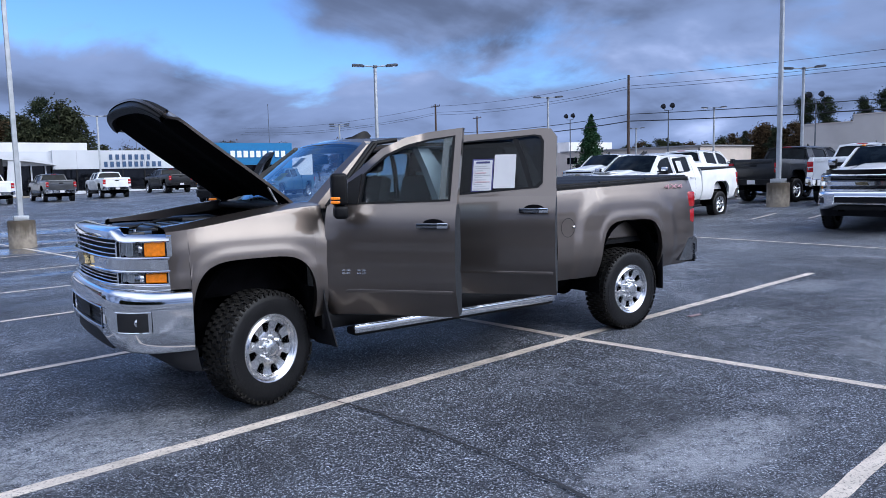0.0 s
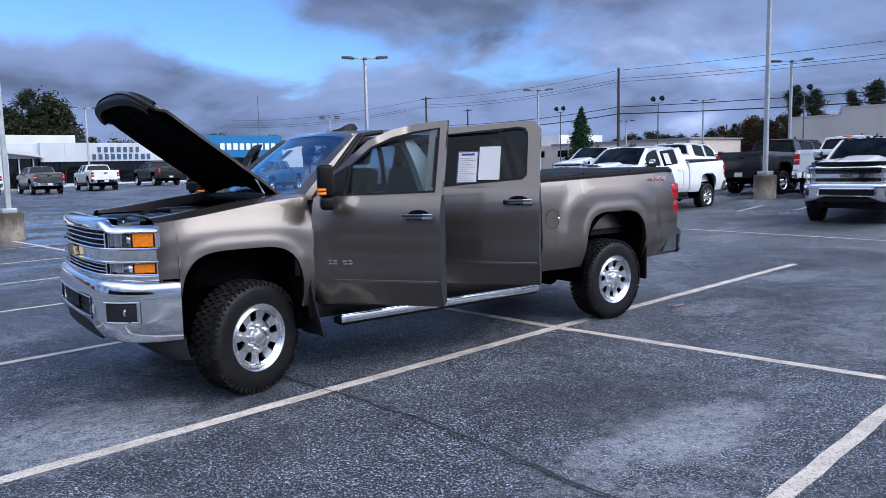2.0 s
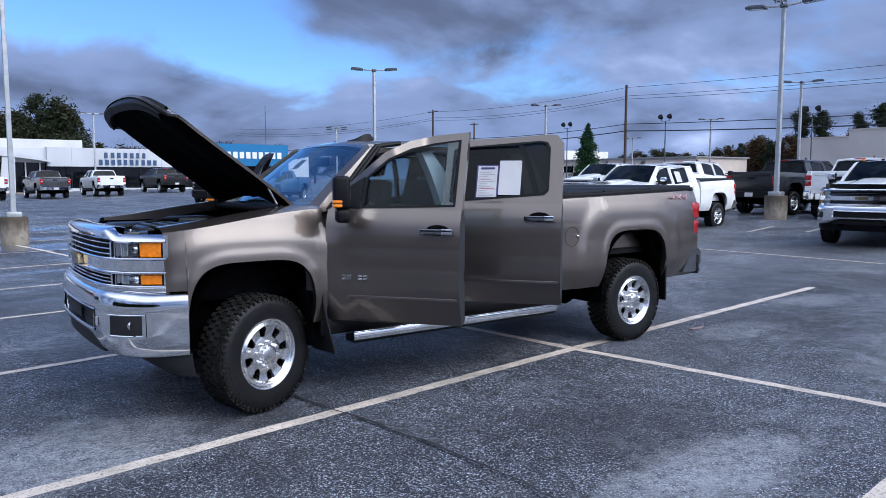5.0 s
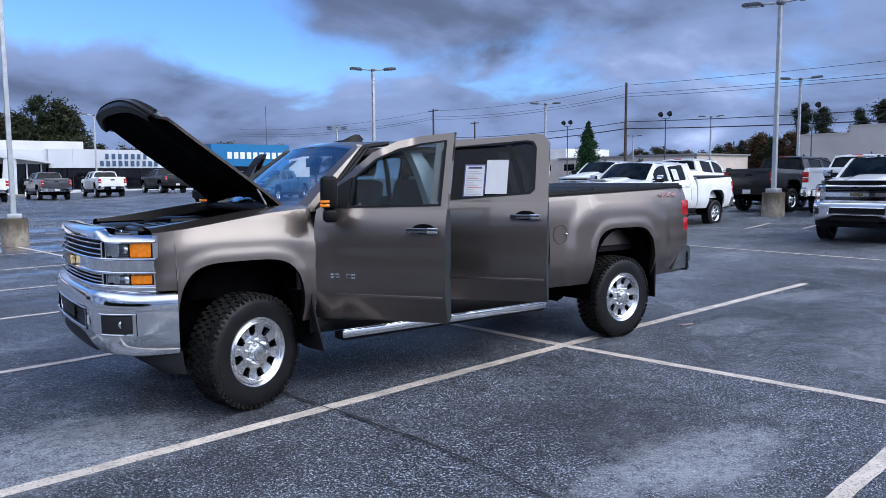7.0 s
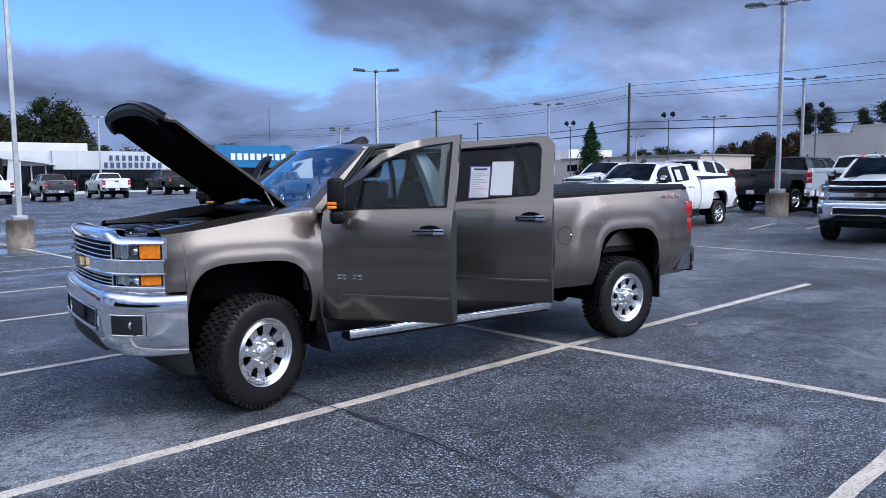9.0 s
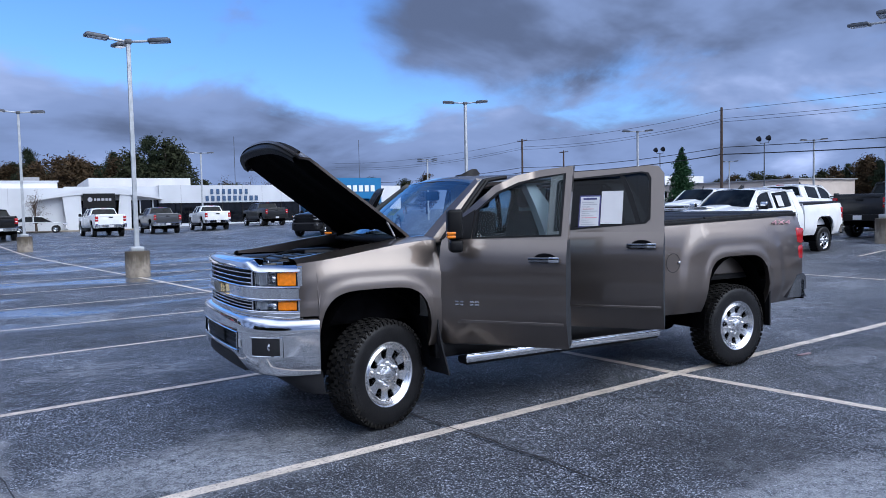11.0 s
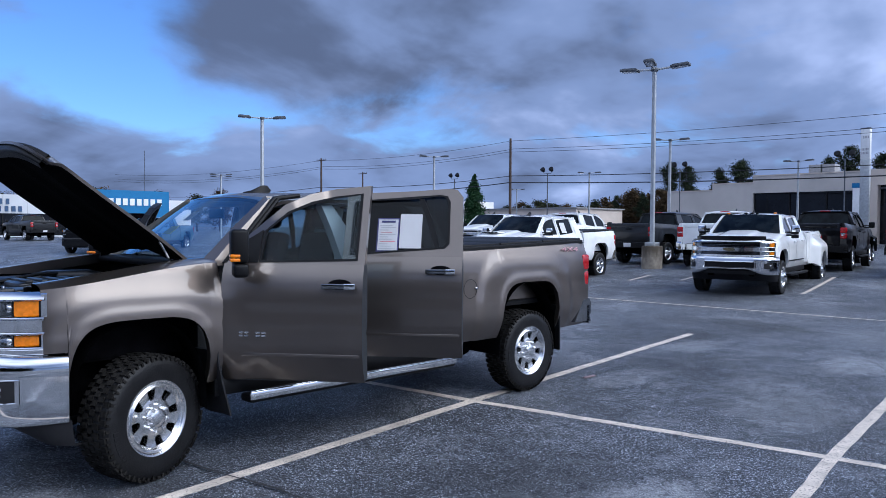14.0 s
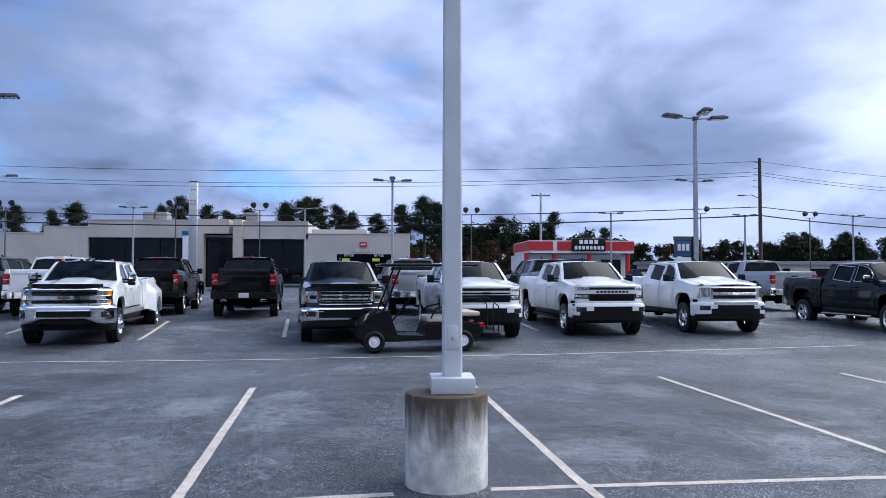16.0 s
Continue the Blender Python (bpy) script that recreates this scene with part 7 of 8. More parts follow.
def billboard():
    r = root("billboard", pose(-36.3, 90, 0.2), "large two-faced white billboard on a black steel post", "billboard")
    part("post", tube([(0.8, 0.6, 0), (0.8, 0.6, 9.5)], 0.36, 20), BLACKM, r)
    part("frame", boxes((-5.6, 7.6, -0.25, 1.4, 9.5, 9.9)), BLACKM, r)
    part("catwalk", boxes((-5.8, 5.6, -0.9, -0.25, 9.25, 9.35)), BLACKM, r)
    part("board", boxes((-5.7, 5.3, -0.3, 0.1, 9.9, 13.9)), WHITES, r, "white printed board")
    part("board_back", boxes((5.3, 6.2, -0.1, 1.2, 9.6, 13.8)), BLACKM, r)
    m2 = pose(6.3, -0.2, 0, 0, 0, 62)
    part("side_board", moved(boxes((0.0, 2.6, -0.1, 0.2, 9.6, 13.5)), m2), WHITES, r)
    for k, n in enumerate((3, 4, 3, 4, 4)):
        for j in range(n):
            part("print_bar", moved(boxes((0.35 + 0.5 * j, 0.75 + 0.5 * j, -0.13, -0.1, 12.6 - 0.65 * k, 12.95 - 0.65 * k)), m2), NAVYL, r)
    bm = moved(text_mesh("The Proof is in our Pricing!", 1.02, 0.01), pose(-0.2, -0.32, 13.02) @ Matrix.Diagonal((0.94, 1, 1, 1)))
    part("slogan", bm, BLACKM, r, "black slogan lettering", 0)
    part("name_band", boxes((-5.5, 2.6, -0.33, -0.3, 11.75, 12.75)), BLUES, r, "blue band with white blocks")
    for k in range(7):
        part("name_block", boxes((-5.2 + 1.08 * k, -4.4 + 1.08 * k, -0.36, -0.33, 11.9, 12.6)), WHITES, r)
    for k in range(10):
        part("name_block", boxes((-5.45 + 0.81 * k, -4.85 + 0.81 * k, -0.33, -0.3, 10.35, 11.45)), NAVYL, r)
    for k in range(5):
        part("print_bar", boxes((3.0, 4.9 - 0.25 * (k % 3), -0.33, -0.3, 10.5 + 0.45 * k, 10.68 + 0.45 * k)), GREYINK, r)
    s = root("billboard", pose(-43.0, 142, 0.3), "dark red double billboard far behind on a thin post", "billboard")
    part("post", tube([(0.2, 0.5, 0), (0.2, 0.5, 10.4)], 0.3, 14), BLACKM, s)
    part("board", boxes((-3.4, 2.8, -0.2, 0.2, 10.3, 12.9)), material("dark_red_print", (0.10, 0.03, 0.035), 0.6, vary=0.4, scale=0.4), s)
    part("board", boxes((-0.4, 4.3, -0.2, 0.2, 13.1, 15.0)), material("red_green_print", (0.16, 0.03, 0.03), 0.6, second=(0.05, 0.09, 0.04), scale=0.35), s)
    part("print_bar", boxes((-2.8, -0.2, -0.24, -0.2, 11.5, 12.2)), GREYINK, s)
    part("print_bar", boxes((0.6, 2.4, -0.24, -0.2, 11.1, 12.2)), WHITES, s)


billboard()
sh_ = root("shed", pose(-47, 100, 0.2), "long low dark open shed by the woods", "building")
part("roof", boxes((-6, 22, 0, 8, 3.1, 3.4)), ROOFM, sh_)
part("wall", boxes((-6, 22, 6, 8, 0, 3.1)), BTAN, sh_)
part("wall", boxes((15, 22, -0.5, 6, 0, 3.4)), BTAN, sh_)
for k in range(6):
    part("post", boxes((-6 + 4.2 * k, -5.8 + 4.2 * k, 0.0, 0.2, 0, 3.1)), BLACKM, sh_)


# ---- trees ----
def leaf_material(name, a, b):
    m = material(name, a, 0.9, second=b, scale=0.9, spec=0.1)
    nt = m.node_tree
    bs = nt.nodes["Principled BSDF"]
    geo = nt.nodes.new("ShaderNodeNewGeometry")
    mr = nt.nodes.new("ShaderNodeMix")
    mr.data_type = "RGBA"
    mr.blend_type = "MULTIPLY"
    mr.inputs[0].default_value = 1.0
    rp = nt.nodes.new("ShaderNodeMapRange")
    rp.inputs["To Min"].default_value, rp.inputs["To Max"].default_value = 0.55, 1.35
    nt.links.new(geo.outputs["Random Per Island"], rp.inputs["Value"])
    nt.links.new(bs.inputs["Base Color"].links[0].from_socket, mr.inputs[6])
    nt.links.new(rp.outputs["Result"], mr.inputs[7])
    nt.links.new(mr.outputs[2], bs.inputs["Base Color"])
    return m


PINE = leaf_material("pine_needles", (0.022, 0.033, 0.021), (0.042, 0.052, 0.028))
CEDAR = leaf_material("cedar_leaves", (0.020, 0.055, 0.025), (0.040, 0.085, 0.035))
OAK = leaf_material("autumn_leaves", (0.050, 0.038, 0.022), (0.085, 0.055, 0.030))
GOLDL = leaf_material("golden_leaves", (0.30, 0.19, 0.04), (0.24, 0.15, 0.04))
OLIVE = leaf_material("olive_leaves", (0.024, 0.030, 0.017), (0.042, 0.046, 0.023))


def leaves(clumps, n, size, rng):
    """Small leaf cards scattered through rounded clumps (centre, radii)."""
    verts, faces = [], []
    for c, rad in clumps:
        for _ in range(n):
            p = Vector((rng.gauss(0, 0.52), rng.gauss(0, 0.52), rng.gauss(0, 0.52)))
            q = Vector(c) + Vector((p.x * rad[0], p.y * rad[1], p.z * rad[2]))
            u = Vector((rng.gauss(0, 1), rng.gauss(0, 1), rng.gauss(0, 0.6))).normalized()
            v = u.cross(Vector((rng.gauss(0, 1), rng.gauss(0, 1), rng.gauss(0, 1)))).normalized()
            s = size * rng.uniform(0.6, 1.4)
            i = len(verts)
            verts += [tuple(q - u * s), tuple(q + v * s * 0.8), tuple(q + u * s)]
            faces.append((i, i + 1, i + 2))
    return verts, faces


def tree_proto(kind, seed, h):
    rng = random.Random(seed)
    r = new("tree")
    lean = rng.uniform(-0.03, 0.03)
    limbs = bmesh.new()
    clumps = []
    if kind == "pine":
        tube([(0, 0, 0), (lean * h * 0.5, 0, h * 0.5), (lean * h, 0.1, h * 0.95)], [h * 0.022, h * 0.016, h * 0.004], 8, limbs)
        n = 22
        low = rng.uniform(0.40, 0.58)
        for k in range(n):
            t = low + (0.98 - low) * k / (n - 1)
            a = rng.uniform(0, 6.28)
            ln = h * (0.155 * math.sin(math.pi * (0.25 + 0.68 * (t - low) / (0.98 - low))) + 0.01) * rng.uniform(0.45, 1.2)
            base = Vector((lean * h * t, 0, h * t))
            tip = base + Vector((math.cos(a) * ln, math.sin(a) * ln, h * 0.03))
            tube([base, base.lerp(tip, 0.5) + Vector((0, 0, 0.1)), tip], [h * 0.006, h * 0.004, h * 0.002], 5, limbs)
            for f in (0.55, 1.0):
                clumps.append((base.lerp(tip, f) + Vector((0, 0, h * 0.015)), (h * 0.066 * rng.uniform(0.6, 1.3), h * 0.066 * rng.uniform(0.6, 1.3), h * 0.038 * rng.uniform(0.8, 1.4))))
        leafs, size, mat = 210, h * 0.0115, PINE
    elif kind == "cedar":
        tube([(0, 0, 0), (0, 0, h * 0.9)], [h * 0.03, h * 0.005], 8, limbs)
        for k in range(26):
            t = k / 25
            rad = h * 0.27 * (1 - t) ** 0.7 + 0.15
            for j in range(3):
                a = rng.uniform(0, 6.28)
                clumps.append((Vector((math.cos(a) * rad * 0.55, math.sin(a) * rad * 0.55, h * (0.06 + 0.92 * t))), (rad * 0.6, rad * 0.6, h * 0.05)))
        leafs, size, mat = 150, h * 0.020, CEDAR
    else:
        tube([(0, 0, 0), (0.1, 0, h * 0.35), (lean * h, 0.2, h * 0.75)], [h * 0.028, h * 0.02, h * 0.006], 8, limbs)
        for k in range(30):
            a, t = rng.uniform(0, 6.28), rng.uniform(0.22, 0.95)
            ln = h * 0.30 * math.sin(math.pi * min(1, 0.25 + 0.7 * t)) * rng.uniform(0.2, 1.0)
            base = Vector((0.1, 0, h * max(0.2, t - 0.22)))
            tip = Vector((math.cos(a) * ln, math.sin(a) * ln, h * t))
            tube([base, base.lerp(tip, 0.5), tip], [h * 0.010, h * 0.006, h * 0.002], 5, limbs)
            clumps.append((tip, (h * 0.12 * rng.uniform(0.6, 1.2), h * 0.12 * rng.uniform(0.6, 1.2), h * 0.09 * rng.uniform(0.6, 1.2))))
        leafs, size, mat = (30 if kind == "bare" else 150), h * (0.012 if kind == "bare" else 0.025), {"oak": OAK, "gold": GOLDL, "olive": OLIVE, "bare": OAK}[kind]
    part("trunk", limbs, BARK, r)
    v, f = leaves(clumps, leafs, size, rng)
    me = bpy.data.meshes.new("crown")
    me.from_pydata(v, [], f)
    me.materials.append(mat)
    c = new("crown", me)
    c.parent = r
    return r


LABELS = {"pine": "tall dark green pine with a ragged crown", "cedar": "dense dark green conical cedar tree", "oak": "russet autumn tree with thinning leaves", "gold": "golden-leaved autumn tree at the lot's edge", "olive": "full olive-green broadleaf tree", "bare": "nearly bare winter tree with fine branches"}
_protos = {}


def tree(kind, x, y, h, seed=0):
    key = (kind, seed % (4 if kind in ("pine", "olive", "oak") else 2))
    m = Matrix.Translation((x, y, 0.15)) @ Matrix.Rotation(random.uniform(0, 6.28), 4, "Z")
    k = h / 12.0
    if key not in _protos:
        t = tree_proto(kind, 50 + 7 * key[1] + len(kind), 12.0)
        tagged(t, LABELS[kind], "tree", "background trees")
        _protos[key] = t
    else:
        t = copy_thing(_protos[key], Matrix())
    t.matrix_world = m @ Matrix.Diagonal((k * random.uniform(0.9, 1.1), k * random.uniform(0.9, 1.1), k, 1))
    return t


rt = random.Random(11)
# the northern woods behind the showroom and the billboards
for k in range(16):
    tree(rt.choice(("pine", "pine", "oak", "olive")), -78 + 3.6 * k + rt.uniform(-1, 1), 122 + rt.uniform(-8, 10), rt.uniform(11, 15.5) if k < 6 else rt.uniform(8.5, 12), k)
for k in range(20):
    tree(rt.choice(("pine", "pine", "olive", "oak")), -70 + 3.4 * k, 150 + rt.uniform(-8, 14), rt.uniform(10, 13.5), k)
for x, y, h, kd in ((-31.7, 98, 8.4, "gold"), (-30, 102, 7.0, "oak"), (-47, 104, 11, "oak"), (-55, 98, 11.5, "olive"), (-59, 88, 7.5, "gold"), (-50, 108, 13, "pine"), (-58, 104, 14, "pine"), (-63, 100, 15, "pine"), (-44, 101, 9, "oak"), (-68, 108, 16, "pine"), (-38, 106, 8.5, "oak")):
    tree(kd, x, y, h, int(h))
for k in range(22):
    tree(rt.choice(("olive", "olive", "pine", "oak")), -32 + 2.5 * k + rt.uniform(-1, 1), 158 + rt.uniform(-6, 8), rt.uniform(10, 12.5), k)
for k in range(13):
    tree(rt.choice(("pine", "pine", "pine", "oak")), -30 + 4.2 * k + rt.uniform(-1.4, 1.4), 150 + rt.uniform(-6, 8), rt.uniform(10.5, 13.6) if k < 9 else rt.uniform(12, 14.5), k)
for x, y, h, kd in ((10.6, 103, 10.6, "olive"), (13.0, 104, 11.8, "pine"), (14.8, 103, 12.4, "olive"), (16.6, 104, 11.4, "olive"), (8.6, 104, 9.2, "oak"), (3.5, 106, 9.8, "oak"), (-1.0, 105, 8.8, "oak")):
    tree(kd, x, y, h, int(x))
for x in (27, 31, 34):
    tree("bare", x, 120, 8.0, x)
for x in (60, 64, 70, 77, 84, 92):
    tree(rt.choice(("olive", "oak")), x, 170 + rt.uniform(-5, 5), 9 + rt.uniform(0, 2), x)
tree("bare", -1.6, 71.2, 4.2, 3)
# eastern edge: cedar, autumn rows, pines behind the service building
tree("cedar", 72.0, 62.5, 8.4, 0)
for k in range(16):
    tree(rt.choice(("olive", "olive", "oak")), 165 + rt.uniform(-8, 8), 132 - 6.5 * k, rt.uniform(7, 9.5), k)
for k in range(10):
    tree("oak" if k % 3 else "pine", 118 + rt.uniform(-3, 3), 70 - 2.6 * k, rt.uniform(7.2, 8.8), k)
for y, h in ((64, 13.5), (60, 12.5), (55, 12.0), (50, 13.0), (35, 12.5), (32, 14.0), (28, 13), (25, 12), (20.5, 12.0), (14.5, 13.5), (11, 14.5), (8.5, 14), (5.5, 13), (2.5, 11.5), (-1.8, 11.5), (-6, 13), (-10, 14.5), (-12.5, 13), (-15, 12)):
    tree("pine", 128 + rt.uniform(-4, 4), y, h, int(y))
for k in range(9):
    tree(rt.choice(("pine", "olive", "olive")), 152 + rt.uniform(-6, 6), -18 - 4.0 * k, rt.uniform(11, 14) if k < 6 else rt.uniform(9, 11), k)
for k in range(6):
    tree("oak", 118, -8 - 3.2 * k, 5.5 + rt.uniform(0, 2), k)
for k in range(12):
    tree(rt.choice(("olive", "pine", "oak")), 170 + rt.uniform(-6, 6), -58 - 5.0 * k, rt.uniform(7, 9.5), k)
for k in range(26):
    tree(rt.choice(("pine", "olive", "olive")), 172 + rt.uniform(-12, 12) - 1.2 * k, -96 - 3.6 * k, rt.uniform(9.5, 11.5) + 0.05 * k, k)
    tree("olive", 168 + rt.uniform(-6, 6) - 1.2 * k, -94 - 3.6 * k, rt.uniform(7, 9), k + 1)


def belt(spots, mat, label, seed, leaf=0.046, n=80):
    """A far belt of trees that nobody could count, joined into one sheet of leaves."""
    rng = random.Random(seed)
    clumps, bm = [], bmesh.new()
    for x, y, h in spots:
        tube([(x, y, 0), (x, y, h * 0.7)], [h * 0.02, h * 0.008], 5, bm)
        for _ in range(16):
            t, a = rng.uniform(0.12, 0.95), rng.uniform(0, 6.28)
            w = h * 0.30 * math.sin(math.pi * (0.18 + 0.74 * t)) * rng.uniform(0.1, 1.0)
            s = h * rng.uniform(0.08, 0.15)
            clumps.append((Vector((x + math.cos(a) * w, y + math.sin(a) * w, h * t)), (s, s, s * 0.7)))
    v, f = leaves(clumps, n, leaf * spots[0][2], rng)
    me = bpy.data.meshes.new("woods")
    me.from_pydata(v, [], f)
    me.materials.append(mat)
    ob = tagged(new("woods", me), label, "woods", kind="stuff")
    part("trunks", bm, BARK, ob, kind="stuff")


# belts that close the gaps behind the single trees
belt([(-80 + 3.0 * k + rt.uniform(-1, 1), 166 + rt.uniform(-4, 6), rt.uniform(8.5, 10.5)) for k in range(40)], OLIVE, "dark belt of far woods behind the showroom", 21)
belt([(-80 + 2.6 * k, 113 + rt.uniform(-3, 3), rt.uniform(6, 8.5)) for k in range(17)], OLIVE, "dark undergrowth below the billboards", 22)
belt([(122 + rt.uniform(-3, 3), 74 - 2.2 * k, rt.uniform(6.5, 8.5)) for k in range(16)], OAK, "brown autumn belt of trees beyond the road", 27)
belt([(150 + rt.uniform(-5, 5), 70 - 4.0 * k, rt.uniform(8.5, 10.5)) for k in range(24)], OLIVE, "dark belt of woods behind the service building", 23)
belt([(150 + rt.uniform(-5, 5), -14 - 3.2 * k, rt.uniform(10.5, 12.5) - 0.25 * k) for k in range(13)], PINE, "dense dark pines behind the small shop", 24)
belt([(176 + rt.uniform(-5, 5) - 0.8 * k, -44 - 3.4 * k, rt.uniform(8.0, 9.6) + 0.06 * k) for k in range(46)], OLIVE, "long dark belt of woods beyond the road", 25)
belt([(168 + rt.uniform(-5, 5), 146 - 3.6 * k, rt.uniform(7.5, 9.5)) for k in range(30)], OLIVE, "low dark treeline beyond the warehouse", 28)
# unseen woods added south-west and west to close the lot and darken reflections
spots = []
for k in range(110):
    a = radians(214 + 70 * (k // 2) / 54)
    d = 42 + 6 * (k % 2) + rt.uniform(-2, 2)
    spots.append((d * math.sin(a), d * math.cos(a) - 4, rt.uniform(9, 12)))
belt(spots, OLIVE, "unseen added woods that darken reflections from the west", 26, 0.06, 30)


# ---- small cars far off ----
def small_car(x, y, deg, mat, lab, suv=False):
    h = 1.68 if suv else 1.45
    r = root("parked_car", pose(x, y, gz(x, y), 0, 0, deg), lab, "car", "small parked cars")
    prof = [(-2.25, 0.35), (-2.3, 0.62), (-2.15, 0.80), (-1.1, 0.95), (1.7, 0.98), (2.2, 0.92), (2.28, 0.6), (2.2, 0.35)] if not suv else [(-2.25, 0.4), (-2.3, 0.7), (-2.15, 0.98), (-1.2, 1.08), (1.9, 1.1), (2.25, 1.05), (2.3, 0.7), (2.2, 0.4)]
    rows = []
    for yy, k in ((-0.86, 0.94), (-0.92, 0.985), (-0.90, 1.0), (0, 1.03), (0.90, 1.0), (0.92, 0.985), (0.86, 0.94)):
        rows.append([(px * (0.97 if abs(yy) > 0.8 else 1.0), yy, pz * (k if pz > 0.5 else 1)) for px, pz in prof] + [(prof[0][0], yy, prof[0][1])])
    part("body", front_cap(grid(rows)), mat, r)
    b = prof[3][1]
    cab = [(-1.15, b), (-0.35, h - 0.05), (0.2, h), (1.0, h - 0.02), (1.75 if not suv else 2.1, b + 0.03)]
    rows = [[(px, s * (0.80 - 0.17 * (pz - b) / (h - b)), pz) for px, pz in cab] for s in (-1, 1)]
    bm = grid(rows)
    for row in (0, 1):
        bm.verts.ensure_lookup_table()
        bm.faces.new([bm.verts[row * 5 + k] for k in range(5)])
    part("cabin_glass", bm, DARKGL, r)
    part("roof", boxes((-0.42, 1.05, -0.62, 0.62, h - 0.04, h + 0.012), bevel=0.02), mat, r)
    for s in (-1, 1):
        part("pillar", tube([(0.3, s * 0.78, b), (0.3, s * 0.64, h - 0.03)], 0.04, 6), mat, r)
        part("head_lamp", boxes((-2.27, -2.0, s * 0.55, s * 0.85, b - 0.26, b - 0.12), bevel=0.02), LENS, r)
        part("tail_lamp", boxes((2.05, 2.285, s * 0.55, s * 0.88, b - 0.25, b - 0.08), bevel=0.02), REDLENS, r)
        for wx in (-1.4, 1.35):
            o = add_wheel(r, wx, s * 0.80, "five")
            o.matrix_local = pose(wx, s * 0.80, 0.33, 0, 0, 180 if s > 0 else 0) @ Matrix.Diagonal((0.8, 0.8, 0.8, 1))
    return r


cols = (("white", WHITE), ("silver", SILVER), ("white", WHITE), ("silver", SILVER), ("dark grey", CHARC), ("teal blue", TEALP), ("black", BLACK), ("grey", GREYP), ("white", WHITE), ("navy blue", NAVY))
small_car(-20.4, 52.0, 85, REDP, "red compact car in the far lot")
small_car(-17.5, 53.5, 85, REDP, "red compact car in the far lot")
n = 0
for row in range(4):
    for k in range(13):
        x = -52 + 3.1 * k + rt.uniform(-0.3, 0.3) + row * 1.1
        y = 56 + 6.5 * row + rt.uniform(-0.4, 0.4)
        if x > -11 - row * 1.0 or (row == 0 and -25 < x < -16.5):
            continue
        c, mt = rt.choice(cols)
        small_car(x, y, rt.choice((85, 265)), mt, f"{c} car parked in the distant lot", rt.random() < 0.45)
small_car(-11.8, 55.5, 88, TEALP, "teal blue car beside the showroom", False)
small_car(-8.2, 66, 88, WHITE, "white car beside the showroom", False)
small_car(-1.5, 68, 175, WHITE, "white car before the entrance canopy", False)
for x, y, d, c, mt, sv in ((31, 4.2, 186, "dark grey", CHARC, True), (30.5, 0.6, 186, "dark blue", NAVY, True), (31, -2.9, 186, "navy blue", NAVY, True), (32, -6.6, 186, "white", WHITE, True), (29.5, 12.5, 186, "blue", TEALP, False), (36, 9.0, 95, "black", BLACK, True), (38, -9.5, 186, "grey", GREYP, True), (34, -13.5, 186, "silver", SILVER, True), (44, -21, 186, "dark grey", CHARC, True), (42, -26, 186, "black", BLACK, False), (46, -30, 186, "white", WHITE, True), (30, 16, 186, "white", WHITE, True), (36, 20, 186, "white", WHITE, True)):
    small_car(x, y, d, mt, f"{c} car parked behind the pickups", sv)
for x, y, d, mt, lab in ((25.5, 12.6, 187, WHITE, "white crew-cab pickup in the second row"), (20.6, 15.0, 9, WHITE, "white crew-cab pickup in the back row"), (18.5, 11.4, 9, WHITE, "white crew-cab pickup beside its twin")):
    pickup("pickup_truck", at(x, y, d), mt, lab, 3.75, "new", "five")


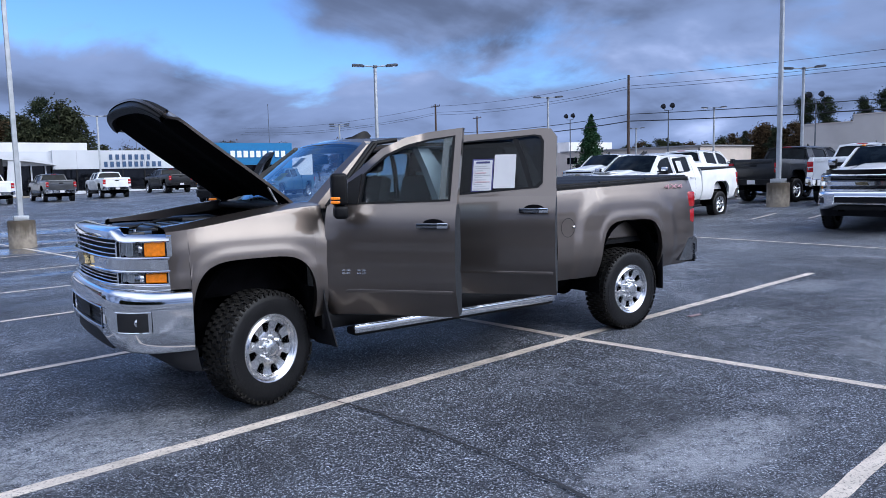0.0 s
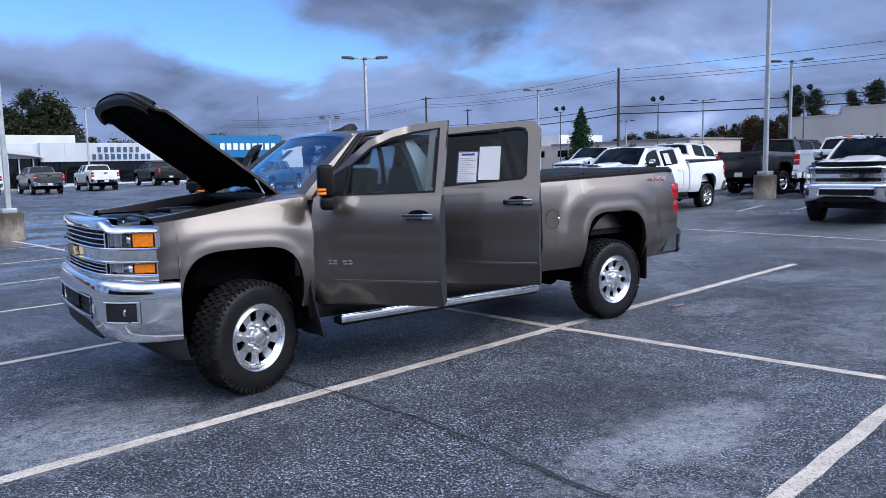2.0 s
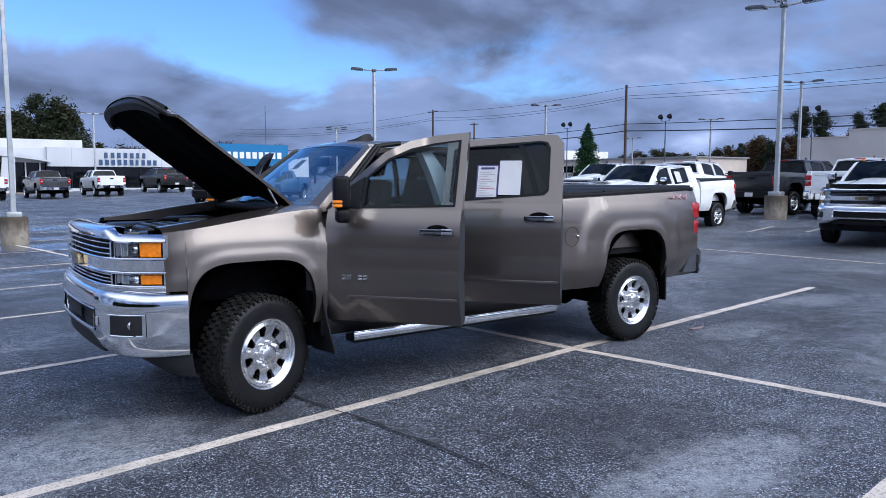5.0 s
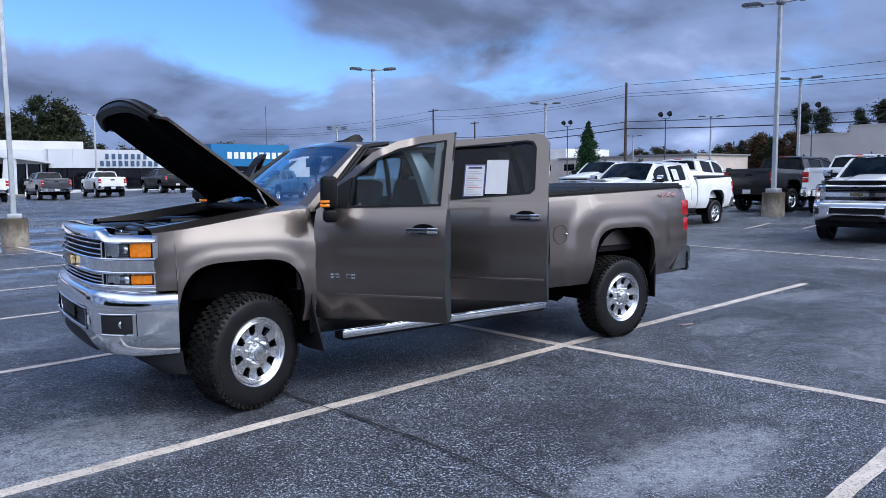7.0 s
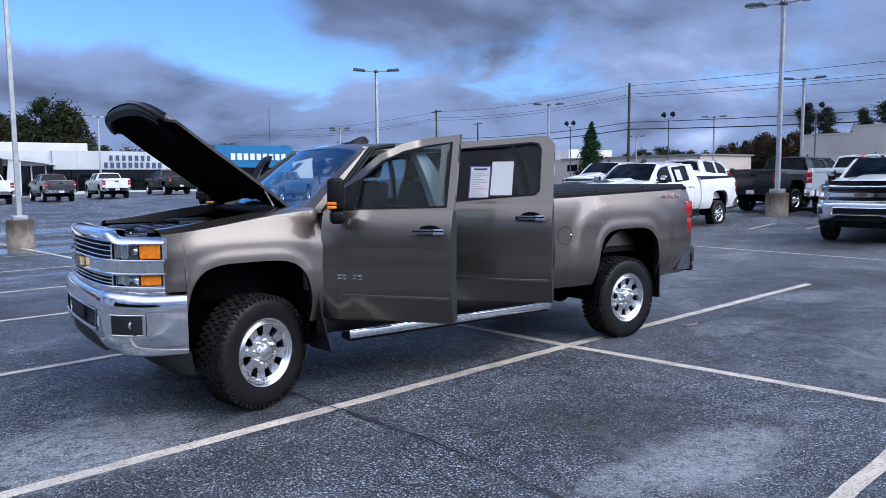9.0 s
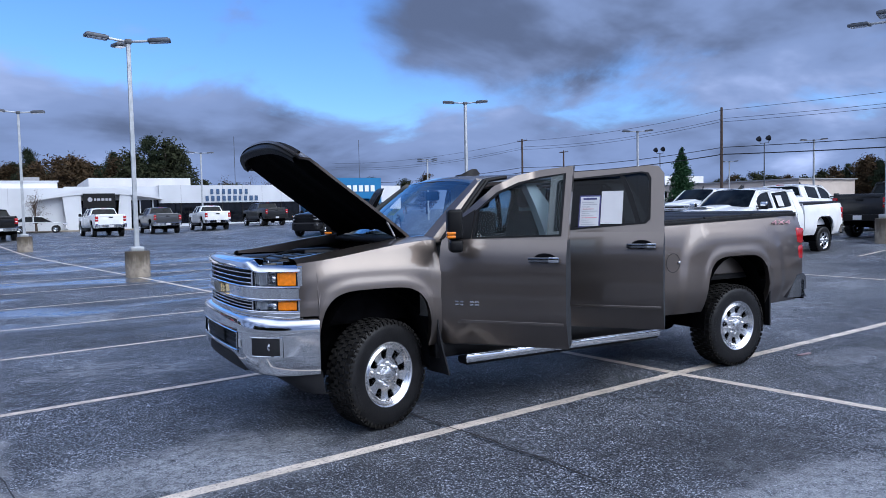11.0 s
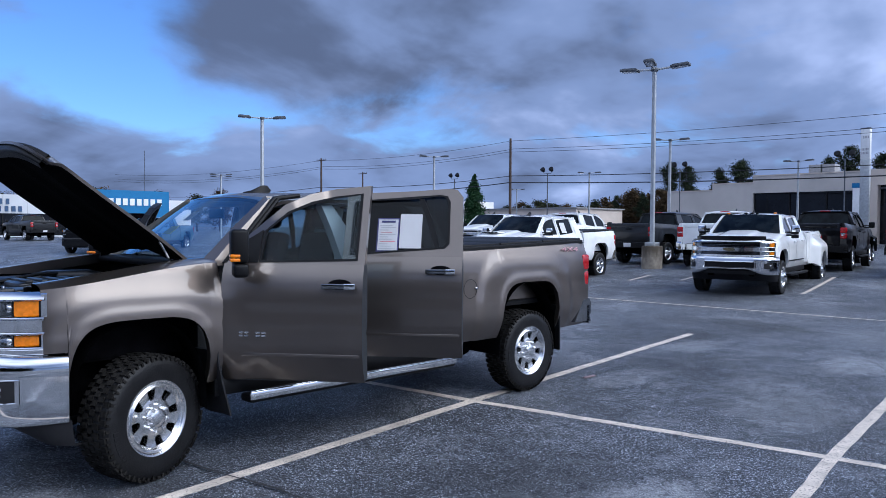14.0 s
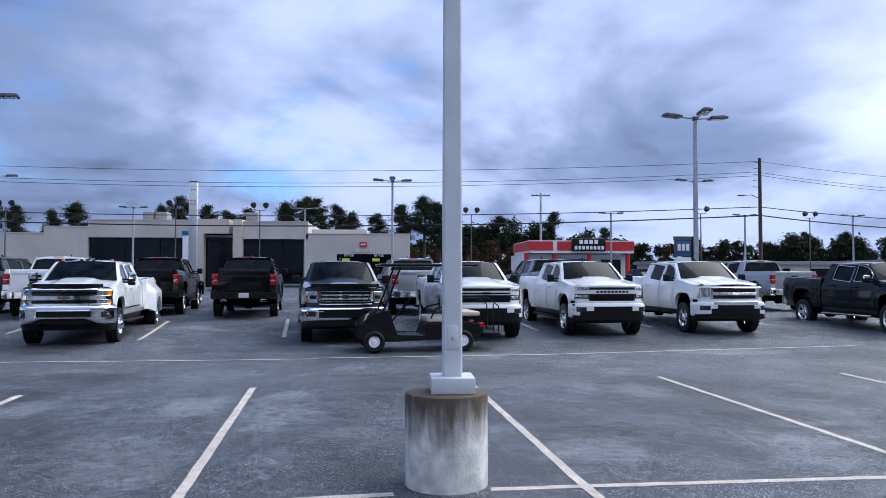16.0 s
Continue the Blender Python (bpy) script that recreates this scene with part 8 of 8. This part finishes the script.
# ---- golf cart ----
def golf_cart(x, y, deg):
    r = root("golf_cart", pose(x, y, gz(x, y), 0, 0, deg), "black golf cart with pale seats and a canopy roof", "golf cart")
    side = [(-0.30, 0.22), (-0.62, 0.30), (-0.60, 0.55), (-0.42, 0.72), (-0.12, 0.86), (0.06, 0.88), (0.12, 0.62), (0.20, 0.34), (0.80, 0.32), (0.86, 0.60), (1.55, 0.62), (2.0, 0.58), (2.08, 0.40), (1.95, 0.28), (0.2, 0.22)]
    bm = bmesh.new()
    prism(bm, side, lambda a, b, d: (a, -0.56 + d, b), 1.12)
    bmesh.ops.bevel(bm, geom=bm.edges[:], offset=0.02, segments=2, affect="EDGES")
    part("body", bm, BLACK, r)
    part("floor", boxes((0.12, 0.86, -0.54, 0.54, 0.28, 0.33)), PLASTIC, r)
    part("seat", boxes((0.86, 1.36, -0.54, 0.54, 0.62, 0.74), bevel=0.04), BTAN2, r, "pale tan vinyl seat")
    part("seat_back", boxes((1.32, 1.42, -0.54, 0.54, 0.82, 1.16), bevel=0.04), BTAN2, r)
    part("rear_seat", boxes((1.55, 2.0, -0.54, 0.54, 0.74, 0.84), bevel=0.04), BTAN2, r)
    part("roof", boxes((-0.15, 1.95, -0.60, 0.60, 1.80, 1.86), bevel=0.03), BLACK, r, "black canopy roof")
    for s in (-1, 1):
        part("front_strut", tube([(-0.10, s * 0.52, 0.82), (0.05, s * 0.53, 1.2), (0.28, s * 0.54, 1.80)], 0.022, 8), BLACKM, r)
        part("rear_strut", tube([(1.45, s * 0.54, 0.6), (1.48, s * 0.54, 1.80)], 0.020, 8), BLACKM, r)
        part("arm_rest", tube([(0.92, s * 0.55, 0.70), (1.02, s * 0.56, 0.90), (1.36, s * 0.56, 0.98)], 0.018, 8), BLACKM, r)
        part("rear_rail", tube([(1.6, s * 0.56, 1.12), (2.15, s * 0.56, 1.14), (2.42, s * 0.5, 0.95), (2.42, s * 0.5, 0.40)], 0.016, 8), BLACKM, r)
        part("tail_lamp", boxes((1.98, 2.09, s * 0.38, s * 0.565, 0.50, 0.60), bevel=0.02), REDLENS, r)
        for wx in (-0.28, 1.62):
            bm = revolve([(-0.09, 0.12), (-0.10, 0.19), (-0.075, 0.225), (0.075, 0.225), (0.10, 0.19), (0.09, 0.12)], 28)
            t = part("tyre", bm, RUBBER, r)
            t.matrix_local = pose(wx, s * 0.50, 0.225)
            part("hub", moved(revolve([(s * 0.06, 0.12), (s * 0.085, 0.115), (s * 0.07, 0.05), (s * 0.10, 0.04), (s * 0.10, 0)], 20), Matrix()), WHITES, t, "white hub")
    part("rear_step", boxes((2.1, 2.45, -0.5, 0.5, 0.34, 0.38), bevel=0.01), PLASTIC, r)
    part("rear_post", tube([(2.30, -0.5, 0.4), (2.30, -0.5, 1.0)], 0.014, 6), BLACKM, r)
    w = moved(revolve([(0.012 * math.cos(a), 0.16 + 0.012 * math.sin(a)) for a in [2 * math.pi * k / 8 for k in range(8)]], 24, "X", True), pose(0.42, -0.25, 0.98, 0, 35, 0))
    part("steering_wheel", w, PLASTIC, r)
    part("steering_column", tube([(0.12, -0.25, 0.62), (0.41, -0.25, 0.97)], 0.02, 8), PLASTIC, r)


golf_cart(14.12, -5.28, -82)

# ---- litter on the asphalt ----
bm = bmesh.new()
box(bm, 4.80, 5.0, -1.06, -1.02, 0.005, 0.018, bevel=0.004)
st = mesh_object("paint_stick", bm, material("weathered_wood", (0.30, 0.22, 0.24), 0.8))
tagged(st, "small weathered wooden stick lying on asphalt", "stick")
rows = [[(-2.72 + 0.03 * i, -1.10 + 0.02 * j, gz(-2.7, -1.1) + 0.006 + 0.008 * math.sin(i * 1.7 + j)) for i in range(4)] for j in range(3)]
lf = mesh_object("dry_leaf", grid(rows), material("dry_leaf_brown", (0.30, 0.20, 0.11), 0.8))
tagged(lf, "small dry brown leaf lying on asphalt", "leaf")
